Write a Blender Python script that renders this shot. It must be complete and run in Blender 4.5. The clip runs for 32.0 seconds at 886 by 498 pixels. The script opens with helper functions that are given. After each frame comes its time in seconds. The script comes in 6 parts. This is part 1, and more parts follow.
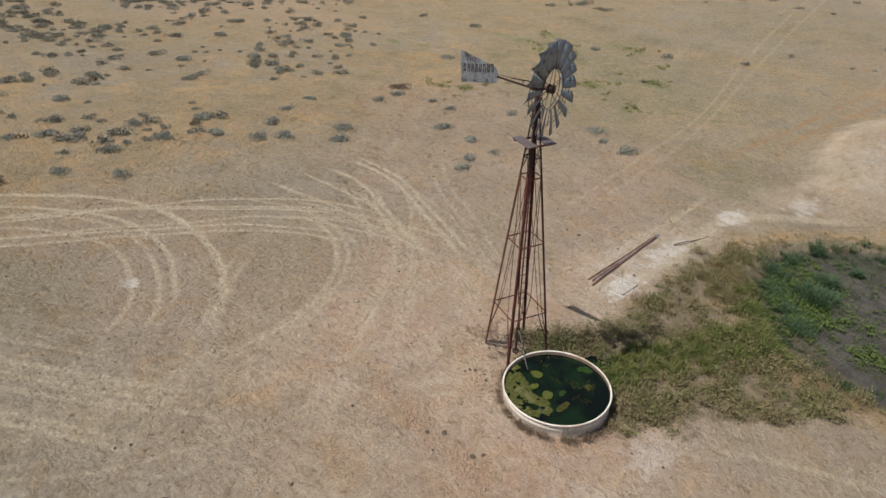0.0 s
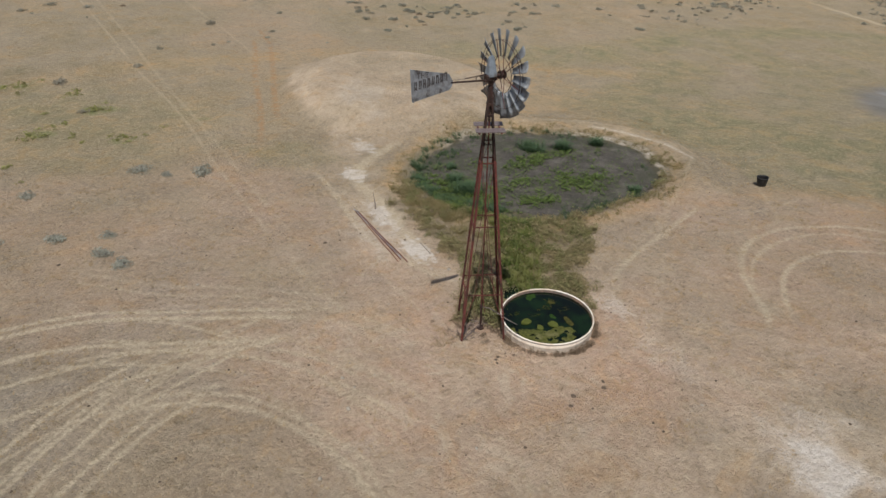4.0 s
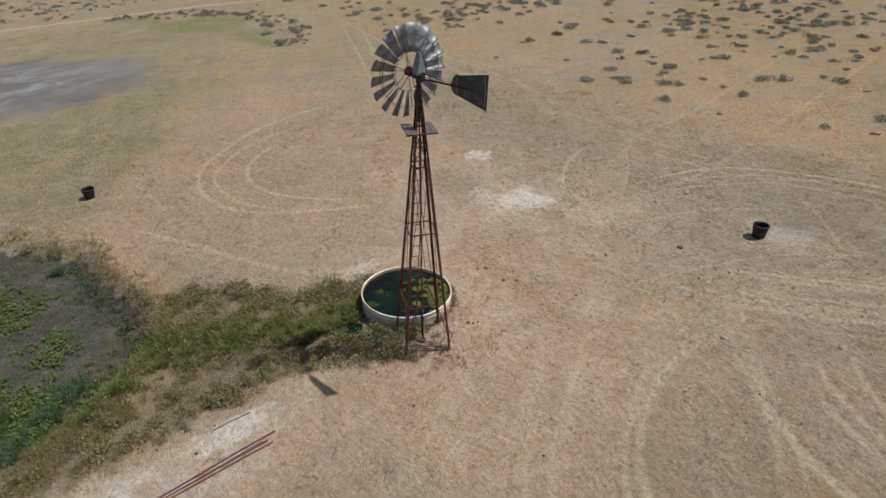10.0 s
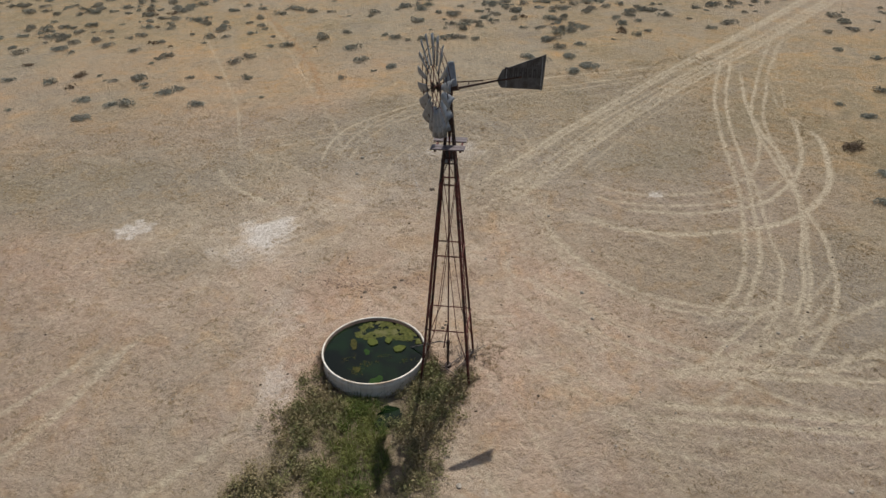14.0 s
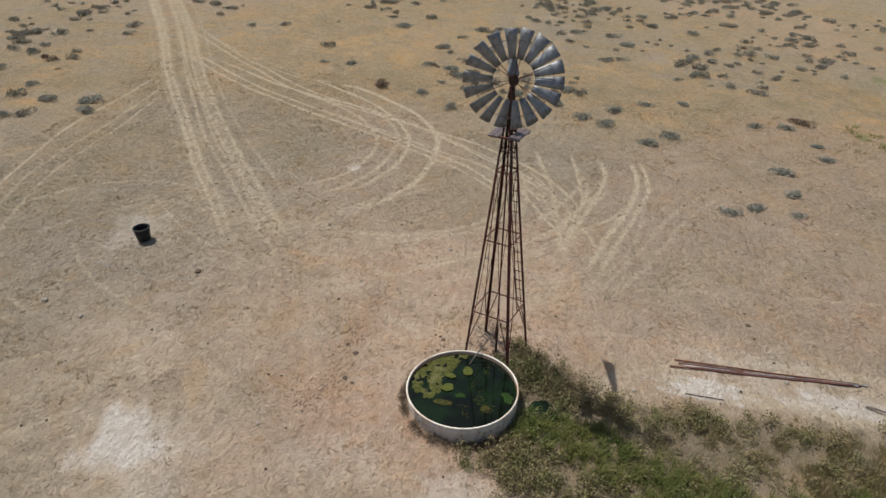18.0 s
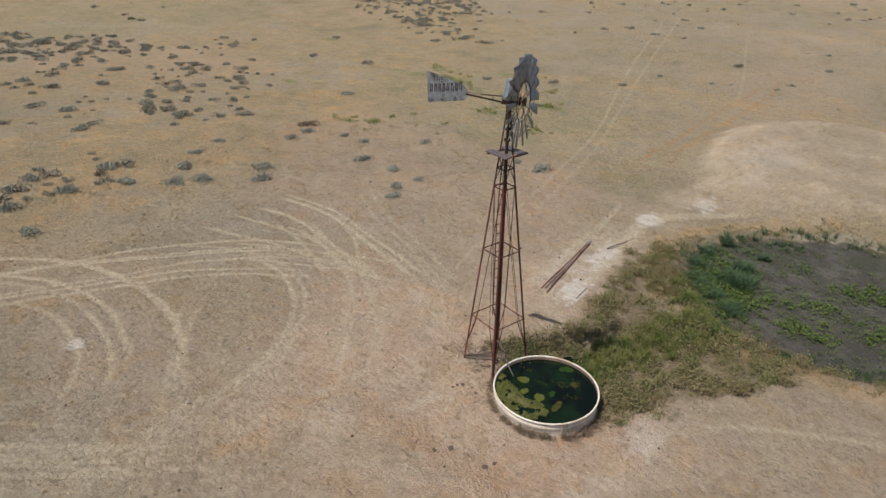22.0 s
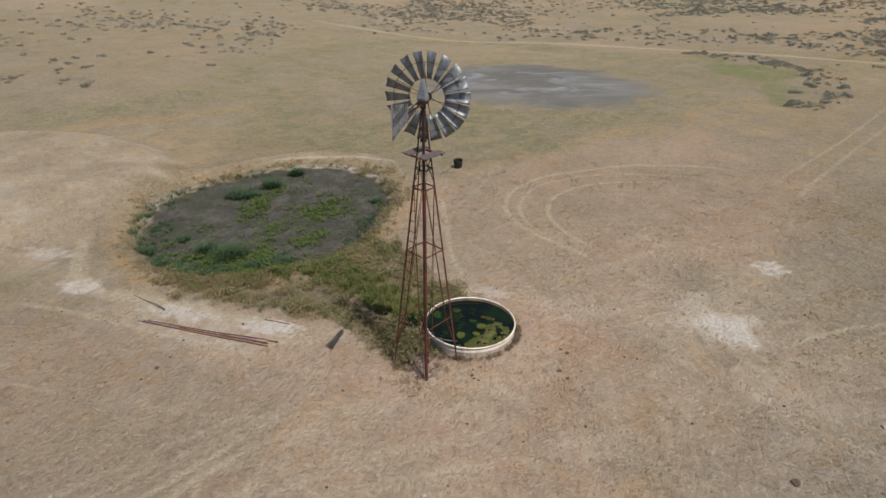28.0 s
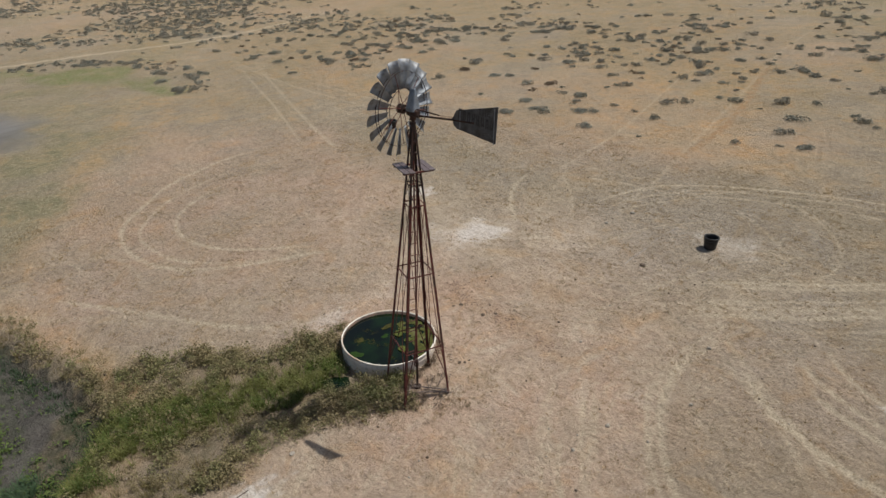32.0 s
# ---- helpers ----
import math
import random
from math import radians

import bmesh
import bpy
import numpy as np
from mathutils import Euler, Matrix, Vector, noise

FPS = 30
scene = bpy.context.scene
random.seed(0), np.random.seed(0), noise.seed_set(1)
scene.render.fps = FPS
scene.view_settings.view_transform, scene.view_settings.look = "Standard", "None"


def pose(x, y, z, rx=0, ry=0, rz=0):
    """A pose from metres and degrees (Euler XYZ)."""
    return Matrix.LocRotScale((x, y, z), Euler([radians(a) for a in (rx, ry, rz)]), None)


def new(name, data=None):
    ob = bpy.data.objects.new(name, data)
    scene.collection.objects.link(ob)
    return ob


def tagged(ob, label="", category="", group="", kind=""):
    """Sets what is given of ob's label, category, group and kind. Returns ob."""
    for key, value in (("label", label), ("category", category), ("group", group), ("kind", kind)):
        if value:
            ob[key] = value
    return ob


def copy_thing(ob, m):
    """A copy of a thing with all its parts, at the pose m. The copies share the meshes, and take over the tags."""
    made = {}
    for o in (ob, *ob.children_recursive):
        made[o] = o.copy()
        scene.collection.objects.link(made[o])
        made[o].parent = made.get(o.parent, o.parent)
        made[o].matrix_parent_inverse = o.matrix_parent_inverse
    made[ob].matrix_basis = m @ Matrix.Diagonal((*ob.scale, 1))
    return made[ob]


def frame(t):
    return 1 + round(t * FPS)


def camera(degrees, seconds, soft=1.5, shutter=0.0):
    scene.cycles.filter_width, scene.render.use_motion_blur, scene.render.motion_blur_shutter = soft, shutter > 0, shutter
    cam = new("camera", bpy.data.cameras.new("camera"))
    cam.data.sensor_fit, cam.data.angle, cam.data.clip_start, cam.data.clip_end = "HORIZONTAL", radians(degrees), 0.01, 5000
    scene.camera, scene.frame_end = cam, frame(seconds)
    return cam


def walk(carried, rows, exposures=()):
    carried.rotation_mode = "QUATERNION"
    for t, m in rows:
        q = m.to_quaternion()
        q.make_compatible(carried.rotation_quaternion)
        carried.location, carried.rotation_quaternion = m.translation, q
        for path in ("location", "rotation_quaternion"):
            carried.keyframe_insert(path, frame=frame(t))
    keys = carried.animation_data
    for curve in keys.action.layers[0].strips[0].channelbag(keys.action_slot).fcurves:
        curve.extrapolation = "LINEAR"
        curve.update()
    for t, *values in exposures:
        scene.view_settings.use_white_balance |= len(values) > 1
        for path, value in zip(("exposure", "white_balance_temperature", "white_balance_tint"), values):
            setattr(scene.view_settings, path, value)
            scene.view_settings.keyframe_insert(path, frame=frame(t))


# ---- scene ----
cam = camera(69.39, 32.0)
# seconds, eye, heading, pitch and lean
PATH = [
    (0, -0.033, 0.071, 13.900, 42.36, -31.09, 0.61),
    (0.5, -2.261, -1.323, 13.808, 33.85, -30.79, 0.56),
    (1, -4.622, -2.456, 13.903, 25.22, -31.00, 0.52),
    (1.5, -7.120, -3.275, 13.919, 16.64, -30.96, 0.48),
    (2, -9.723, -3.707, 13.947, 8.13, -30.97, 0.42),
    (2.5, -12.328, -3.754, 13.977, -0.50, -30.98, 0.39),
    (3, -14.852, -3.432, 13.996, -9.14, -30.97, 0.33),
    (3.5, -17.270, -2.742, 14.037, -17.67, -30.99, 0.28),
    (5.5, -25.382, 3.341, 14.076, -51.98, -31.00, 0.40),
    (6, -26.762, 5.561, 14.064, -60.51, -31.01, 0.38),
    (6.5, -27.776, 7.937, 14.067, -68.90, -31.05, 0.33),
    (7, -28.434, 10.480, 14.061, -77.33, -31.10, 0.30),
    (7.5, -28.733, 13.083, 14.051, -85.75, -31.13, 0.30),
    (8, -28.606, 15.719, 14.055, -94.21, -31.18, 0.32),
    (8.5, -28.078, 18.295, 13.972, -102.65, -31.18, 0.30),
    (9, -27.186, 20.765, 13.863, -111.09, -31.14, 0.27),
    (9.5, -25.919, 23.072, 13.781, -119.59, -31.14, 0.30),
    (10, -24.347, 25.139, 13.686, -127.99, -31.10, 0.26),
    (10.5, -22.504, 26.976, 13.620, -136.39, -31.09, 0.21),
    (11, -20.409, 28.488, 13.598, -144.80, -31.09, 0.19),
    (11.5, -18.120, 29.685, 13.555, -153.19, -31.01, 0.16),
    (12, -15.677, 30.517, 13.545, -161.53, -31.03, 0.16),
    (12.5, -13.154, 31.018, 13.588, -169.92, -31.08, 0.13),
    (13, -10.571, 31.181, 13.584, -178.32, -31.13, 0.10),
    (13.5, -7.977, 30.965, 13.570, -186.80, -31.16, 0.10),
    (14, -5.437, 30.426, 13.580, -195.29, -31.19, 0.08),
    (14.5, -2.989, 29.485, 13.560, -203.77, -31.18, 0.05),
    (16.5, 4.666, 22.326, 13.456, -238.09, -31.00, 0.51),
    (17, 5.828, 19.962, 13.430, -246.55, -30.95, 0.45),
    (17.5, 6.625, 17.469, 13.428, -254.97, -30.96, 0.44),
    (18, 7.083, 14.887, 13.397, -263.39, -30.94, 0.43),
    (18.5, 7.083, 12.302, 13.400, -271.75, -30.19, 0.39),
    (19, 6.754, 9.722, 13.367, -280.11, -28.64, 0.40),
    (19.5, 6.036, 7.250, 13.360, -288.42, -28.15, 0.38),
    (20, 5.024, 4.901, 13.375, -296.69, -27.90, 0.40),
    (20.5, 3.623, 2.781, 13.362, -304.85, -27.75, 0.40),
    (21, 1.972, 0.861, 13.364, -313.03, -27.66, 0.45),
    (21.5, 0.030, -0.782, 13.393, -321.22, -27.62, 0.41),
    (22, -2.134, -2.158, 13.415, -329.47, -27.62, 0.40),
    (22.5, -4.469, -3.226, 13.423, -337.73, -27.62, 0.35),
    (23, -6.947, -3.938, 13.432, -346.00, -27.59, 0.32),
    (23.5, -9.448, -4.282, 13.450, -354.30, -27.60, 0.24),
    (24, -11.991, -4.209, 13.494, -362.70, -27.60, 0.20),
    (24.5, -14.442, -3.747, 13.499, -371.08, -27.65, 0.15),
    (25, -16.816, -2.962, 13.497, -379.45, -27.68, 0.14),
    (25.5, -19.112, -1.835, 13.453, -387.88, -27.67, 0.14),
    (27.5, -26.141, 5.583, 13.550, -422.01, -27.92, 0.21),
    (28, -27.073, 8.056, 13.539, -430.56, -27.96, 0.26),
    (28.5, -27.712, 10.614, 13.514, -439.18, -27.94, 0.31),
    (29, -27.956, 13.220, 13.519, -447.78, -27.93, 0.36),
    (29.5, -27.790, 15.823, 13.522, -456.36, -27.95, 0.41),
    (30, -27.217, 18.376, 13.512, -464.98, -27.95, 0.42),
    (30.5, -26.299, 20.809, 13.525, -473.50, -27.97, 0.38),
    (31, -25.031, 23.101, 13.499, -482.01, -27.96, 0.40),
    (31.5, -23.503, 25.178, 13.442, -490.47, -27.91, 0.34),
    (32, -21.716, 26.998, 13.407, -498.85, -27.81, 0.31),
]


def aim(x, y, z, yaw, pitch, lean):
    return pose(x, y, z, 90 + pitch, 0, yaw) @ pose(0, 0, 0, 0, 0, lean)


# seconds and stops: the exposure drifts a little on the way
EXPOSURES = ((0.0, -0.03), (2.0, -0.06), (4.0, -0.10), (6.0, -0.15), (8.0, -0.13), (11.0, -0.08), (14.0, -0.13), (17.0, -0.08), (20.5, -0.01), (22.0, -0.06), (23.0, -0.06), (25.0, -0.09), (28.0, -0.13), (30.0, -0.09), (32.0, -0.11))
walk(cam, [(row[0], aim(*row[1:])) for row in PATH], EXPOSURES)

# ---- world and sun ----
SUN_WAY = Vector((0.25, 0.41, -1.0)).normalized()
world = bpy.data.worlds.new("world")
scene.world = world
world.use_nodes = True
wt = world.node_tree
sky = wt.nodes.new("ShaderNodeTexSky")
sky.sky_type = "NISHITA"
sky.sun_disc = False
sky.sun_elevation = radians(64.3)
sky.sun_rotation = radians(211.4)
sky.altitude = 1500
sky.dust_density = 5.0
sky.air_density = 0.8
sky.ozone_density = 0.6
wt.nodes["Background"].inputs[1].default_value = 0.128
dusty = wt.nodes.new("ShaderNodeVectorMath")
dusty.operation = "MULTIPLY"
dusty.inputs[1].default_value = (0.97, 0.94, 0.84)
wt.links.new(sky.outputs[0], dusty.inputs[0])
wt.links.new(dusty.outputs[0], wt.nodes["Background"].inputs[0])
sun = new("sun", bpy.data.lights.new("sun", "SUN"))
sun.data.energy = 4.35
sun.data.angle = radians(0.55)
sun.data.color = (1.0, 0.962, 0.885)
sun.rotation_mode = "QUATERNION"
sun.rotation_quaternion = SUN_WAY.to_track_quat("-Z", "Y")


# ---- materials ----
def mat_new(name):
    m = bpy.data.materials.new(name)
    m.use_nodes = True
    return m, m.node_tree, m.node_tree.nodes["Principled BSDF"]


def noise_node(nt, scale, detail=4.0, rough=0.6, vec=None, dist=0.0):
    n = nt.nodes.new("ShaderNodeTexNoise")
    n.inputs["Scale"].default_value = scale
    n.inputs["Detail"].default_value = detail
    n.inputs["Roughness"].default_value = rough
    n.inputs["Distortion"].default_value = dist
    if vec is not None:
        nt.links.new(vec, n.inputs["Vector"])
    return n.outputs["Fac"]


def ramp(nt, fac, lo, hi):
    """A clamped 0 to 1 ramp between two values."""
    r = nt.nodes.new("ShaderNodeMapRange")
    r.interpolation_type = "SMOOTHSTEP"
    r.inputs["From Min"].default_value = lo
    r.inputs["From Max"].default_value = hi
    nt.links.new(fac, r.inputs["Value"])
    return r.outputs["Result"]


def put(nt, socket, value):
    if hasattr(value, "links"):
        nt.links.new(value, socket)
    elif isinstance(value, (int, float)):
        socket.default_value = value
    else:
        socket.default_value = (*value, 1.0) if len(value) == 3 else value


def mix(nt, fac, a, b, mode="MIX"):
    n = nt.nodes.new("ShaderNodeMix")
    n.data_type = "RGBA"
    n.blend_type = mode
    put(nt, n.inputs[0], fac)
    put(nt, n.inputs[6], a)
    put(nt, n.inputs[7], b)
    return n.outputs[2]


def mul(nt, a, b, op="MULTIPLY"):
    n = nt.nodes.new("ShaderNodeMath")
    n.operation = op
    put(nt, n.inputs[0], a)
    put(nt, n.inputs[1], b)
    return n.outputs[0]


def coords(nt, kind="Object"):
    return nt.nodes.new("ShaderNodeTexCoord").outputs[kind]


def world_pos(nt):
    return nt.nodes.new("ShaderNodeNewGeometry").outputs["Position"]


def bumped(nt, bsdf, height, strength=0.5, dist=0.02):
    b = nt.nodes.new("ShaderNodeBump")
    b.inputs["Strength"].default_value = strength
    b.inputs["Distance"].default_value = dist
    nt.links.new(height, b.inputs["Height"])
    nt.links.new(b.outputs[0], bsdf.inputs["Normal"])


def simple(name, c1, c2, scale=6.0, rough=0.8, metal=0.0, c3=None, big=1.0, bump=0.3, dist=0.004, spec=None, pos=False):
    """Two or three colours mixed by fine and coarse noise, with matching relief."""
    m, nt, b = mat_new(name)
    v = world_pos(nt) if pos else coords(nt)
    fine = noise_node(nt, scale, 6.0, 0.65, v)
    col = mix(nt, ramp(nt, fine, 0.35, 0.65), c1, c2)
    if c3:
        col = mix(nt, ramp(nt, noise_node(nt, big, 4.0, 0.6, v), 0.5, 0.68), col, c3)
    nt.links.new(col, b.inputs["Base Color"])
    rr = nt.nodes.new("ShaderNodeMapRange")
    rr.inputs["To Min"].default_value = max(0.05, rough - 0.12)
    rr.inputs["To Max"].default_value = min(1.0, rough + 0.12)
    nt.links.new(fine, rr.inputs["Value"])
    nt.links.new(rr.outputs[0], b.inputs["Roughness"])
    b.inputs["Metallic"].default_value = metal
    if spec is not None:
        b.inputs["Specular IOR Level"].default_value = spec
    bumped(nt, b, fine, bump, dist)
    return m


def leafy(name, c1, c2, c3=None, rough=0.7, glow=0.25):
    """Leaves and blades: colour by piece and by place, a little light passing through."""
    m, nt, b = mat_new(name)
    geo = nt.nodes.new("ShaderNodeNewGeometry")
    col = mix(nt, geo.outputs["Random Per Island"], c1, c2)
    if c3:
        tone = nt.nodes.new("ShaderNodeAttribute")
        tone.attribute_name = "tone"
        drift = mul(nt, noise_node(nt, 0.9, 3.0, 0.6, geo.outputs["Position"]), mul(nt, tone.outputs["Fac"], 0.32), "ADD")
        col = mix(nt, ramp(nt, drift, 0.46, 0.78), col, c3)
        dark = mul(nt, mul(nt, tone.outputs["Fac"], 17.3), 1.0, "MODULO")
        col = mix(nt, mul(nt, dark, 0.50), col, (0.50, 0.52, 0.46), "MULTIPLY")
    nt.links.new(col, b.inputs["Base Color"])
    b.inputs["Roughness"].default_value = rough
    b.inputs["Specular IOR Level"].default_value = 0.25
    tr = nt.nodes.new("ShaderNodeBsdfTranslucent")
    nt.links.new(col, tr.inputs["Color"])
    ms = nt.nodes.new("ShaderNodeMixShader")
    ms.inputs[0].default_value = glow
    nt.links.new(b.outputs[0], ms.inputs[1])
    nt.links.new(tr.outputs[0], ms.inputs[2])
    nt.links.new(ms.outputs[0], nt.nodes["Material Output"].inputs["Surface"])
    return m


RUST = simple("rusty_steel", (0.078, 0.023, 0.019), (0.155, 0.043, 0.034), 9.0, 0.75, 0.25, (0.05, 0.026, 0.02), 1.4)
RUST_ORANGE = simple("orange_rust", (0.22, 0.10, 0.06), (0.15, 0.065, 0.045), 7.0, 0.85, 0.1, (0.24, 0.12, 0.065), 1.8)
RUST_RED = simple("red_rust", (0.19, 0.075, 0.058), (0.13, 0.05, 0.04), 7.0, 0.8, 0.15, (0.2, 0.09, 0.06), 1.8)
GALV_PIPE = simple("galvanised_pipe", (0.42, 0.42, 0.42), (0.30, 0.30, 0.30), 8.0, 0.5, 0.6, (0.22, 0.13, 0.09), 1.5)
VANE = simple("weathered_vane_paint", (0.290, 0.310, 0.340), (0.175, 0.188, 0.210), 5.0, 0.55, 0.3, (0.07, 0.062, 0.062), 2.2, 0.2, 0.002)
VANE_INK = simple("faded_dark_lettering", (0.034, 0.028, 0.030), (0.070, 0.060, 0.062), 9.0, 0.7, 0.1)
DARK_STEEL = simple("dark_weathered_steel", (0.028, 0.018, 0.016), (0.060, 0.030, 0.024), 9.0, 0.7, 0.3)
HOOD = simple("blue_grey_sheet", (0.22, 0.255, 0.30), (0.15, 0.175, 0.205), 6.0, 0.5, 0.2, (0.13, 0.11, 0.10), 2.4, 0.15, 0.002)
IRON = simple("dark_cast_iron", (0.035, 0.026, 0.024), (0.075, 0.04, 0.032), 9.0, 0.7, 0.5)
PLANK = simple("weathered_plank", (0.135, 0.105, 0.11), (0.075, 0.055, 0.055), 12.0, 0.5, 0.0, (0.18, 0.15, 0.155), 3.0, 0.5, 0.004)
RIM = simple("cream_rim_paint", (0.76, 0.72, 0.65), (0.66, 0.60, 0.52), 6.0, 0.55, 0.0, (0.48, 0.36, 0.26), 0.9, 0.15, 0.002)
TANK_IN = simple("stained_tank_lining", (0.11, 0.07, 0.055), (0.06, 0.05, 0.04), 5.0, 0.8, 0.0, (0.16, 0.10, 0.07), 1.2)
TUB = simple("black_plastic", (0.007, 0.007, 0.007), (0.014, 0.013, 0.013), 8.0, 0.6, 0.0, (0.022, 0.02, 0.018), 2.5, 0.2, 0.002)
STONE = simple("pale_stone", (0.36, 0.315, 0.26), (0.25, 0.22, 0.185), 9.0, 0.9, 0.0, None, 1.0, 0.6, 0.01)
DUNG = simple("dry_dung", (0.07, 0.048, 0.034), (0.11, 0.08, 0.058), 14.0, 0.95, 0.0, None, 1.0, 0.8, 0.02)
DIRT = simple("trampled_brown_dirt", (0.270, 0.185, 0.132), (0.360, 0.260, 0.190), 12.0, 0.95, 0.0, None, 1.0, 0.8, 0.02)
DEADWOOD = simple("grey_dead_wood", (0.12, 0.09, 0.075), (0.20, 0.16, 0.14), 14.0, 0.9)
ALGAE = simple("yellow_green_algae", (0.090, 0.092, 0.026), (0.036, 0.042, 0.012), 11.0, 0.85, 0.0, (0.118, 0.112, 0.050), 2.2, 0.6, 0.01, 0.1)
ALGAE_DEEP = simple("sunken_green_algae", (0.010, 0.020, 0.006), (0.036, 0.030, 0.010), 8.0, 0.6, spec=0.05)
PAD = simple("pale_green_algae_pad", (0.088, 0.098, 0.024), (0.056, 0.068, 0.016), 9.0, 0.85, 0.0, (0.05, 0.054, 0.010), 3.0, spec=0.1)

SAGE = leafy("sagebrush_leaf", (0.215, 0.220, 0.185), (0.345, 0.345, 0.295), (0.285, 0.258, 0.208), 0.85, 0.12)
SAGE_DRY = leafy("dry_brown_shrub", (0.145, 0.108, 0.076), (0.24, 0.18, 0.126), None, 0.9, 0.12)
STRAW = leafy("dry_grass_blade", (0.44, 0.35, 0.22), (0.26, 0.205, 0.14), (0.40, 0.28, 0.15), 0.85, 0.2)
WEED = leafy("olive_weed_leaf", (0.130, 0.148, 0.050), (0.315, 0.300, 0.145), (0.315, 0.256, 0.145), 0.8, 0.25)
RING = leafy("ochre_bank_grass", (0.340, 0.264, 0.145), (0.265, 0.215, 0.115), (0.265, 0.225, 0.100), 0.85, 0.25)
RANGE_WEED = leafy("yellow_green_weed", (0.190, 0.215, 0.060), (0.320, 0.320, 0.115), (0.250, 0.250, 0.090), 0.75, 0.25)
LUSH = leafy("lush_green_grass", (0.044, 0.078, 0.016), (0.145, 0.185, 0.044), (0.185, 0.190, 0.060), 0.65, 0.3)
REED = leafy("dark_green_rush", (0.046, 0.088, 0.042), (0.084, 0.135, 0.066), None, 0.65, 0.25)
BROAD = leafy("broad_green_leaf", (0.065, 0.105, 0.026), (0.125, 0.165, 0.045), None, 0.6, 0.3)


def tank_wall_mat():
    m, nt, b = mat_new("cream_tank_paint")
    v = world_pos(nt)
    stretch = nt.nodes.new("ShaderNodeMapping")
    stretch.inputs["Scale"].default_value = (5.0, 5.0, 0.7)
    nt.links.new(v, stretch.inputs["Vector"])
    col = mix(nt, ramp(nt, noise_node(nt, 1.0, 5.0, 0.7, stretch.outputs[0]), 0.45, 0.7), (0.64, 0.56, 0.475), (0.50, 0.41, 0.335))
    col = mix(nt, ramp(nt, noise_node(nt, 2.5, 5.0, 0.75, v), 0.56, 0.75), col, (0.33, 0.24, 0.18))
    nt.links.new(col, b.inputs["Base Color"])
    b.inputs["Roughness"].default_value = 0.65
    bumped(nt, b, noise_node(nt, 30.0, 3.0, 0.6, v), 0.15, 0.002)
    return m


def water_mat():
    m, nt, b = mat_new("still_green_water")
    v = world_pos(nt)
    col = mix(nt, ramp(nt, noise_node(nt, 1.3, 4.0, 0.6, v), 0.4, 0.65), (0.003, 0.005, 0.003), (0.006, 0.015, 0.005))
    col = mix(nt, ramp(nt, noise_node(nt, 3.0, 5.0, 0.65, v), 0.60, 0.78), col, (0.016, 0.016, 0.006))
    nt.links.new(col, b.inputs["Base Color"])
    b.inputs["Roughness"].default_value = 0.07
    b.inputs["IOR"].default_value = 1.33
    bumped(nt, b, noise_node(nt, 7.0, 2.0, 0.5, v), 0.05, 0.01)
    return m


TANK_PAINT = tank_wall_mat()
WATER = water_mat()


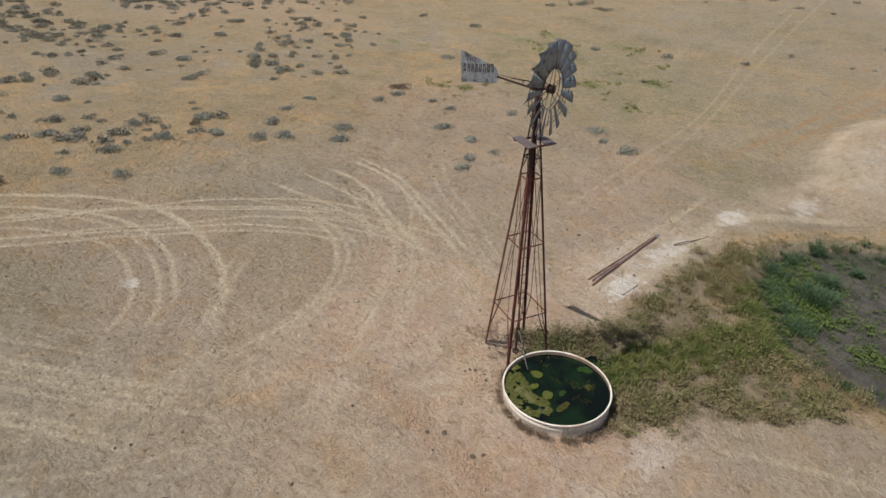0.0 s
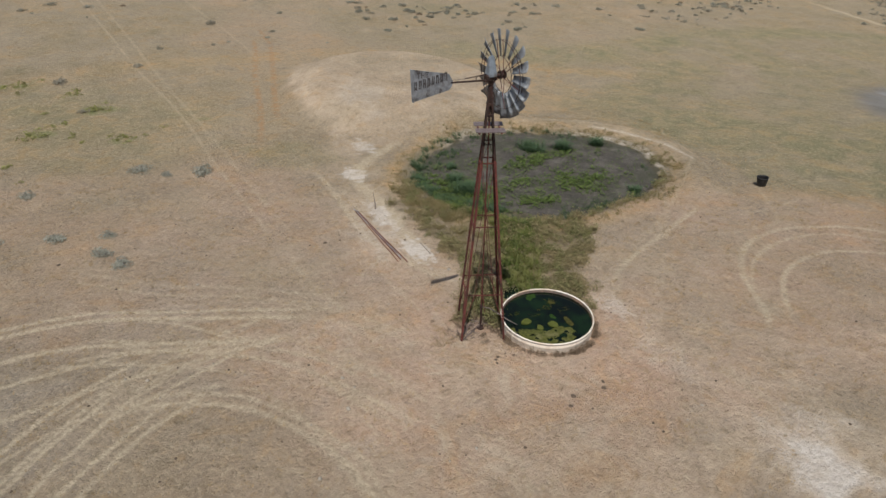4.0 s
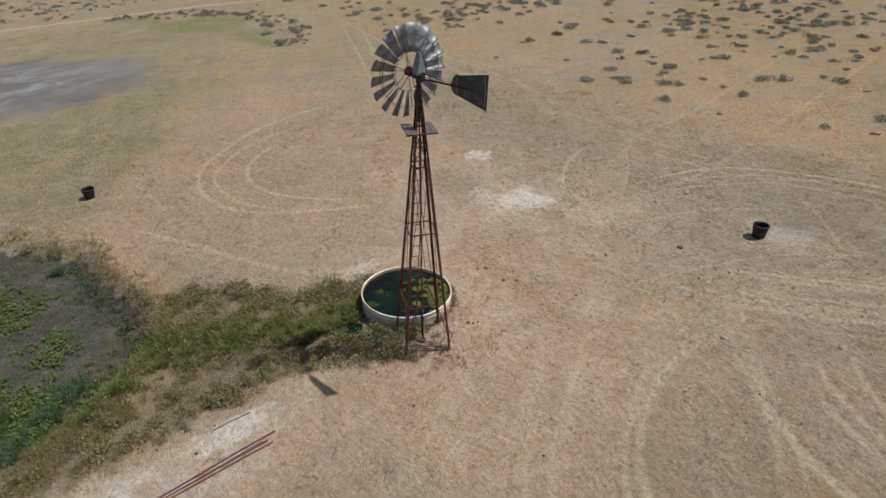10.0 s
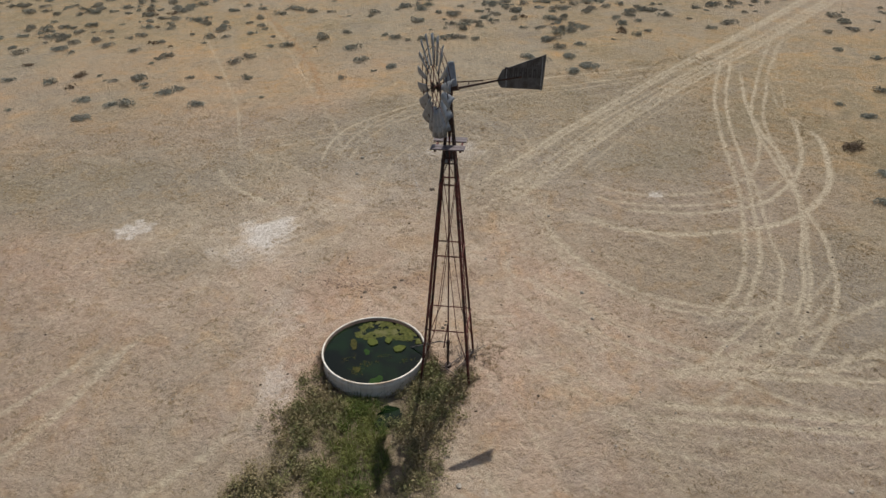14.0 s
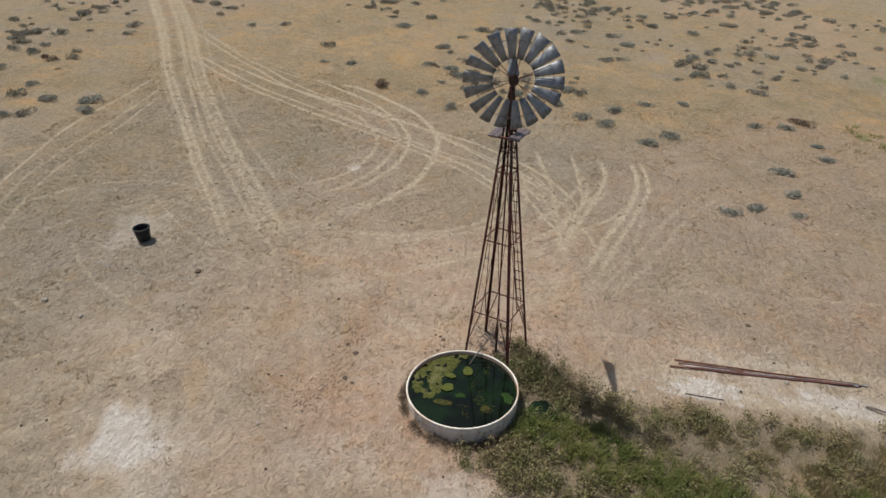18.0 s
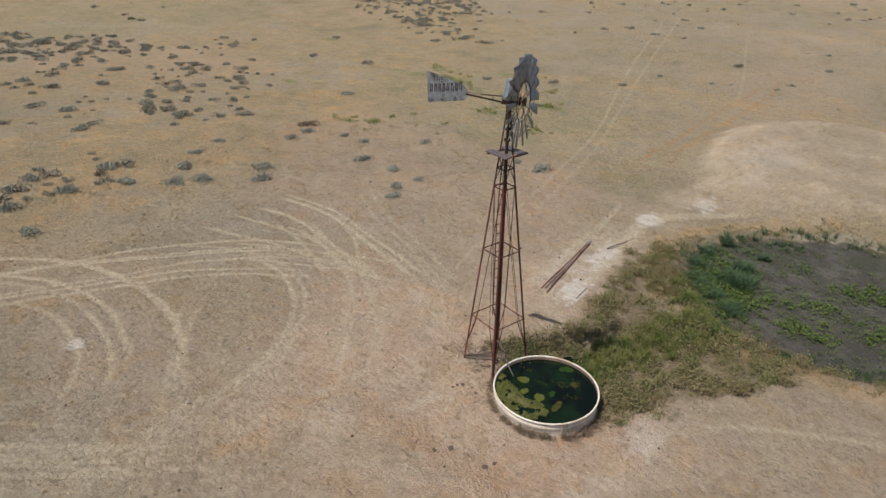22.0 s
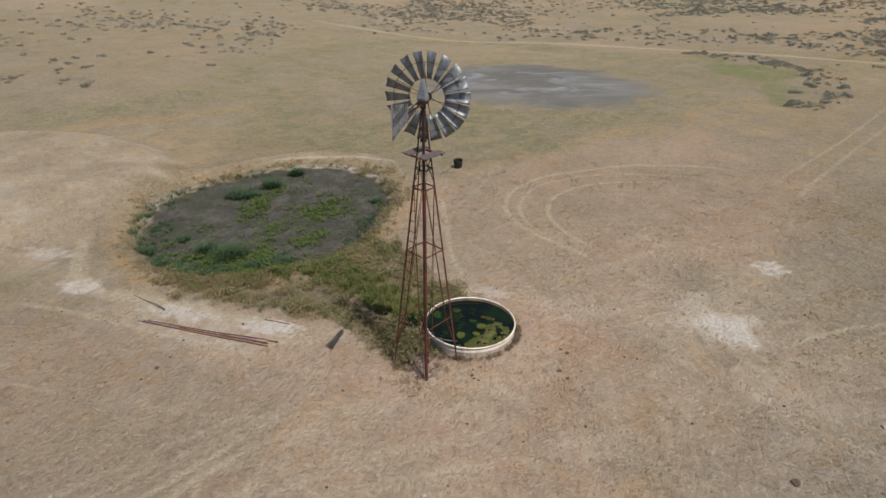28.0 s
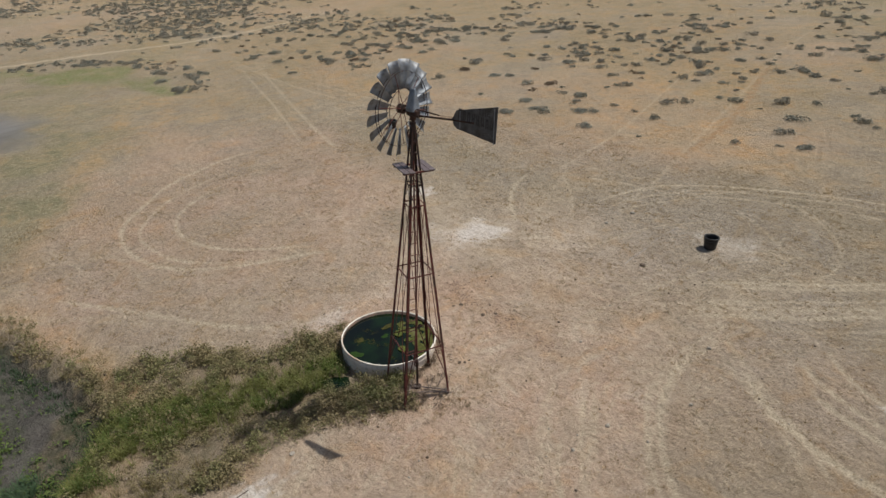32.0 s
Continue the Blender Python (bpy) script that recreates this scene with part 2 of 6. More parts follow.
def ground_mat():
    """Dry rangeland soil and stubble; the attributes say where wheels, salt, mud, and damp with painted plant shade
    have changed it.
    """
    m, nt, b = mat_new("dry_rangeland")
    v = world_pos(nt)

    def attr(name):
        a = nt.nodes.new("ShaderNodeAttribute")
        a.attribute_name = name
        return a.outputs["Fac"]

    def tinted(col, fac, tint):
        return mix(nt, fac, col, tint, "MULTIPLY")

    mid = noise_node(nt, 0.33, 6.0, 0.66, v, 0.7)
    hue = noise_node(nt, 0.62, 6.0, 0.68, v, 0.9)
    clump = noise_node(nt, 2.1, 5.0, 0.66, v, 0.4)
    stubble = noise_node(nt, 6.5, 5.0, 0.72, v)
    tufty = noise_node(nt, 4.2, 6.0, 0.78, v, 0.3)
    grit = noise_node(nt, 38.0, 2.0, 0.6, v)
    col = mix(nt, ramp(nt, mid, 0.36, 0.64), (0.318, 0.260, 0.186), (0.258, 0.213, 0.158))
    col = mix(nt, attr("ash"), col, mix(nt, ramp(nt, hue, 0.4, 0.6), (0.302, 0.260, 0.210), (0.238, 0.204, 0.160)))
    col = mix(nt, attr("gold"), col, mix(nt, ramp(nt, hue, 0.42, 0.62), (0.332, 0.243, 0.136), (0.425, 0.276, 0.138)))
    col = mix(nt, attr("olive"), col, mix(nt, ramp(nt, mid, 0.4, 0.6), (0.205, 0.170, 0.110), (0.250, 0.205, 0.134)))
    col = mix(nt, attr("soil"), col, mix(nt, ramp(nt, mid, 0.4, 0.6), (0.525, 0.426, 0.325), (0.436, 0.350, 0.264)))
    col = mix(nt, attr("red"), col, mix(nt, ramp(nt, hue, 0.38, 0.62), (0.470, 0.330, 0.248), (0.425, 0.286, 0.208)))
    col = mix(nt, attr("green"), col, mix(nt, ramp(nt, hue, 0.42, 0.6), (0.196, 0.180, 0.106), (0.255, 0.218, 0.134)))
    col = mix(nt, attr("lawn"), col, mix(nt, ramp(nt, clump, 0.42, 0.6), (0.140, 0.165, 0.062), (0.225, 0.205, 0.105)))
    # straw, ash and ochre tints that wander over all of it
    col = tinted(col, mul(nt, ramp(nt, hue, 0.52, 0.66), 0.75), (1.10, 1.00, 0.86))
    col = tinted(col, mul(nt, ramp(nt, hue, 0.46, 0.34), 0.70), (0.88, 0.91, 0.96))
    # clump and stubble mottling; its dark specks partly paint the lumps' shaded sides
    col = tinted(col, mul(nt, ramp(nt, clump, 0.52, 0.66), 0.60), (0.74, 0.74, 0.70))
    col = tinted(col, mul(nt, ramp(nt, clump, 0.46, 0.34), 0.70), (1.18, 1.18, 1.16))
    col = tinted(col, mul(nt, ramp(nt, stubble, 0.52, 0.64), 0.45), (0.66, 0.65, 0.62))
    col = mix(nt, mul(nt, ramp(nt, stubble, 0.46, 0.36), 0.42), col, (0.520, 0.430, 0.305))
    col = tinted(col, mul(nt, ramp(nt, tufty, 0.575, 0.67), 0.74), (0.52, 0.51, 0.46))
    flecks = noise_node(nt, 17.0, 3.0, 0.7, v)
    col = mix(nt, mul(nt, ramp(nt, flecks, 0.56, 0.68), 0.42), col, (0.540, 0.455, 0.335))
    wisps = noise_node(nt, 0.42, 7.0, 0.72, v, 1.6)
    col = mix(nt, mul(nt, mul(nt, ramp(nt, wisps, 0.52, 0.64), 0.45), attr("soil")), col, (0.560, 0.480, 0.375))
    ragged = mul(nt, attr("track"), mul(nt, mul(nt, noise_node(nt, 2.2, 6.0, 0.75, v), 0.5, "SUBTRACT"), 1.1), "ADD")
    worn = mul(nt, ramp(nt, ragged, 0.08, 0.97), 0.82)
    col = mix(nt, worn, col, mix(nt, ramp(nt, stubble, 0.38, 0.62), (0.560, 0.470, 0.345), (0.420, 0.350, 0.252)))
    rut = mul(nt, attr("rut"), ramp(nt, noise_node(nt, 1.8, 5.0, 0.7, v), 0.36, 0.6))
    col = mix(nt, mul(nt, rut, 0.7), col, (0.330, 0.196, 0.100))
    salt = mul(nt, mul(nt, attr("salt"), 1.5), ramp(nt, noise_node(nt, 1.6, 6.0, 0.74, v, 0.5), 0.20, 0.62))
    col = mix(nt, salt, col, mix(nt, ramp(nt, stubble, 0.42, 0.6), (0.640, 0.585, 0.530), (0.540, 0.478, 0.415)))
    streak = nt.nodes.new("ShaderNodeMapping")
    streak.inputs["Scale"].default_value = (0.20, 0.11, 0.1)
    nt.links.new(v, streak.inputs["Vector"])
    pan = mix(nt, ramp(nt, noise_node(nt, 1.0, 6.0, 0.68, streak.outputs[0], 0.5), 0.38, 0.66), (0.150, 0.142, 0.134), (0.215, 0.210, 0.206))
    pan = mix(nt, mul(nt, attr("crust"), ramp(nt, noise_node(nt, 1.6, 6.0, 0.7, streak.outputs[0], 0.5), 0.48, 0.66)), pan, (0.280, 0.288, 0.308))
    col = mix(nt, attr("pan"), col, pan)
    mud = mix(nt, ramp(nt, noise_node(nt, 0.8, 5.0, 0.65, v), 0.4, 0.65), (0.078, 0.071, 0.064), (0.128, 0.117, 0.104))
    mud = mix(nt, mul(nt, ramp(nt, noise_node(nt, 0.5, 5.0, 0.7, v), 0.42, 0.62), 0.55), mud, (0.066, 0.072, 0.046))
    mud = tinted(mud, mul(nt, ramp(nt, stubble, 0.48, 0.36), 0.6), (1.5, 1.48, 1.42))
    col = mix(nt, attr("mud"), col, mud)
    # damp marsh soil, darkened further as painted shade in the gaps between weeds
    col = mix(nt, mul(nt, attr("damp_shade"), 0.75), col, mix(nt, ramp(nt, clump, 0.4, 0.6), (0.070, 0.067, 0.032), (0.165, 0.130, 0.080)))
    nt.links.new(col, b.inputs["Base Color"])
    b.inputs["Roughness"].default_value = 0.95
    b.inputs["Specular IOR Level"].default_value = 0.15
    high = mul(nt, mul(nt, stubble, 0.8), mul(nt, grit, 0.25), "ADD")
    high = mul(nt, high, mul(nt, clump, 0.8), "ADD")
    high = mul(nt, high, mul(nt, tufty, 0.8), "ADD")
    bumped(nt, b, high, 1.0, 0.15)
    return m


GROUND = ground_mat()


# ---- helpers for meshes ----
def finish(bm, mat, name):
    me = bpy.data.meshes.new(name)
    bm.normal_update()
    bm.to_mesh(me)
    bm.free()
    me.materials.append(mat)
    return me


def part(name, bm, material, parent, label=""):
    ob = new(name, finish(bm, material, name))
    ob.parent = parent
    if label:
        tagged(ob, label)
    return ob


def empty_thing(name, label, category, m, group="", kind=""):
    ob = new(name)
    ob.matrix_basis = m
    return tagged(ob, label, category, group, kind)


def mesh_thing(name, bm, mat, label, category, group="", kind="", m=None):
    ob = new(name, finish(bm, mat, name))
    if m is not None:
        ob.matrix_basis = m
    return tagged(ob, label, category, group, kind)


def smooth(ob):
    ob.data.polygons.foreach_set("use_smooth", [True] * len(ob.data.polygons))
    return ob


def box(bm, size, m=None, bevel=0.0):
    r = bmesh.ops.create_cube(bm, size=1.0, matrix=(m or Matrix()) @ Matrix.Diagonal((*size, 1)))
    if bevel:
        es = list({e for v in r["verts"] for e in v.link_edges})
        bmesh.ops.bevel(bm, geom=es, offset=bevel, segments=1, affect="EDGES")


def along(a, b, side=(0, 0, 1)):
    """A frame at a with z towards b and x as near to side as can be."""
    a, b = Vector(a), Vector(b)
    z = (b - a).normalized()
    s = Vector(side)
    x = (s - z * s.dot(z))
    x = x.normalized() if x.length > 1e-4 else z.orthogonal().normalized()
    y = z.cross(x)
    m = Matrix((x, y, z)).transposed().to_4x4()
    m.translation = a
    return m


def rod(bm, a, b, r, n=8, r2=None):
    a, b = Vector(a), Vector(b)
    d = b - a
    m = along(a, b) @ Matrix.Translation((0, 0, d.length / 2))
    bmesh.ops.create_cone(bm, cap_ends=True, segments=n, radius1=r, radius2=r if r2 is None else r2, depth=d.length, matrix=m)


def flat_bar(bm, a, b, w, t, side=(0, 0, 1)):
    d = (Vector(b) - Vector(a)).length
    box(bm, (w, t, d), along(a, b, side) @ Matrix.Translation((0, 0, d / 2)))


def angle_iron(bm, a, b, w, t, side):
    """An L-shaped bar whose two flanges lie either side of the direction side."""
    d = (Vector(b) - Vector(a)).length
    m = along(a, b, side)
    for turn in (45, -45):
        box(bm, (w, t, d), m @ pose(0, 0, 0, 0, 0, turn) @ Matrix.Translation((w / 2, 0, d / 2)))


def sweep(bm, pts, r, n=9):
    """One continuous round bar through points."""
    rings = []
    for k, p in enumerate(pts):
        way = pts[min(k + 1, len(pts) - 1)] - pts[max(k - 1, 0)]
        m = along(p, p + way)
        rad = r[k] if isinstance(r, (list, tuple)) else r
        rings.append([bm.verts.new(m @ Vector((rad * math.cos(2 * math.pi * i / n), rad * math.sin(2 * math.pi * i / n), 0))) for i in range(n)])
    for lo, hi in zip(rings, rings[1:]):
        for i in range(n):
            bm.faces.new((lo[i], lo[(i + 1) % n], hi[(i + 1) % n], hi[i]))
    bm.faces.new(list(reversed(rings[0])))
    bm.faces.new(rings[-1])


def tube(bm, pts, r, n=8):
    """A bent pipe through points, rounded at its bends by short joints."""
    for a, b in zip(pts, pts[1:]):
        rod(bm, a, b, r, n)
    for p in pts[1:-1]:
        bmesh.ops.create_icosphere(bm, subdivisions=1, radius=r * 1.12, matrix=Matrix.Translation(p))


def lathe(bm, profile, n=48, close=False):
    """A turned shape round z from (radius, height) pairs."""
    rings = []
    for r, z in profile:
        rings.append([bm.verts.new((r * math.cos(2 * math.pi * k / n), r * math.sin(2 * math.pi * k / n), z)) for k in range(n)])
    pairs = list(zip(rings, rings[1:])) + ([(rings[-1], rings[0])] if close else [])
    for lo, hi in pairs:
        for k in range(n):
            bm.faces.new((lo[k], lo[(k + 1) % n], hi[(k + 1) % n], hi[k]))
    return rings


# ---- the lie of the land ----
POND = (2.0, 29.0)


def pond_edge(x, y):
    """Distance past the pond's bank: below 0 inside."""
    dx, dy = x - POND[0], y - POND[1]
    a = np.arctan2(dy, dx)
    r = 7.55 + 0.65 * np.cos(2 * (a - 0.25)) + 0.25 * np.cos(3 * a + 0.8) + 0.18 * np.sin(5 * a) + 0.1 * np.sin(11 * a + 1)
    return np.hypot(dx, dy) - r


def step(lo, hi, v):
    s = np.clip((v - lo) / (hi - lo), 0, 1)
    return s * s * (3 - 2 * s)


def height(x, y):
    x, y = np.asarray(x, float), np.asarray(y, float)
    far = np.hypot(x + 10, y - 15)
    z = -0.4389 - 0.0452 * x - 0.0577 * y
    z = z + 0.10 * np.logaddexp(0, (y - 41) / 3.0) * 3.0 + 0.02 * np.maximum(0, x - 60)
    z = np.where(far > 140, z + 0.03 * (far - 140), z)
    m = np.hypot((x - 0.6) / 9.6, (y - 47.6) / 10.6)
    z = z + 1.5 * step(1.12, 0.66, m)
    d = pond_edge(x, y)
    a = np.arctan2(y - POND[1], x - POND[0])
    bank = 0.55 * np.exp(-((d - 2.2) / 1.3) ** 2) * step(-0.3, 0.5, np.cos(a - 0.6))
    z = z + bank
    floor = 0.5 * (-0.4389 - 0.0452 * x - 0.0577 * y - 0.3) + 0.5 * -2.5
    z = np.where(d < 0.6, z + (floor - z) * step(0.6, -0.5, d), z)
    ripple = 0.035 * np.sin(0.9 * x + 0.6 * y) * np.sin(0.5 * x - 0.8 * y + 1) + 0.18 * np.sin(0.11 * x + 1) * np.sin(0.13 * y + 2) * step(20, 60, far)
    return z + ripple * step(2.5, 6, np.hypot(x + 9, y - 14.5))


def gz(x, y):
    return float(height(x, y))


def ground_noise(x, y, scale, seed):
    """Cheap smooth noise from a few turned waves, about -1 to 1."""
    rng = np.random.RandomState(seed)
    out = 0
    for k in range(7):
        a, f, p = rng.uniform(0, 6.28), rng.uniform(0.6, 1.7) / scale, rng.uniform(0, 6.28)
        out = out + np.sin(6.28 * f * (x * np.cos(a) + y * np.sin(a)) + p)
    return out / 3.2


def lattice(x, y, scale, seed):
    """Smooth noise on a random lattice, -1 to 1."""
    table = np.random.RandomState(seed).uniform(-1, 1, (256, 256))
    u, v = np.asarray(x, float) / scale + 1000.3, np.asarray(y, float) / scale + 1000.7
    i, j = np.floor(u).astype(int), np.floor(v).astype(int)
    f, g = u - i, v - j
    f, g = f * f * (3 - 2 * f), g * g * (3 - 2 * g)
    a, b, c, d = table[i % 256, j % 256], table[(i + 1) % 256, j % 256], table[i % 256, (j + 1) % 256], table[(i + 1) % 256, (j + 1) % 256]
    return (a * (1 - f) + b * f) * (1 - g) + (c * (1 - f) + d * f) * g


def fractal(x, y, scale, seed, octaves=4):
    return sum(lattice(x, y, scale / 2**k, seed + 7 * k) * 0.55**k for k in range(octaves)) * 1.1


def zone(x, y, pts, soft=2.0, seed=1, ragged=1.0):
    """1 inside a closed outline through a few points, 0 outside, with a ragged soft edge."""
    p = np.array(pts, float)
    lo, hi = p.min(0) - 2 * soft - 2 * ragged, p.max(0) + 2 * soft + 2 * ragged
    out = np.zeros(len(x))
    near = np.where((x > lo[0]) & (x < hi[0]) & (y > lo[1]) & (y < hi[1]))[0]
    px, py = x[near], y[near]
    inside, best = np.zeros(len(near), bool), np.full(len(near), 9e9)
    for a, b in zip(p, np.roll(p, -1, 0)):
        d = b - a
        s = np.clip(((px - a[0]) * d[0] + (py - a[1]) * d[1]) / max(d @ d, 1e-9), 0, 1)
        best = np.minimum(best, np.hypot(px - a[0] - s * d[0], py - a[1] - s * d[1]))
        cross = (a[1] > py) != (b[1] > py)
        inside ^= cross & (px < d[0] * (py - a[1]) / (d[1] if d[1] else 1e-9) + a[0])
    signed = np.where(inside, best, -best) + ragged * fractal(px, py, 3.5 * max(ragged, 0.5), seed)
    out[near] = step(-soft, soft, signed)
    return out


def spline(pts, n=10):
    """A smooth line through a few points."""
    p = np.array([pts[0], *pts, pts[-1]], float)
    out = []
    for k in range(1, len(p) - 2):
        for s in np.linspace(0, 1, n, endpoint=False):
            a, b, c, d = p[k - 1 : k + 3]
            out.append(0.5 * (2 * b + (c - a) * s + (2 * a - 5 * b + 4 * c - d) * s**2 + (3 * b - a - 3 * c + d) * s**3))
    out.append(p[-2])
    return np.array(out)


def line_mask(x, y, pts, width, n=8):
    """1 on a smooth line through pts, falling to 0 past its half width, and how far along it (0 to 1)."""
    line = spline(pts, n)
    lo, hi = line.min(0) - 2 * width, line.max(0) + 2 * width
    near = np.where((x > lo[0]) & (x < hi[0]) & (y > lo[1]) & (y < hi[1]))[0]
    best = np.full(len(near), 9e9)
    where = np.zeros(len(near))
    px, py = x[near], y[near]
    for k, (a, b) in enumerate(zip(line, line[1:])):
        d = b - a
        s = np.clip(((px - a[0]) * d[0] + (py - a[1]) * d[1]) / max(d @ d, 1e-9), 0, 1)
        dist = np.hypot(px - a[0] - s * d[0], py - a[1] - s * d[1])
        closer = dist < best
        best[closer] = dist[closer]
        where[closer] = (k + s[closer]) / (len(line) - 1)
    out = np.zeros(len(x))
    out[near] = step(width * 0.66, width * 0.12, best) * step(0, 0.10, where) * step(1.0, 0.86, where)
    return out


TRACKS = []
ruts = random.Random(9)


def wheel_track(*pts, width=0.32, strength=0.8, lanes=1, spread=0.5):
    """A wheel's mark through a few points, or several marks that run side by side within spread metres."""
    line = np.array(pts, float)
    way = np.gradient(line, axis=0)
    side = np.stack([-way[:, 1], way[:, 0]], 1) / (np.linalg.norm(way, axis=1)[:, None] + 1e-9)
    for n in range(lanes):
        wander = 0.05 if lanes < 3 else 0.15
        off = 0.0 if lanes == 1 else spread * (n / (lanes - 1) - 0.5) + ruts.uniform(-1.2, 1.2) * wander
        shift = off + np.array([ruts.uniform(-wander, wander) for _ in pts])[:, None]
        TRACKS.append((tuple(map(tuple, line + shift * side)), width * ruts.uniform(0.75, 1.05), strength * (ruts.uniform(0.75, 1.0) if lanes < 3 else ruts.uniform(0.4, 1.0))))


# turning circles on the western side
wheel_track((-34.0, 2.5), (-33.6, 4.3), (-32.4, 6.3), (-30.8, 8.2), (-29.0, 9.7), (-27.1, 10.5), (-25.2, 10.7), (-23.3, 10.6), (-21.4, 10.1), (-19.5, 9.1), (-18.4, 8.0), (-17.4, 6.9), width=0.46, strength=1.0)
wheel_track((-34.5, 0.6), (-33.3, 3.0), (-31.6, 5.4), (-29.8, 7.3), (-28.2, 8.3), (-26.5, 9.0), (-24.9, 9.1), (-23.3, 8.9), (-21.9, 8.4), (-20.5, 7.7), (-19.4, 6.9), width=0.40, strength=0.9)
wheel_track((-31.0, 4.9), (-29.0, 7.2), (-27.0, 8.3), (-25.0, 8.5), (-23.0, 8.2), (-21.2, 7.5), (-19.9, 6.6), (-19.0, 5.6), strength=0.7)
wheel_track((-33.0, 0.0), (-30.9, 2.9), (-29.3, 5.0), (-28.2, 6.2), (-26.9, 6.9), (-25.4, 7.4), (-23.8, 7.4), (-22.5, 7.0), (-21.2, 6.4), (-20.2, 5.3), (-19.5, 3.9), width=0.38, strength=0.85)
# marks that leave the two-track and swing round to the fan west of the tower
wheel_track((-38.8, -11.8), (-35.9, -7.8), (-32.6, -3.5), (-30.1, 0.4), (-28.3, 3.6), (-26.9, 6.3), (-25.5, 8.8), (-24.2, 10.8), (-22.9, 12.6), (-21.9, 13.8), (-20.7, 14.6), (-19.6, 15.2), (-18.2, 15.7), strength=0.95)
wheel_track((-38.6, -10.8), (-36.1, -7.0), (-33.1, -3.1), (-30.6, 0.7), (-28.8, 3.9), (-27.4, 6.6), (-26.0, 9.0), (-24.7, 11.0), (-23.4, 12.8), (-22.3, 14.0), (-21.2, 14.9), (-20.1, 15.4), strength=0.85)
wheel_track((-46.0, -14.2), (-41.8, -10.3), (-37.8, -6.0), (-34.8, -2.6), (-32.4, 0.2), (-30.9, 2.9), (-29.8, 5.5), (-28.9, 7.7), (-27.9, 9.6), (-26.8, 11.2), (-25.4, 12.9), (-24.1, 14.5), (-23.0, 15.6), (-22.0, 16.4), (-21.0, 16.8), strength=0.95)
wheel_track((-46.4, -13.6), (-42.4, -9.9), (-38.2, -5.6), (-35.0, -1.9), (-32.7, 1.0), (-31.0, 3.9), (-29.8, 6.6), (-28.6, 8.7), (-27.3, 10.8), (-25.9, 12.6), (-24.5, 14.4), (-23.2, 15.8), (-21.9, 16.8), (-20.6, 17.4), strength=0.85)
wheel_track((-37.6, -8.4), (-35.3, -4.6), (-33.2, -1.4), (-31.7, 1.7), (-30.5, 4.7), (-29.0, 7.7), (-27.9, 10.1), (-27.2, 11.8), (-26.4, 13.3), (-25.3, 14.8), (-23.9, 16.2), (-22.5, 17.3), (-21.1, 18.1), (-19.4, 18.8), width=0.38, strength=0.95)
wheel_track((-28.2, 5.4), (-27.1, 7.6), (-25.9, 9.9), (-24.8, 11.9), (-24.1, 13.3), (-23.1, 14.5), (-22.1, 15.6), (-21.2, 16.2), (-20.0, 16.6), strength=0.85)
wheel_track((-35.8, -2.3), (-34.6, -0.3), (-34.2, 1.4), (-33.9, 2.9), strength=0.6)
wheel_track((-43.0, -10.6), (-39.0, -6.2), (-36.6, -2.4), (-34.4, 0.8), strength=0.6)
# the bend inside the fan
wheel_track((-22.8, 15.4), (-21.2, 15.2), (-19.6, 14.6), (-18.3, 13.5), (-17.4, 12.3), (-16.7, 11.0), (-16.4, 9.6), (-16.3, 8.2), (-16.8, 6.0), width=0.40, strength=0.9)
wheel_track((-21.9, 15.8), (-20.4, 15.4), (-18.7, 14.5), (-17.6, 13.2), (-16.8, 12.0), (-16.2, 10.6), (-16.0, 9.2), strength=0.7)
wheel_track((-19.2, 15.1), (-18.2, 14.6), (-17.4, 13.1), (-16.8, 11.4), (-16.6, 9.3), strength=0.5)
# the fan of marks towards the tower
wheel_track((-26.8, 21.4), (-25.0, 21.6), (-23.0, 21.4), (-21.2, 20.8), (-19.6, 20.1), (-17.9, 19.4), (-16.4, 18.8), (-14.6, 17.9), width=0.44, strength=1.0, lanes=2, spread=0.5)
wheel_track((-26.7, 19.5), (-25.0, 19.8), (-23.4, 19.6), (-21.7, 19.0), (-20.0, 18.4), (-17.6, 17.4), (-15.4, 16.6), width=0.40, strength=0.9)
wheel_track((-26.8, 18.0), (-25.0, 18.3), (-23.2, 18.3), (-21.7, 18.4), (-20.2, 17.9), (-18.3, 16.6), (-16.6, 15.4), width=0.38, strength=0.9)
wheel_track((-26.9, 16.1), (-25.0, 16.4), (-23.2, 16.8), (-21.8, 17.0), (-20.2, 17.1), (-18.0, 17.2), (-15.6, 16.9), width=0.36, strength=0.85)
wheel_track((-21.9, 20.7), (-20.2, 19.8), (-19.2, 18.8), (-18.5, 18.1), (-17.4, 17.3), strength=0.8)
wheel_track((-22.6, 15.0), (-21.6, 15.5), (-19.6, 16.4), (-17.8, 17.2), (-16.4, 17.5), strength=0.8)
wheel_track((-24.0, 15.8), (-22.7, 16.5), (-20.5, 17.5), (-18.3, 18.4), (-16.8, 18.8), strength=0.8)
wheel_track((-18.2, 15.5), (-20.3, 17.0), (-22.1, 18.0), (-24.4, 18.8), strength=0.65)
wheel_track((-20.4, 18.1), (-18.4, 16.8), (-16.6, 15.1), (-15.2, 13.1), (-14.4, 11.5), width=0.40, strength=0.65)
wheel_track((-19.1, 19.1), (-17.0, 16.6), (-15.1, 14.6), (-13.9, 12.7), width=0.40, strength=0.55)
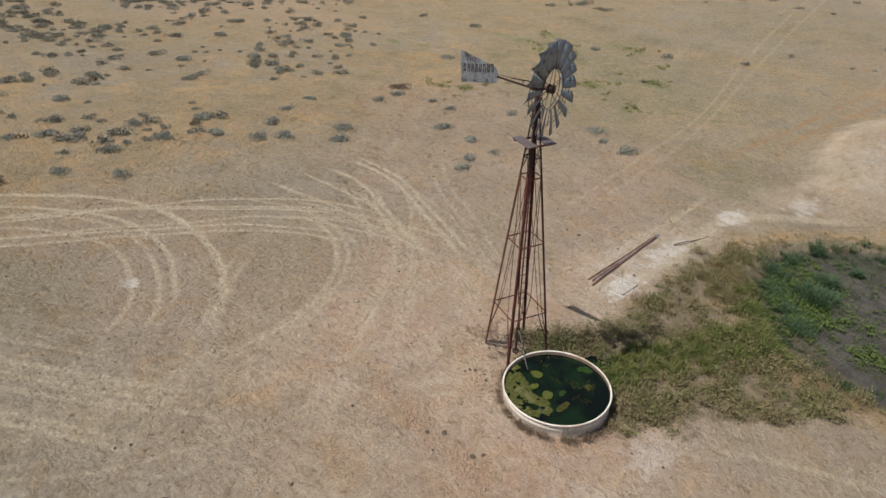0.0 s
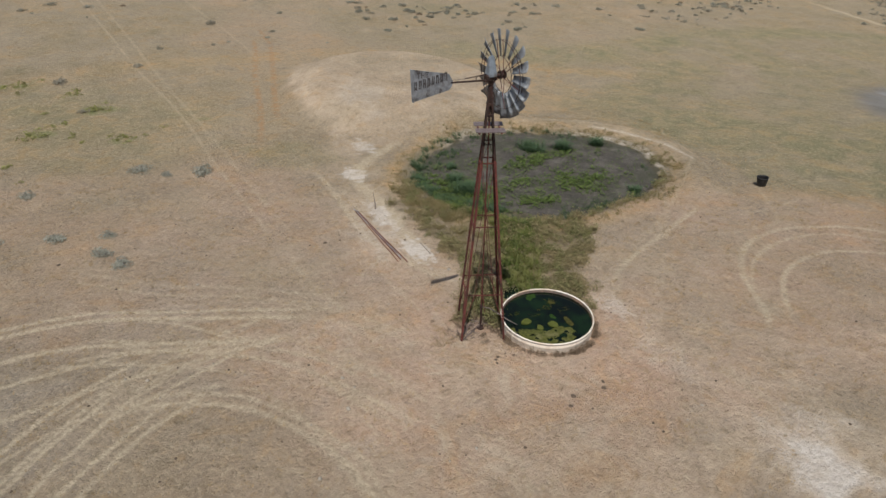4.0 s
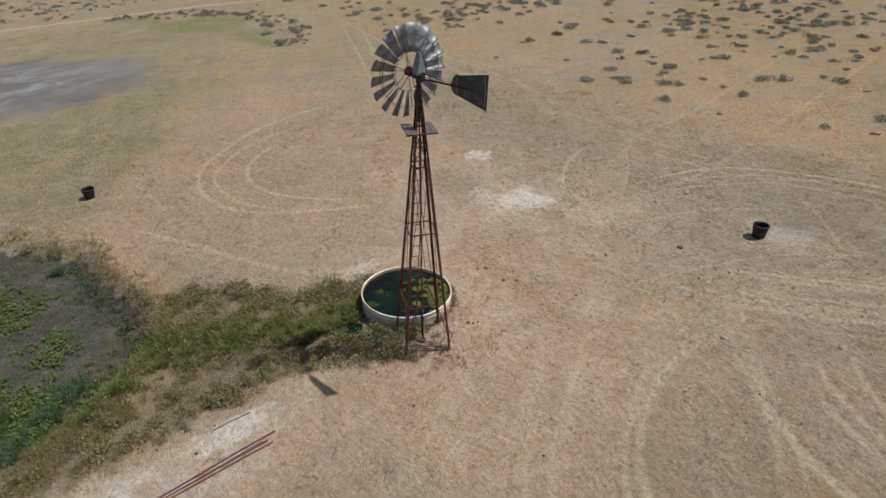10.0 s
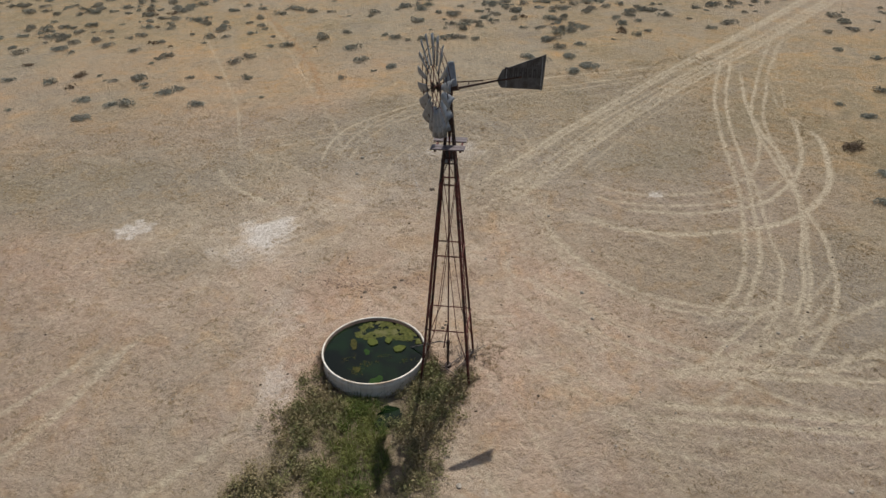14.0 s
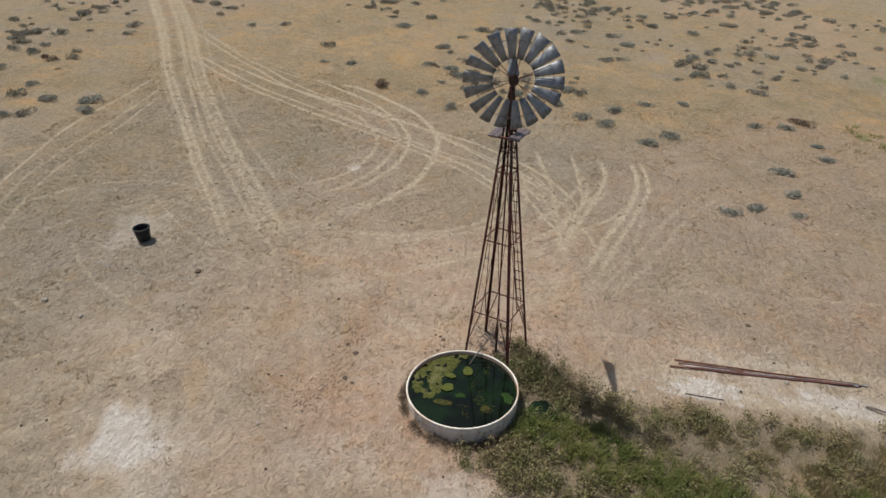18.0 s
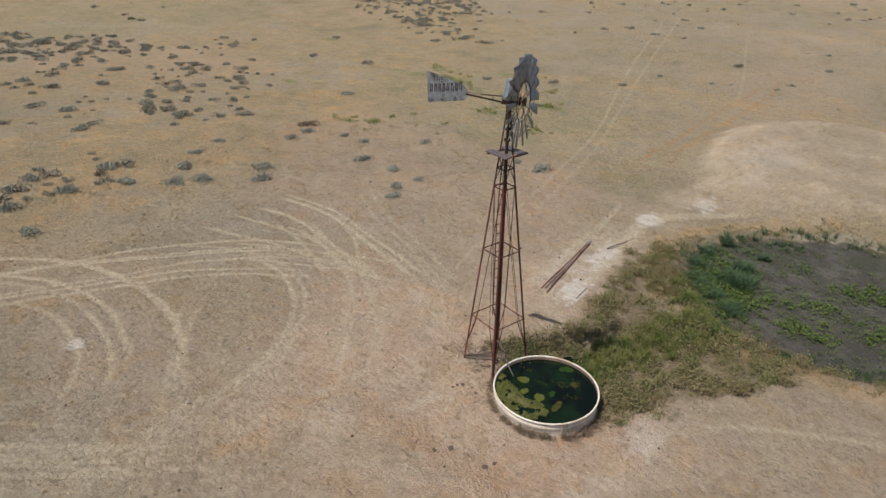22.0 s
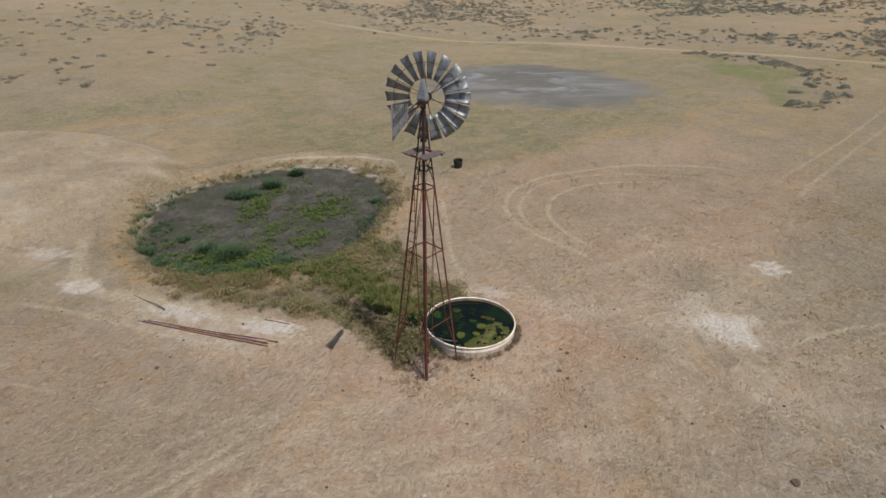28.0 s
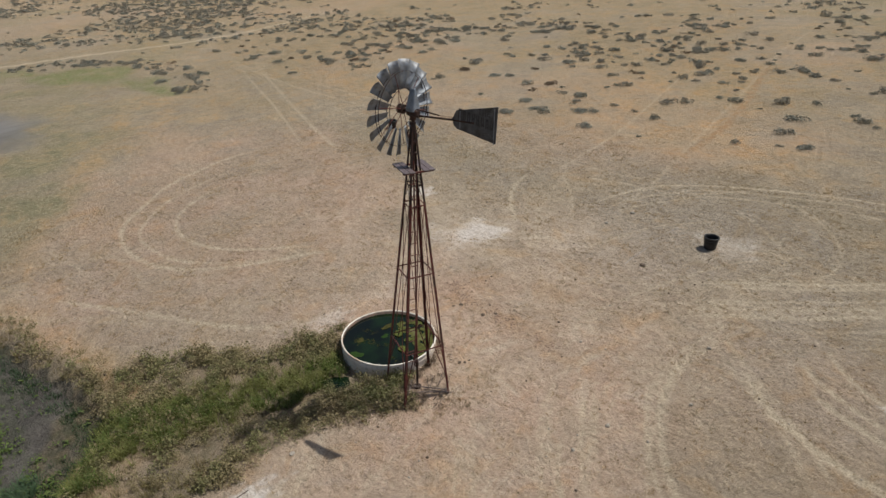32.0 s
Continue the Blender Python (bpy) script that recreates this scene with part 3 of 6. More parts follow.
wheel_track((-22.8, 19.8), (-21.5, 19.1), (-20.3, 18.5), (-18.8, 17.7), (-17.2, 17.4), strength=0.75)
wheel_track((-20.6, 17.6), (-18.6, 17.4), (-17.1, 16.6), (-15.6, 15.0), (-14.8, 13.4), strength=0.7)
wheel_track((-13.7, 11.8), (-14.3, 13.7), (-15.2, 15.3), (-16.2, 16.7), (-17.1, 17.6), (-18.6, 17.9), (-20.0, 18.4), width=0.42, strength=0.55)
wheel_track((-14.6, 11.1), (-15.3, 12.5), (-16.0, 14.0), (-16.5, 15.0), (-17.5, 16.1), width=0.40, strength=0.55)
wheel_track((-17.6, 17.6), (-19.3, 17.0), (-20.8, 16.6), (-22.0, 16.1), width=0.44, strength=0.8)
wheel_track((-17.6, 17.7), (-19.1, 17.8), (-20.9, 18.2), (-22.2, 19.2), width=0.40, strength=0.8)
wheel_track((-16.8, 15.9), (-15.9, 13.9), (-15.3, 12.7), (-14.9, 10.6), width=0.44, strength=0.5)
wheel_track((-21.6, 13.6), (-19.2, 12.1), (-17.6, 10.4), (-16.8, 8.6), width=0.40, strength=0.4)
wheel_track((-27.0, 12.4), (-25.6, 14.2), (-23.4, 15.4), (-20.8, 15.6), (-18.4, 15.2), strength=0.7)
wheel_track((-23.7, 18.7), (-21.9, 18.6), (-20.2, 18.1), (-17.8, 17.8), strength=0.8)
wheel_track((-16.8, 16.2), (-14.6, 15.4), (-12.8, 14.9), (-11.6, 14.9), width=0.6, strength=0.45)
wheel_track((-17.2, 17.6), (-14.8, 16.6), (-12.6, 16.2), width=0.6, strength=0.4)
wheel_track((-13.7, 15.0), (-14.2, 18.3), (-14.8, 20.8), (-15.0, 23.4), width=0.4, strength=0.45)
wheel_track((-11.4, 16.6), (-11.7, 18.7), (-11.8, 20.8), width=0.4, strength=0.4)
# the two-track that leaves to the south-west
RUT_SOUTH = ((-88, -40), (-60, -24), (-43.3, -13.9), (-33.7, -8.6), (-29.5, -6.1), (-24.6, -3.0), (-20.9, -0.7), (-18.3, 1.1), (-15.6, 2.8), (-12.6, 4.6))
RUT_NORTH = ((-89, -38), (-61, -22.2), (-44.2, -12.2), (-34.2, -6.8), (-29.1, -3.8), (-24.6, -1.0), (-20.7, 1.7), (-18.6, 3.2), (-15.8, 5.0), (-13.2, 7.4))
for line in (RUT_SOUTH, RUT_NORTH):
    wheel_track(*line, width=1.0, strength=0.50)
    wheel_track(*line, width=0.34, strength=0.78, lanes=2, spread=0.5)
    wheel_track(*line, width=0.30, strength=0.62, lanes=4, spread=1.9)
wheel_track((-24.6, -2.0), (-20.6, 0.4), (-16.8, 3.6), (-13.0, 5.6), (-10.0, 6.2), (-7.6, 6.8), width=0.4, strength=0.34, lanes=4, spread=2.6)
wheel_track((-22.0, -1.4), (-18.0, 1.8), (-15.0, 5.4), (-13.6, 9.0), (-13.0, 12.4), width=0.4, strength=0.36, lanes=4, spread=2.2)
wheel_track((-24.4, -3.6), (-20.0, -1.6), (-15.8, 0.6), (-11.8, 2.0), (-8.2, 2.6), width=0.4, strength=0.34, lanes=3, spread=1.8)
wheel_track((-23.0, 2.2), (-19.2, 4.4), (-17.4, 7.4), (-17.0, 10.4), width=0.4, strength=0.34, lanes=3, spread=1.4)
wheel_track((-19.0, -1.2), (-16.3, 1.7), (-14.4, 2.9), (-11.6, 3.2), (-9.6, 4.2), width=0.5, strength=0.34)
wheel_track((-20.1, 0.1), (-16.4, 3.0), (-13.0, 5.2), (-10.5, 5.6), (-8.1, 6.2), (-6.6, 8.6), width=0.6, strength=0.36)
wheel_track((-13.4, 6.4), (-10.6, 7.5), (-8.2, 9.0), (-6.4, 9.6), width=0.5, strength=0.3)
wheel_track((-8.3, 5.4), (-7.3, 3.7), (-5.2, 0.6), (-2.7, -1.1), width=0.6, strength=0.36)
wheel_track((-6.0, 6.2), (-4.0, 1.6), (-2.7, -1.1), (-2.2, -3.0), width=0.3, strength=0.5)
wheel_track((-17.4, -1.6), (-14.8, 1.1), (-12.9, 5.0), (-11.6, 9.0), strength=0.5, lanes=2, spread=0.6)
wheel_track((-33.6, -8.4), (-27.5, -8.8), (-22.9, -9.1), (-15.4, -7.9), (-10.5, -6.0), (-8.3, -3.6), (-6.9, 0.6), strength=0.8)
wheel_track((-30.0, -6.8), (-24.4, -6.6), (-18.5, -6.8), (-13.0, -5.6), (-10.2, -3.4), (-8.2, 0.2), strength=0.75)
wheel_track((-32.0, -7.4), (-25.4, -7.4), (-18.5, -7.7), (-12.4, -6.3), (-9.4, -3.8), (-8.0, -0.6), strength=0.65)
wheel_track((-13.5, -4.4), (-15.6, -2.6), (-17.0, -0.6), (-16.4, 2.4), strength=0.6)
wheel_track((-15.6, -6.6), (-17.8, -4.2), (-18.8, -1.4), (-18.0, 1.8), strength=0.55)
wheel_track((-12.0, 4.9), (-15.0, 3.2), (-17.4, -0.4), (-19.0, -3.4), strength=0.3, lanes=2, spread=1.1)
wheel_track((-9.5, 2.9), (-11.2, -0.4), (-13.5, -2.9), strength=0.5)
# arcs south of the tank
wheel_track((-5.4, 2.8), (-4.3, 1.6), (-2.8, -0.5), (-2.2, -3.0), width=0.36, strength=0.75)
wheel_track((-7.9, 1.5), (-5.9, -1.7), (-4.2, -3.6), (-3.8, -4.8), strength=0.6)
wheel_track((-3.8, -1.0), (-5.4, 1.7), (-7.4, 3.5), strength=0.5)
wheel_track((-5.0, -4.2), (-7.6, -4.4), (-10.9, -4.9), (-13.8, -7.4), strength=0.55)
wheel_track((-8.3, -1.5), (-8.8, -4.8), (-8.0, -12.8), (-6.9, -23.8), (-5.0, -40.1), (-4.9, -55), width=0.5, strength=0.5)
wheel_track((-4.1, -3.8), (-4.6, -1.6), (-5.2, 0.1), width=0.4, strength=0.5)
wheel_track((-7.5, 4.8), (-9.9, 5.9), (-11.3, 5.9), strength=0.4)
wheel_track((-7.9, 2.8), (-10.5, 3.1), (-11.9, 3.8), strength=0.4)
# wide turns on the western slope
wheel_track((-21.6, 11.4), (-20.0, 9.5), (-18.4, 8.0), (-16.4, 5.8), (-14.9, 3.0), width=0.30, strength=0.55, lanes=2, spread=0.6)
wheel_track((-18.6, 14.6), (-17.2, 12.1), (-16.4, 9.9), (-16.4, 7.6), (-17.2, 5.0), width=0.30, strength=0.55, lanes=2, spread=0.5)
wheel_track((-17.6, 15.6), (-15.5, 12.3), (-15.2, 10.4), (-15.8, 8.2), width=0.28, strength=0.4, lanes=2, spread=0.5)
wheel_track((-14.5, 14.4), (-13.9, 13.1), (-13.4, 11.7), width=0.34, strength=0.5)
wheel_track((-24.5, 22.6), (-22.4, 21.3), (-19.8, 20.9), (-16.6, 19.5), (-13.6, 17.1), (-11.9, 14.6), width=0.30, strength=0.55, lanes=3, spread=1.0)
wheel_track((-24.0, 25.5), (-20.6, 22.8), (-17.0, 20.8), (-13.4, 18.4), width=0.4, strength=0.55, lanes=2, spread=0.7)
wheel_track((-18.4, 0.4), (-16.2, 2.8), (-13.8, 4.3), (-11.1, 4.9), width=0.5, strength=0.32)
wheel_track((-19.5, 1.6), (-16.8, 4.7), (-15.6, 7.3), (-15.0, 10.0), width=0.5, strength=0.32)
# the eastern turn
wheel_track((-0.6, 9.4), (1.1, 11.2), (2.7, 13.7), (5.3, 15.7), (8.3, 16.1), (11.5, 15.2), (13.6, 13.0), (15.6, 10.0), (16.4, 5.0), (14.5, 0.5), width=0.46, strength=0.66)
wheel_track((0.6, 10.6), (2.4, 12.9), (5.0, 14.7), (7.8, 15.3), (10.5, 14.7), (12.8, 12.2), (14.0, 9.0), (14.4, 5.0), width=0.46, strength=0.66)
wheel_track((1.4, 10.0), (3.1, 11.9), (5.1, 13.2), (7.9, 13.6), (10.4, 12.6), (11.8, 10.6), (12.6, 7.6), width=0.46, strength=0.66)
wheel_track((13.0, 22.0), (9.6, 17.4), (7.6, 16.8), (4.0, 17.2), width=0.4, strength=0.4)
wheel_track((8.0, 25.0), (5.1, 20.8), (2.3, 18.4), (-2.1, 16.2), (-4.4, 13.2), width=0.6, strength=0.45)
wheel_track((-3.4, 15.8), (-0.6, 17.0), (4.4, 18.5), (9.7, 18.4), (13.9, 18.7), width=0.45, strength=0.5)
# two-tracks running north and south-east
wheel_track((-24.5, 102.0), (-21.9, 81.0), (-19.2, 61.4), (-16.9, 47.4), (-16.1, 36.3), (-15.5, 28.7), (-15.2, 21.5), width=0.5, strength=0.42)
wheel_track((-22.6, 102.0), (-20.2, 81.0), (-17.5, 57.9), (-15.7, 43.5), (-14.8, 32.2), (-14.0, 21.8), width=0.5, strength=0.42)
wheel_track((-12.4, 95.0), (-10.9, 82.0), (-9.2, 68.6), (-8.4, 59.1), width=0.6, strength=0.36)
wheel_track((116, -31), (78, -24), (48, -14), (31.4, -9.9), (15.2, -7.5), (8.0, -6.1), width=0.5, strength=0.45)
wheel_track((55, -18.5), (36, -12.6), (22, -10.2), (14, -9.3), (7.0, -7.8), (3.9, -6.4), width=0.45, strength=0.45)
wheel_track((44.3, -12.8), (26.7, -5.0), (13.1, 1.6), width=0.45, strength=0.6)
wheel_track((46.2, -15.9), (20.5, -3.7), (10.9, 0.4), width=0.45, strength=0.55)
wheel_track((2.9, -6.0), (-4.0, -5.6), (-8.5, -5.4), strength=0.5)
wheel_track((-8.8, -6.0), (-8.4, -9.7), strength=0.4)
wheel_track((-3.3, -3.4), (-3.2, -11.3), (-2.0, -20.0), (-0.2, -30.7), width=0.4, strength=0.5)
wheel_track((83.0, 78.0), (77.5, 48.0), (78.0, 30.0), (73.0, 11.0), (66.8, -5.0), (62.0, -22.0), (64.0, -60.0), width=1.5, strength=0.9)
wheel_track((9.8, 34.2), (10.6, 33.1), (11.5, 31.4), (12.0, 29.1), (11.55, 26.0), (11.2, 25.0), width=0.22, strength=0.6)
wheel_track((15.6, 32.4), (14.6, 31.2), (12.9, 29.6), width=0.3, strength=0.5)
wheel_track((12.8, 26.4), (9.3, 23.7), (5.0, 20.6), (-0.6, 17.2), width=0.4, strength=0.4)
# cattle paths by the tank, along the marsh and behind the pond bank
wheel_track((7.0, 20.2), (4.6, 19.25), (2.6, 18.35), (0.3, 17.4), (-1.6, 16.5), (-2.9, 15.7), width=0.6, strength=0.8)
wheel_track((-4.8, 12.0), (-3.4, 9.2), (-4.2, 6.0), (-8.0, 2.0), width=1.0, strength=0.4)
wheel_track((-9.8, 19.6), (-9.3, 22.8), (-9.0, 27.0), (-8.9, 31.6), (-6.4, 35.0), (-3.0, 37.5), width=1.3, strength=0.7)
wheel_track((3.0, 37.6), (8.0, 36.2), (11.8, 32.6), (12.9, 29.6), (12.4, 26.2), (10.2, 22.6), width=0.5, strength=0.4)
wheel_track((-10.8, 34.2), (-10.9, 29.3), (-11.1, 24.1), (-10.4, 20.8), (-9.4, 18.4), width=0.5, strength=0.6)
# a low trampled scarp south of the tank
SCARP = ((-12.4, 10.3), (-11.2, 10.1), (-9.4, 9.8), (-8.0, 9.7), (-7.2, 9.2), (-6.5, 8.8))
RUTS = (((-7.6, 67.0), (-7.9, 64.2), (-9.9, 54.8), (-11.4, 46.0), (-13.0, 39.2)), ((-6.1, 71.4), (-6.4, 64.3), (-9.4, 50.1), (-10.6, 44.0)), ((-5.7, -33.8), (-6.7, -28.5), (-7.7, -23.1), (-8.5, -17.2), (-8.6, -14.1), (-8.5, -9.8)))


def blob(x, y, cx, cy, rx, ry=None, seed=1):
    d = np.hypot((x - cx) / rx, (y - cy) / (ry or rx))
    return step(1.15, 0.45, d + 0.28 * ground_noise(x, y, min(rx, ry or rx) * 1.1, seed))


PAN = ((46, 36), (56, 33.4), (58, 25), (54, 17), (46, 11.4), (40, 9.8), (34.5, 12.4), (33, 17.5), (33.5, 23), (37, 29), (41, 34))


def marsh_mask(x, y):
    """The damp strip from the tank to the pond: 1 in its middle, 0 outside."""
    west = np.interp(y, (14.6, 15.4, 16.2, 17.4, 18.8, 22.1, 27.0, 28.5, 29.6), (-9.2, -10.4, -10.2, -9.0, -8.5, -8.2, -8.3, -7.2, -6.3))
    east = np.interp(y, (14.2, 16.5, 18.6, 20.2, 22.1, 23.6, 25.0, 28.5), (-5.3, -4.0, -1.8, -0.3, 0.3, -1.2, -3.4, -5.2))
    inside = np.minimum(np.minimum(x - west, east - x), np.minimum(y - 14.4, 29.6 - y))
    hole = step(1.5, 0.6, np.hypot((x + 5.7) / 1.15, (y - 22.9) / 0.9) + 0.3 * ground_noise(x, y, 1.4, 6))
    return step(-0.25, 0.35, inside + 0.35 * ground_noise(x, y, 1.3, 5)) * (np.hypot(x + 7.59, y - 13.82) > 1.75) * (1 - 0.6 * hole)


def lush_mask(x, y):
    """The bright wet grass along the overflow."""
    spine = np.array([(-7.0, 15.8), (-6.4, 17.3), (-4.9, 20.2), (-3.9, 22.3), (-3.9, 24.2), (-4.9, 26.4)])
    half = np.array([0.6, 0.85, 1.0, 1.35, 1.25, 0.9])
    best = np.full(np.shape(x), 9.0)
    for k in range(5):
        a, d = spine[k], spine[k + 1] - spine[k]
        s = np.clip(((x - a[0]) * d[0] + (y - a[1]) * d[1]) / (d @ d), 0, 1)
        best = np.minimum(best, np.hypot(x - a[0] - s * d[0], y - a[1] - s * d[1]) / (half[k] + s * (half[k + 1] - half[k])))
    return step(1.25, 0.6, best + 0.4 * ground_noise(x, y, 1.1, 8))


def build_ground():
    def axis(lo, hi, fine):
        mid = np.arange(lo, hi + 1e-6, fine)
        out, s = [0.0], fine
        while out[-1] < 2600:
            s = 0.32 if out[-1] < 18 else 0.85 if out[-1] < 105 else s * 1.12
            out.append(out[-1] + s)
        out = np.array(out[1:])
        return np.concatenate([lo - out[::-1], mid, hi + out])

    xs, ys = axis(-36, 17, 0.09), axis(-11, 37, 0.09)
    gx, gy = np.meshgrid(xs, ys)
    x, y = gx.ravel(), gy.ravel()
    track = np.zeros(len(x))
    for pts, width, strength in TRACKS:
        track = np.maximum(track, strength * line_mask(x, y, pts, width))
    z = height(x, y) - 0.03 * track
    fine = np.abs(x + 10) < 30
    z = z + np.where(fine, 0.020 * fractal(x, y, 0.9, 21, 3) * (1 - 0.6 * track), 0)
    me = bpy.data.meshes.new("ground")
    nx, ny = len(xs), len(ys)
    me.vertices.add(nx * ny)
    me.vertices.foreach_set("co", np.stack([x, y, z], 1).ravel())
    i = np.arange(nx * ny).reshape(ny, nx)
    quads = np.stack([i[:-1, :-1], i[:-1, 1:], i[1:, 1:], i[1:, :-1]], -1).reshape(-1, 4)
    me.loops.add(quads.size)
    me.loops.foreach_set("vertex_index", quads.ravel())
    me.polygons.add(len(quads))
    me.polygons.foreach_set("loop_start", np.arange(0, quads.size, 4))
    me.polygons.foreach_set("loop_total", np.full(len(quads), 4))
    me.polygons.foreach_set("use_smooth", np.ones(len(quads), bool))
    me.update()

    def attribute(name, values):
        me.attributes.new(name, "FLOAT", "POINT").data.foreach_set("value", np.clip(values, 0, 1).astype(np.float32))

    d = pond_edge(x, y)
    bearing = np.arctan2(y - POND[1], x - POND[0])
    salt = 1.25 * blob(x, y, -4.55, 4.5, 1.35, 1.2, 31) + 1.1 * blob(x, y, 1.4, 2.5, 0.85, 0.75, 32) + 0.45 * blob(x, y, -3.6, 5.8, 1.8, 1.0, 30)
    salt = salt + 1.3 * blob(x, y, -9.4, 21.6, 0.6, 1.5, 33) + 0.95 * blob(x, y, -9.5, 26.0, 0.6, 2.2, 34) + 0.95 * blob(x, y, -8.9, 32.2, 0.8, 1.3, 35)
    salt = salt + 0.7 * blob(x, y, -6.6, 36.8, 0.8, 1.6, 36) + 0.32 * blob(x, y, -10.6, 23.8, 1.1, 2.8, 37) + 0.85 * blob(x, y, -22.25, 6.9, 0.42, 0.34, 38)
    salt = salt + 0.5 * blob(x, y, -4.3, 14.0, 0.7, 1.2, 39) + 0.2 * blob(x, y, -4.8, 10.4, 0.9, 1.5, 40) + 0.25 * blob(x, y, -4.0, 44, 2.0, 4.0, 41)
    salt = salt + 0.95 * step(0.55, 0.15, np.abs(d - 0.15)) * (step(0.75, 0.95, np.cos(bearing - 0.1)) + 0.5 * step(0.8, 0.95, np.cos(bearing - 1.6))) + 0.4 * blob(x, y, -14.5, -0.4, 1.6, 1.4, 42)
    salt = salt + 0.4 * line_mask(x, y, ((9.8, 34.2), (10.6, 33.1), (11.5, 31.4), (12.0, 29.1), (11.55, 26.0), (11.2, 25.0)), 0.32)
    attribute("track", track)
    attribute("salt", salt / 1.5)
    attribute("mud", step(0.12, -0.12, d + 0.14 * ground_noise(x, y, 0.9, 51)))
    attribute("pan", 0.92 * zone(x, y, PAN, 1.6, 52, 1.2))
    attribute("crust", zone(x, y, ((44, 34), (56, 32), (56, 24), (50, 17), (44, 14), (39, 17), (37, 23), (39, 29)), 3.0, 45, 2.0))
    # wet ground that also carries the painted shade under the weeds
    damp_shade = marsh_mask(x, y)
    attribute("damp_shade", np.maximum(damp_shade * (0.75 + 0.25 * ground_noise(x, y, 0.9, 82)), 0.4 * step(1.2, 0.2, d) * (d > -0.3)))
    rut = np.zeros(len(x))
    for pts in RUTS:
        rut = np.maximum(rut, line_mask(x, y, pts, 0.6))
    rut = np.maximum(rut, 0.5 * line_mask(x, y, SCARP, 1.0))
    attribute("rut", rut)
    far = np.hypot(x + 10, y - 15)
    coarse, middle, small = fractal(x, y, 14, 59), fractal(x, y, 5, 60), fractal(x, y, 1.8, 61)
    red = 0.62 * zone(x, y, ((-12.5, 11), (-10, 8), (-6, 6.5), (-3.6, 9), (-4.2, 13.5), (-8, 16), (-12, 18)), 1.2, 53)
    red = np.maximum(red, 0.50 * zone(x, y, ((26, 4.6), (25, 9), (21, 13.6), (15.9, 16.8), (13.2, 18.6), (5.6, 20), (-1, 17.3), (-4, 14), (-7, 8), (-7, 5), (-2, 6.2), (4, 3.4), (8, 0), (16, -3), (24, -2)), 3.2, 54, 2.4))
    red = np.maximum(red, 0.42 * zone(x, y, ((-12, 15), (-16, 17.5), (-19, 21), (-19, 28), (-16, 36), (-12, 35), (-11, 28), (-11, 20)), 1.8, 55, 1.4))
    red = np.maximum(red, 0.34 * zone(x, y, ((-14, 15), (-20, 19), (-27, 21), (-34, 28), (-34, 40), (-22, 38), (-13, 36), (-11, 26)), 3.0, 56, 2.2))
    red = np.maximum(red, 0.22 * zone(x, y, ((-31, 9), (-25, 11.5), (-19, 10), (-14, 13), (-13.5, 9), (-18, 4.5), (-24, 5), (-30, 3)), 1.5, 57, 1.3))
    red = np.maximum(red, 0.28 * step(0.1, 0.8, fractal(x, y, 26, 63)) * step(34, 60, far))
    red = np.maximum(red, 0.6 * zone(x, y, ((-19, 17), (-14, 19), (-11.5, 16), (-11.5, 12), (-11.5, 8.5), (-14, 7), (-16, 9), (-17, 13)), 1.4, 50, 1.2))
    red = np.maximum(red, 0.12 * zone(x, y, ((-9, 36), (-9, 54), (-4, 60), (8, 57), (11, 46), (5, 38)), 2.0, 47, 1.0))
    red = np.maximum(red, 0.25 * zone(x, y, ((-9, -6), (4, -8), (14, -8), (24, -20), (0, -26), (-14, -16)), 4.0, 46, 2.5))
    # round pink tint at the tower, partly the lens's warm bright centre painted in
    red = np.maximum(red, 0.60 * np.exp(-((np.hypot(x + 11, y - 14) / 9) ** 2)))
    attribute("red", red * (0.88 + 0.34 * middle + 0.26 * small))
    ash = 0.85 * zone(x, y, ((-20, -3), (-15.5, 3), (-9, 5.5), (-5, 3.5), (-7, -1), (-10, -5.5), (-16, -6)), 2.0, 75, 1.6)
    ash = np.maximum(ash, 0.45 * zone(x, y, ((-6, -8), (2, -9.5), (9, -7), (7, -2), (2, 1), (-3, -1)), 2.0, 76, 1.5))
    ash = np.maximum(ash, 0.80 * zone(x, y, ((-23, 12.5), (-18, 15.4), (-14, 17), (-13.5, 22), (-17, 25), (-24, 24), (-27, 20), (-26.5, 15)), 1.8, 77, 1.4))
    ash = np.maximum(ash, 0.55 * zone(x, y, ((4, 9), (9, 12.5), (13, 10), (13, 4), (8, 2), (3, 5)), 2.0, 78, 1.5))
    ash = np.maximum(ash, 0.55 * zone(x, y, ((-4.5, 3), (-1, 5), (1, 9), (-2, 12), (2, 15), (8, 19), (2, 19.5), (-3.5, 15), (-4.5, 9)), 1.5, 79, 1.2))
    ash = np.maximum(ash, 0.65 * zone(x, y, ((-28, 8), (-22, 10), (-16.5, 9), (-14.5, 5), (-18, 1.5), (-24, 3)), 1.6, 86, 1.4))
    ash = np.maximum(ash, 0.45 * zone(x, y, ((-46, 64), (-20, 62), (10, 66), (40, 72), (20, 110), (-40, 110)), 6.0, 87, 4.0))
    ash = np.maximum(ash, 0.6 * zone(x, y, ((-13, 19), (-16, 20.5), (-19.5, 27), (-16, 31), (-12.5, 29), (-12, 22)), 2.0, 44, 1.6))
    attribute("ash", ash * (0.78 + 0.45 * middle + 0.3 * small))
    olive = 0.6 * step(1.1, 0.5, d + 0.3 * small) * step(0.0, 0.3, d)
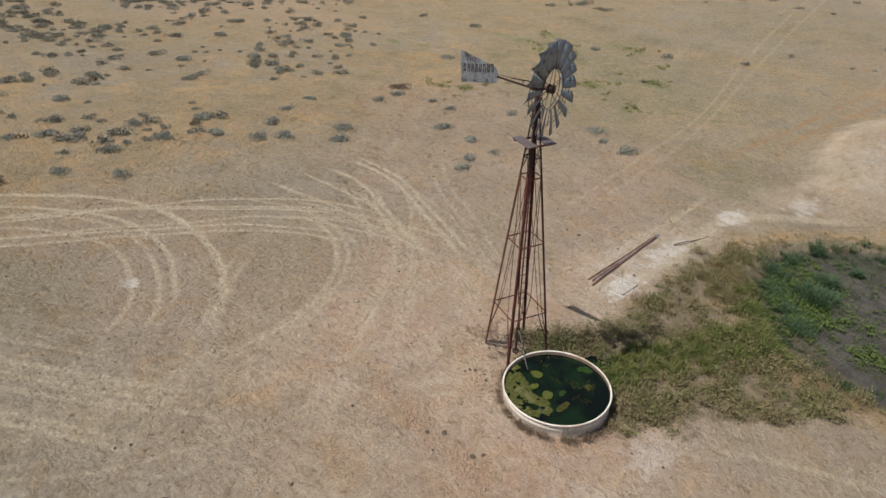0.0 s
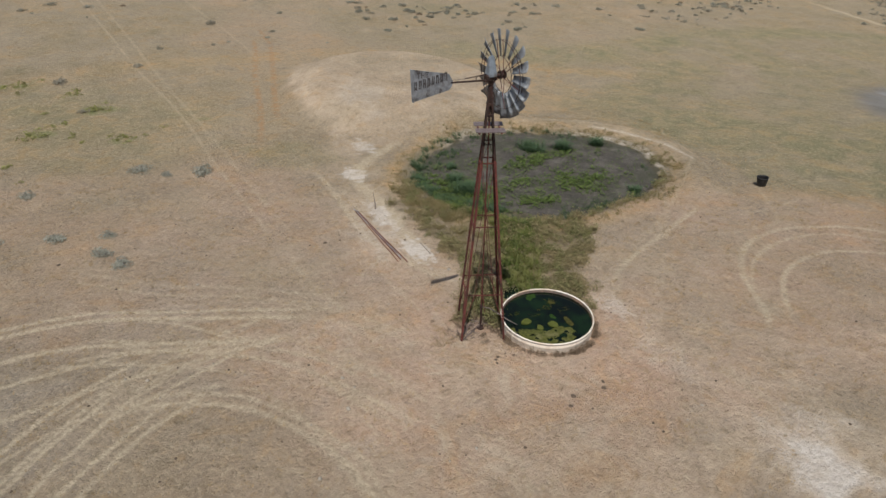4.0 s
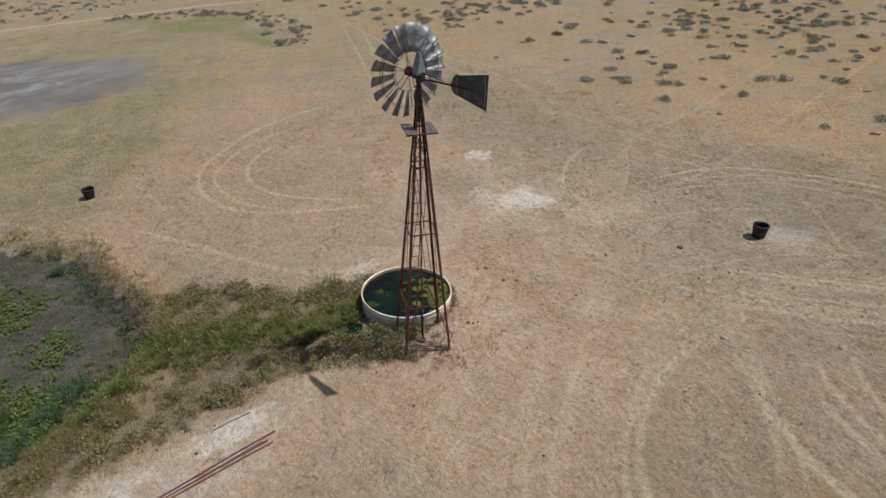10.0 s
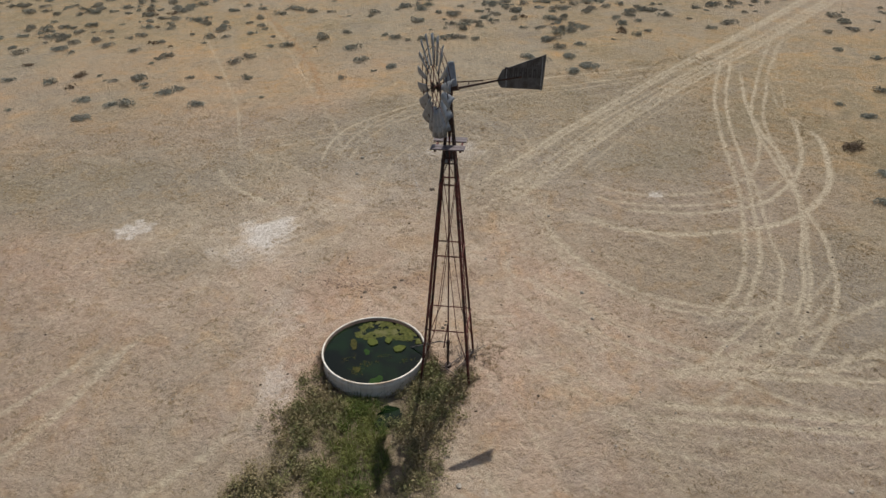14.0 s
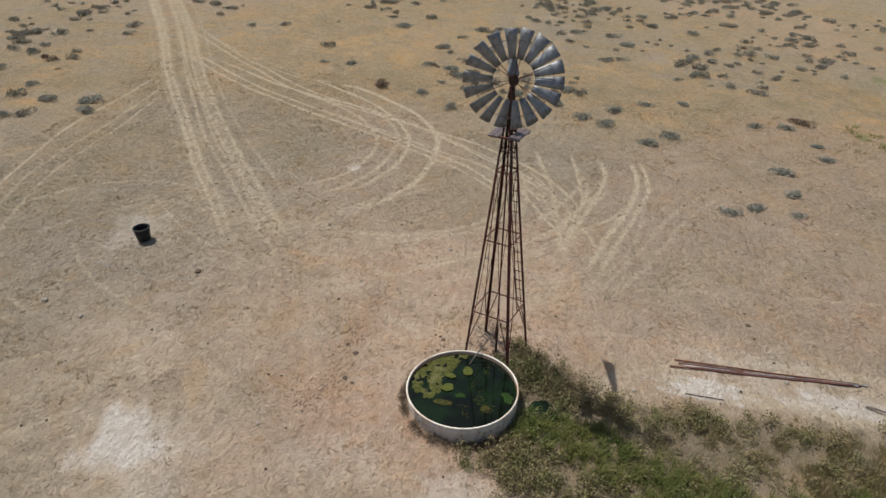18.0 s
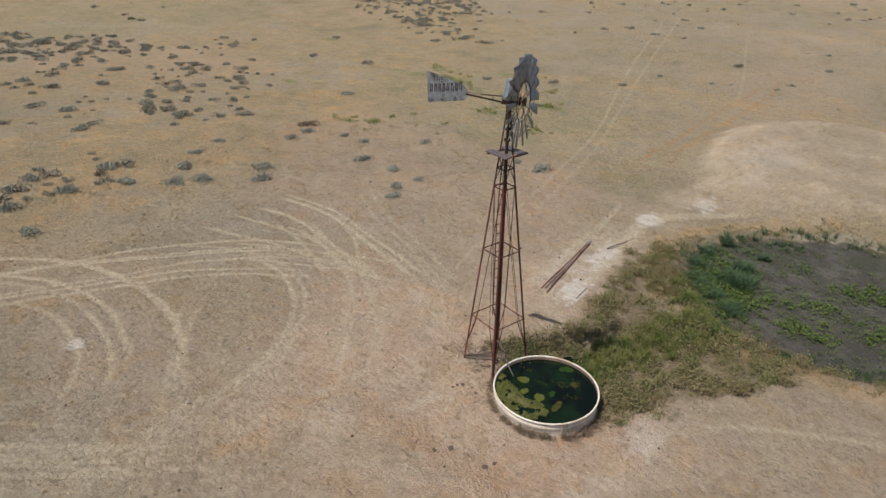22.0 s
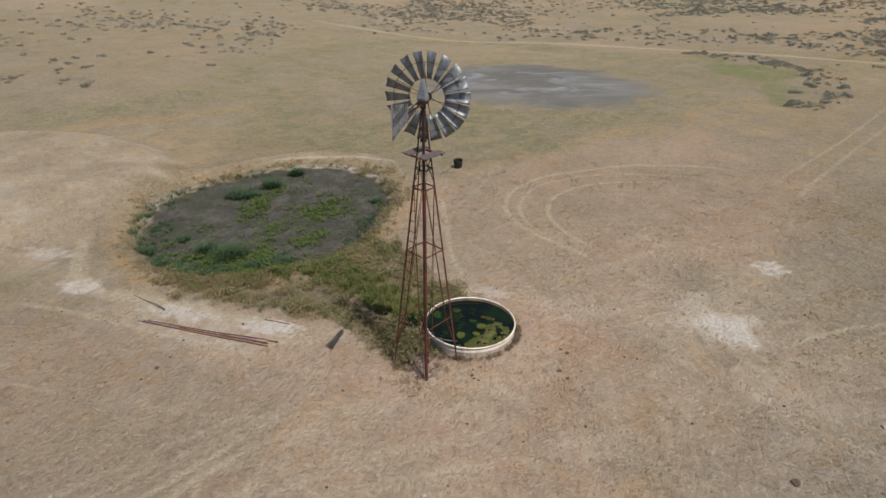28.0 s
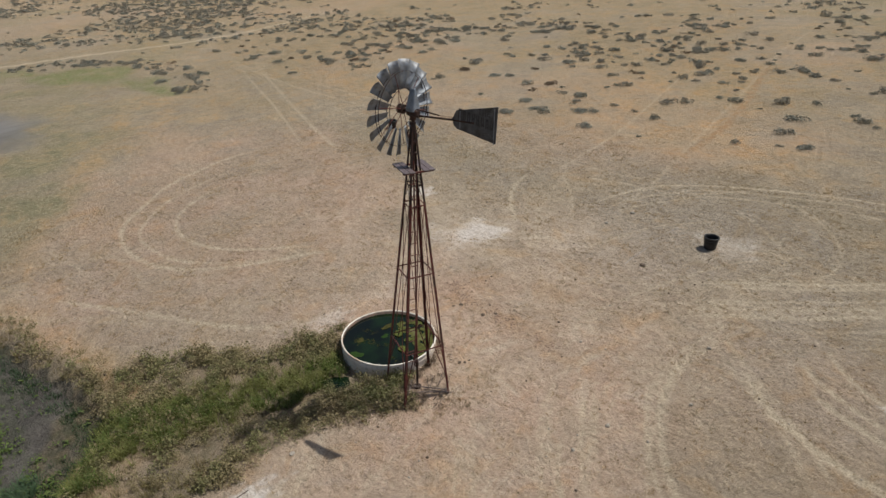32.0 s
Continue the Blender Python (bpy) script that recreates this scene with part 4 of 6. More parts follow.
    olive = np.maximum(olive, 0.55 * zone(x, y, ((-25, 8.6), (-23, 12.4), (-19.4, 14.2), (-17, 13), (-17, 10.2), (-19.8, 9.3), (-23, 10.2)), 0.7, 88, 0.6))
    olive = np.maximum(olive, 0.5 * zone(x, y, ((-30, 4), (-26, 7), (-22, 6.2), (-20, 4), (-20, 0), (-25, 0)), 1.2, 89, 1.0))
    olive = np.maximum(olive, 0.55 * zone(x, y, ((-27, 15), (-22, 17.3), (-17.5, 18.4), (-19, 22), (-26, 26), (-33, 20), (-33, 13)), 1.6, 90, 1.6) * step(-0.3, 0.5, middle))
    olive = np.maximum(olive, 0.42 * step(0.0, 0.7, fractal(x, y, 7, 91)) * step(14, 26, far))
    olive = np.maximum(olive, 0.75 * zone(x, y, ((-21.4, 9.4), (-24.8, 9.6), (-22.6, 12.6), (-20.7, 14.0), (-18.6, 13.4), (-17.4, 11.2), (-18.2, 9.2)), 0.6, 85, 0.6) * 0.6)
    olive = np.maximum(olive, 0.60 * step(10, 30, x + 0.5 * small) * step(32, 44, y) * step(-0.9, 0.4, middle))
    # far ground darkened, with the lens's edge falloff put into the colour
    olive = np.maximum(olive, 0.62 * step(32, 58, far) * step(-0.9, 0.4, coarse))
    olive = np.maximum(olive, 0.85 * zone(x, y, ((-78, 75), (-61.5, 73.1), (-48.9, 66.6), (-33.1, 62.4), (-21.1, 62.1), (-20, 55.6), (-34.5, 57.7), (-50.5, 60.3), (-61.2, 58), (-80, 56)), 3.0, 92, 2.5))
    olive = np.maximum(olive, 0.55 * step(-23, -32, x) * step(-0.6, 0.4, middle))
    attribute("olive", olive * (0.8 + 0.5 * small))
    hill = zone(x, y, ((-7.6, 36), (-8.0, 44), (-7.8, 53), (-4.4, 57.4), (1.5, 57.8), (7, 55), (9.4, 50), (9.4, 44.6), (7.6, 40.6), (3.4, 38.2), (-3, 37)), 0.8, 80, 0.7)
    crest = hill * (1 - zone(x, y, ((-6.6, 36), (-7.0, 44), (-6.8, 52.2), (-4.0, 56.2), (1.2, 56.6), (6.4, 54), (8.4, 50), (8.3, 45), (6.8, 41.4), (3.2, 39), (-3, 37)), 0.7, 80, 0.7))
    bare_dirt = 0.75 * zone(x, y, ((-12, 13), (-10.4, 10.6), (-7, 9.6), (-4.4, 11), (-2.6, 14.6), (-4.2, 15.4), (-6, 12), (-9.4, 12.4), (-11.4, 17), (-13, 17)), 0.9, 81, 0.9)
    bare_dirt = np.maximum(bare_dirt, 0.55 * zone(x, y, ((-18.5, 16.5), (-14, 18.6), (-11.5, 16), (-11, 12), (-11.5, 8.5), (-14, 7), (-15.6, 9), (-16.4, 13)), 1.6, 49, 1.2))
    bare_dirt = np.maximum(bare_dirt, 0.75 * zone(x, y, ((-6, 2.6), (-2.6, 2.2), (-1.4, 5.6), (-3.0, 8.4), (-4.0, 11.4), (-6.2, 8)), 0.9, 82, 1.0))
    bare_dirt = np.maximum(bare_dirt, 0.55 * zone(x, y, ((-8.4, 17.6), (-11.6, 18.4), (-11.8, 28), (-11.2, 35), (-7.6, 38), (-6.6, 35.5), (-8.4, 29)), 0.8, 83, 0.8))
    bare_dirt = np.maximum(bare_dirt, 0.22 * zone(x, y, ((9, 26), (12.5, 24.6), (14.4, 30), (12.4, 36), (7, 38.6), (11, 34), (11.6, 30)), 0.6, 84, 0.6))
    bare_dirt = np.maximum(bare_dirt, 0.42 * zone(x, y, ((-12, 6), (-9, 1), (-3, 0), (3, 3), (4, 8), (0, 12), (-3.5, 15), (-6, 11), (-10, 10)), 2.5, 48, 1.8))
    # the last, round term also paints in the lens's brighter centre
    attribute("soil", np.maximum(0.46 * hill + 0.30 * crest, bare_dirt) * (0.85 + 0.35 * middle + 0.2 * small) + 0.34 * np.exp(-((np.hypot(x + 9, y - 13) / 13) ** 2)))
    lawn = 0.95 * zone(x, y, ((37, -1.6), (38.5, -4), (46, -4.6), (55, -3.4), (60, 0), (68, 3), (66, 6), (57, 4), (52, 1.4), (44, 0.6)), 1.2, 55, 1.6)
    for cx, cy, rx, ry in ((-33, 52.1, 2.6, 1.7), (-27.6, 56.7, 1.6, 1.0), (-22.4, 50.1, 1.2, 0.8), (-25.6, 46.2, 1.0, 0.8), (-20.8, 43.5, 1.0, 0.6), (-33.6, 36.4, 0.8, 0.5), (-32.1, 37.5, 0.7, 0.5), (-36.5, 55.0, 1.2, 0.8), (-29.8, 50.5, 0.8, 0.5), (-24.0, 54.0, 0.9, 0.6), (-42.8, 43.4, 0.9, 0.6), (-44.6, 42.2, 0.7, 0.5), (-38.1, 51.7, 1.6, 0.7), (-52.9, 58.2, 1.6, 0.7), (-30.2, 56.8, 1.4, 0.7), (-39.0, 34.6, 0.8, 0.5), (-15.6, 46.0, 0.7, 0.4)):
        lawn = np.maximum(lawn, 0.8 * step(1.3, 0.3, np.hypot((x - cx) / rx, (y - cy) / ry) + 0.45 * fractal(x, y, 1.6, 66)))
    attribute("lawn", lawn * (0.85 + 0.3 * small))
    ring = zone(x, y, ((24, 22), (27, 10), (38, 3), (52, 5), (62, 14), (66, 28), (62, 42), (50, 46), (38, 44), (28, 36)), 2.5, 58, 2.5)
    green = 0.62 * ring
    green = np.maximum(green, 0.88 * zone(x, y, ((12.4, 19.6), (17, 16.2), (23, 13.6), (30, 8.6), (34, 9), (33, 26), (28, 31), (19, 35), (14.2, 37), (13.4, 24)), 1.0, 57, 1.2))
    green = np.maximum(green, 0.95 * line_mask(x, y, ((4, 61), (12.0, 59.0), (16.8, 56.8), (22.0, 54.8), (30.0, 55.0), (43.0, 57.0), (58.0, 56.6), (70.0, 49.0), (75.6, 37.0), (70.6, 23.2), (65.6, 14.4), (61.9, 7.6)), 8.0))
    green = np.maximum(green, 0.60 * zone(x, y, ((14, 36), (16, 31), (26, 31), (31, 22), (32, 10), (42, 3), (60, 5), (66, 14), (70, 24), (72, 40), (58, 54), (34, 53), (26, 50), (18, 44)), 4.0, 69, 3.0) * step(-0.9, 0.3, middle))
    green = np.maximum(green, 0.6 * zone(x, y, ((-15, 40.5), (-10, 38.4), (-8.6, 35), (-11.4, 34.4), (-14, 36)), 0.8, 62, 0.9))
    green = np.maximum(green, 0.45 * zone(x, y, ((-38, 58), (-20, 56), (-15, 46), (-20, 40), (-34, 44), (-40, 50)), 3.0, 64, 2.5))
    green = np.maximum(green, 0.42 * step(0.15, 0.8, fractal(x, y, 24, 67)) * step(30, 60, far))
    attribute("green", green * (0.82 + 0.35 * middle + 0.25 * small))
    gold = 0.80 * step(-0.8, 0.5, coarse + 0.4 * small) * np.maximum(step(-6, -14, y), step(-27, -36, x))
    gold = np.maximum(gold, 0.45 * step(-0.4, 0.7, middle) * step(18, 32, far))
    gold = np.maximum(gold, 0.95 * line_mask(x, y, ((9, 56), (14.2, 52.9), (18.2, 50.4), (23.6, 47.5), (28.0, 45.6), (34.0, 44.2)), 3.2))
    for streak in (((14.4, 33.4), (17.6, 32.4), (20.8, 30.4), (24.8, 28.6)), ((22.6, 12.8), (25.0, 10.6), (27.4, 8.6)), ((52.6, 19.4), (53.6, 15.6), (49.4, 12.0)), ((56, 46), (62, 36), (64, 26))):
        gold = np.maximum(gold, 0.95 * line_mask(x, y, streak, 2.6))
    gold = np.maximum(gold, 0.62 * line_mask(x, y, ((10.4, 20.6), (14.8, 18.6), (21.2, 13.6), (29.1, 7.7), (40, 1.4)), 2.0))
    gold = np.maximum(gold, 0.75 * line_mask(x, y, ((-52, 63), (-45.6, 62.4), (-38, 61.5), (-29.9, 57.4), (-20, 60), (-9, 60.4), (0, 60.8), (9, 58)), 4.0))
    gold = np.maximum(gold, (0.40 + 0.40 * step(0.3, -0.5, np.cos(bearing - 0.9))) * step(2.3, 1.6, d + 0.4 * small) * step(0.4, 0.9, d))
    gold = np.maximum(gold, 0.3 * step(0.55, 0.95, fractal(x, y, 1.5, 68, 3)) * step(-0.2, 0.4, middle))
    attribute("gold", gold * (1 - np.clip(salt, 0, 1)) * (1 - 0.85 * hill) * (0.85 + 0.35 * small))
    me.materials.append(GROUND)
    ob = new("ground", me)
    return tagged(ob, "dry tan rangeland with wheel tracks, pale salt patches and stubble", "ground", "", "structure")


build_ground()


# ---- windmill ----
AX, AY = -9.90, 14.75
BASE = gz(AX, AY)
TOWER_TURN = radians(67.2)
LEVELS = [(BASE, 1.145), (5.95, 0.35), (7.06, 0.215), (8.30, 0.075)]


def corner(k, z):
    """The place of leg k (0 north, 1 west, 2 south, 3 east) at height z, from the tower's foot."""
    for (z0, r0), (z1, r1) in zip(LEVELS, LEVELS[1:]):
        if z <= z1 or z1 == LEVELS[-1][0]:
            break
    r = r0 + (z - z0) / (z1 - z0) * (r1 - r0)
    a = TOWER_TURN + radians(45) + k * math.pi / 2
    return Vector((r * math.cos(a), r * math.sin(a), z - BASE))


def leg_foot(k):
    c = corner(k, BASE)
    return gz(AX + c.x, AY + c.y) - 0.12


def build_windmill():
    mill = empty_thing("windmill", "rusty steel farm windmill with a galvanised wheel beside a stock tank", "windmill", pose(AX, AY, BASE))
    up = Vector((0, 0, 1))
    # legs
    for k in range(4):
        bm = bmesh.new()
        pts = [corner(k, leg_foot(k))] + [corner(k, z) for z, _ in LEVELS[1:]]
        out = Vector((corner(k, 2).x, corner(k, 2).y, 0))
        angle_iron(bm, pts[0], pts[1], 0.07, 0.008, -out)
        # the bolted splice
        angle_iron(bm, corner(k, 5.62), corner(k, 6.02), 0.07, 0.010, -out)
        angle_iron(bm, corner(k, 0.35), corner(k, 0.75), 0.066, 0.010, -out)
        leg = part("leg", bm, RUST, mill)
        bm = bmesh.new()
        for a, b in zip(pts[1:], pts[2:]):
            angle_iron(bm, a, b, 0.056, 0.008, -out)
        part("upper_leg", bm, DARK_STEEL, leg, "dark upper leg section")
    # girts, each ring slightly tapered
    for z in (1.12, 3.72, 5.93, 6.55):
        for k in range(4):
            bm = bmesh.new()
            a, b = corner(k, z), corner((k + 1) % 4, z)
            flat_bar(bm, a, b, 0.045, 0.006, up)
            flat_bar(bm, a - Vector((0, 0, 0.0)), b, 0.006, 0.045, up)
            part("girt", bm, RUST if z < 6 else DARK_STEEL, mill)
    # braces: short struts from the feet to the lowest girt, then long crossed rods
    for k in range(4):
        n = (k + 1) % 4
        for a, b in ((k, n), (n, k)):
            onto = corner(a, 1.12).lerp(corner(b, 1.12), 0.24)
            for p, q, r in ((corner(a, BASE + 0.62), onto, 0.015), (onto, corner(b, 5.90).lerp(corner(a, 5.90), 0.12), 0.010), (corner(a, 5.95), corner(b, 7.0), 0.008)):
                bm = bmesh.new()
                rod(bm, p, q, r, 6)
                part("brace", bm, RUST if q.z < 6.8 else DARK_STEEL, mill)
    # ladder on the north leg, on the face towards the west leg
    side = (corner(1, 0.0) - corner(0, 0.0)).normalized()
    bm = bmesh.new()
    lift = [corner(0, z) + side * 0.30 * (1.0 if z < 5 else 0.55) for z in (BASE + 1.5, 4.5, 6.9)]
    rod(bm, lift[0], lift[1], 0.018, 6)
    rod(bm, lift[1], lift[2], 0.018, 6)
    rail = part("ladder_rail", bm, RUST, mill)
    z = BASE + 1.7
    while z < 6.9:
        s = 1.0 if z < 4.5 else 1.0 - 0.45 * min(1.0, (z - 4.5) / 2.4)
        bm = bmesh.new()
        rod(bm, corner(0, z), corner(0, z) + side * 0.30 * s, 0.014, 5)
        part("rung", bm, RUST, rail)
        z += 0.36
    # platform: two decks either side of the tower
    bm = bmesh.new()
    turn = math.degrees(TOWER_TURN) - 90
    flat = pose(0, 0, 7.05 - BASE, 0, 0, turn)
    for s in (-1, 1):
        box(bm, (0.05, 0.92, 0.05), flat @ pose(s * 0.34, 0, -0.045))
    deck = part("platform", bm, RUST, mill, "small wooden platform on steel bearers")
    for y, w in ((-0.385, 0.165), (-0.215, 0.155), (0.215, 0.155), (0.385, 0.165)):
        bm = bmesh.new()
        box(bm, (0.90 + 0.02 * random.random(), w, 0.035), flat @ pose(0.01 * random.random(), y, 0, 0, 0, random.uniform(-0.8, 0.8)), 0.006)
        part("plank", bm, PLANK, deck)
    # well gear inside the tower
    bm = bmesh.new()
    rod(bm, (0, 0, -0.1), (0, 0, 1.05), 0.038, 10)
    rod(bm, (0, 0, 0.92), (0, 0, 1.08), 0.055, 10)
    rod(bm, (0.0, 0, 0.0), (0.0, 0, 0.06), 0.13, 12)
    part("standpipe", bm, DARK_STEEL, mill, "dark standpipe over the well")
    bm = bmesh.new()
    rod(bm, (0, 0, 1.0), (0, 0, 8.4 - BASE), 0.024, 8)
    part("pump_rod", bm, RUST, mill)
    bm = bmesh.new()
    flat_bar(bm, (0.13, -0.06, 0.75), (0.02, 0.02, 1.75), 0.035, 0.02)
    part("pump_guide", bm, RUST, mill)
    bm = bmesh.new()
    rod(bm, (0, 0, 7.25 - BASE), (0, 0, 8.5 - BASE), 0.042, 12)
    for z in (7.4, 7.75, 8.28):
        rod(bm, (0, 0, z - BASE), (0, 0, z + 0.07 - BASE), 0.085 if z > 8 else 0.10, 12)
    part("mast_pipe", bm, IRON, mill)
    bm = bmesh.new()
    tube(bm, [Vector((0.10, 0.03, 7.8 - BASE)), Vector((0.17, 0.05, 8.0 - BASE)), Vector((0.12, 0.03, 8.12 - BASE))], 0.018, 6)
    part("furl_lever", bm, IRON, mill)

    # the head, turned into the wind
    head = pose(0, 0, 8.62 - BASE, 0, 0, 4.0)
    bm = bmesh.new()
    box(bm, (0.36, 0.24, 0.20), pose(-0.02, 0, 0.0), 0.04)
    rod(bm, (0, 0, -0.22), (0, 0, -0.05), 0.085, 12)
    rod(bm, (0.15, 0, 0.02), (0.33, 0, 0.02), 0.055, 12)
    gear = part("gearbox", bm, IRON, mill, "dark oily cast iron gearbox")
    gear.matrix_basis = head
    bm = bmesh.new()
    secs = [(-0.02, 0.150, 0.165, -0.01), (0.04, 0.150, 0.165, -0.01), (0.28, 0.125, 0.105, -0.015), (0.50, 0.100, 0.045, -0.02), (0.56, 0.085, 0.025, -0.02), (0.575, 0.05, 0.012, -0.02)]
    rings = []
    for z, rx, ry, ox in secs:
        ring = []
        for k in range(16):
            a = 2 * math.pi * k / 16
            c, s = math.cos(a), math.sin(a)
            ring.append(bm.verts.new((ox + rx * math.copysign(abs(c) ** 0.45, c), ry * math.copysign(abs(s) ** 0.45, s), z + 0.06)))
        rings.append(ring)
    for lo, hi in zip(rings, rings[1:]):
        for k in range(16):
            bm.faces.new((lo[k], lo[(k + 1) % 16], hi[(k + 1) % 16], hi[k]))
    bm.faces.new(rings[-1])
    part("hood", bm, HOOD, gear, "blue-grey sheet metal hood with a narrow top")

    # wheel
    bm = bmesh.new()
    rod(bm, (-0.12, 0, 0), (0.12, 0, 0), 0.055, 14)
    for x in (-0.07, 0.07):
        rod(bm, (x - 0.018, 0, 0), (x + 0.018, 0, 0), 0.13, 18)
    wheel = part("wheel", bm, IRON, mill, "galvanised many-bladed wind wheel")
    wheel.matrix_basis = head @ pose(0.39, 0, 0.02, 7, 0, 0)
    r0, r1 = 0.54, 1.31
    bm = bmesh.new()
    rows = []
    for i in range(5):
        f = i / 4
        r = r0 + (r1 - r0) * f
        w = 0.18 + 0.185 * f
        pitch = radians(28 - 7 * f)
        row = []
        for j in range(8):
            g = j / 7 - 0.5
            camber = 0.15 * w * (1 - 4 * g * g)
            u, n = g * w, camber
            x = u * math.sin(pitch) + n * math.cos(pitch)
            y = u * math.cos(pitch) - n * math.sin(pitch)
            row.append(((x, y, r), (x + 0.004, y, r)))
        rows.append(row)
    front = [[bm.verts.new(p[0]) for p in row] for row in rows]
    back = [[bm.verts.new(p[1]) for p in row] for row in rows]
    for i in range(4):
        for j in range(7):
            bm.faces.new((front[i][j], front[i + 1][j], front[i + 1][j + 1], front[i][j + 1]))
            bm.faces.new((back[i][j], back[i][j + 1], back[i + 1][j + 1], back[i + 1][j]))
    for i in range(4):
        for j in (0, 7):
            bm.faces.new((front[i][j], back[i][j], back[i + 1][j], front[i + 1][j]))
    for j in range(7):
        for i in (0, 4):
            bm.faces.new((front[i][j], front[i][j + 1], back[i][j + 1], back[i][j]))
    bmesh.ops.recalc_face_normals(bm, faces=bm.faces)
    blade_mesh = finish(bm, GALV_BLADE, "blade")
    blade_mesh.polygons.foreach_set("use_smooth", [True] * len(blade_mesh.polygons))
    for k in range(18):
        ob = new("blade", blade_mesh)
        ob.parent = wheel
        ob.matrix_basis = pose(0, 0, 0, 20 * k + random.uniform(-0.6, 0.6)) @ pose(0, 0, random.uniform(-0.008, 0.008), 0, random.uniform(-1.5, 1.5), random.uniform(-2.5, 2.5))
    for r, x in ((0.56, 0.055), (0.56, -0.055), (1.02, -0.07), (1.02, 0.03)):
        bm = bmesh.new()
        n = 54
        for k in range(n):
            a, b = 2 * math.pi * k / n, 2 * math.pi * (k + 1) / n
            flat_bar(bm, (x, r * math.cos(a), r * math.sin(a)), (x, r * math.cos(b), r * math.sin(b)), 0.022, 0.005, (1, 0, 0))
        part("ring", bm, IRON, wheel)
    for k in range(6):
        a = radians(60 * k + 12)
        for s in (-1, 1):
            bm = bmesh.new()
            b = a + s * 0.10
            rod(bm, (0.07 * s, 0.10 * math.cos(a), 0.10 * math.sin(a)), (0.04 * s, 1.02 * math.cos(b), 1.02 * math.sin(b)), 0.010, 5)
            part("spoke", bm, RUST, wheel)

    # tail
    bm = bmesh.new()
    flat_bar(bm, (-0.12, 0.0, -0.08), (-1.40, 0.0, 0.03), 0.05, 0.022)
    flat_bar(bm, (-1.30, 0.016, 0.02), (-2.02, 0.016, 0.06), 0.042, 0.018)
    flat_bar(bm, (-0.14, 0.02, 0.10), (-0.92, 0.02, 0.07), 0.03, 0.015)
    flat_bar(bm, (-0.52, 0.01, 0.10), (-0.52, 0.01, -0.05), 0.02, 0.02, (1, 0, 0))
    rod(bm, (-0.92, 0.02, 0.07), (-1.42, 0.0, 0.09), 0.006, 5)
    box(bm, (0.16, 0.10, 0.06), pose(-0.16, 0, -0.09), 0.01)
    tail = part("tail_boom", bm, IRON, mill, "steel tail boom")
    tail.matrix_basis = head
    outline = [(-1.33, 0.0), (-1.46, 0.24), (-2.72, 0.53), (-2.68, -0.42), (-1.46, -0.24), (-1.37, -0.15)]
    bm = bmesh.new()
    sides = []
    for y in (-0.003, 0.003):
        sides.append([bm.verts.new((x, y, z + 0.06)) for x, z in outline])
    bm.faces.new(sides[0])
    bm.faces.new(list(reversed(sides[1])))
    for k in range(len(outline)):
        j = (k + 1) % len(outline)
        bm.faces.new((sides[0][k], sides[1][k], sides[1][j], sides[0][j]))
    bmesh.ops.recalc_face_normals(bm, faces=bm.faces)
    vane = part("tail_vane", bm, VANE, tail, "weathered grey sheet tail vane with faded dark lettering")
    # the face turned from the sun gets a darker colour as painted shade
    vane.data.materials.append(VANE_SHADE)
    for face in vane.data.polygons:
        face.material_index = int(face.normal.y > 0.5)
    # stiffening ribs
    for x, h in ((-1.58, 0.24), (-2.62, 0.46)):
        bm = bmesh.new()
        for y in (-0.009, 0.009):
            flat_bar(bm, (x, y, 0.08 - h), (x, y, 0.06 + h), 0.022, 0.008, (1, 0, 0))
        part("rib", bm, VANE, vane)
    # faded lettering on both faces; the north face's ink has shade painted in
    for y, way in ((-0.006, 1), (0.006, -1)):
        ink = VANE_INK if way > 0 else VANE_INK_SHADE
        for letter, bars in (("T", ((0, 0.5, 1, 0.18), (0, 0, 0.2, 1))), ("H", ((-0.4, 0, 0.2, 1), (0.4, 0, 0.2, 1), (0, 0, 1, 0.18))), ("E", ((-0.4, 0, 0.2, 1), (0.05, 0.42, 0.9, 0.16), (0, 0, 0.7, 0.16), (0.05, -0.42, 0.9, 0.16)))):
            bm = bmesh.new()
            x = -2.32 + 0.135 * ("THE".index(letter) - 1) * way
            for bx, bz, bw, bh in bars:
                box(bm, (0.10 * bw, 0.003, 0.15 * bh), pose(x + 0.10 * bx * way, y, 0.37 + 0.15 * bz))
            part("letter", bm, ink, vane)
        for row_z, x0, x1, count, tall in ((0.02, -2.62, -1.50, 8, 0.25), (-0.22, -2.50, -1.85, 7, 0.09)):
            for k in range(count):
                x = x0 + (x1 - x0) * (k + 0.5) / count
                lift = 0.17 * (x + 2.62) / 1.16 if count == 8 else 0.0
                w = (x1 - x0) / count * 0.62
                bm = bmesh.new()
                box(bm, (w * 0.34, 0.003, tall), pose(x - w * 0.32, y, row_z + lift + 0.06, 0, random.uniform(-6, 6), 0))
                box(bm, (w * 0.34, 0.003, tall), pose(x + w * 0.32, y, row_z + lift + 0.06, 0, random.uniform(-6, 6), 0))
                box(bm, (w * 0.34, 0.003, tall * 0.2), pose(x, y, row_z + lift + 0.06 + tall * random.choice((-0.3, 0, 0.35))))
                part("lettering_bar", bm, ink if count != 7 else VANE_FAINT if way > 0 else VANE_SHADE, vane)
    return mill


GALV_BLADE = simple("galvanised_blade", (0.190, 0.205, 0.225), (0.300, 0.320, 0.345), 4.0, 0.55, 0.55, (0.085, 0.076, 0.070), 1.8, 0.12, 0.002)
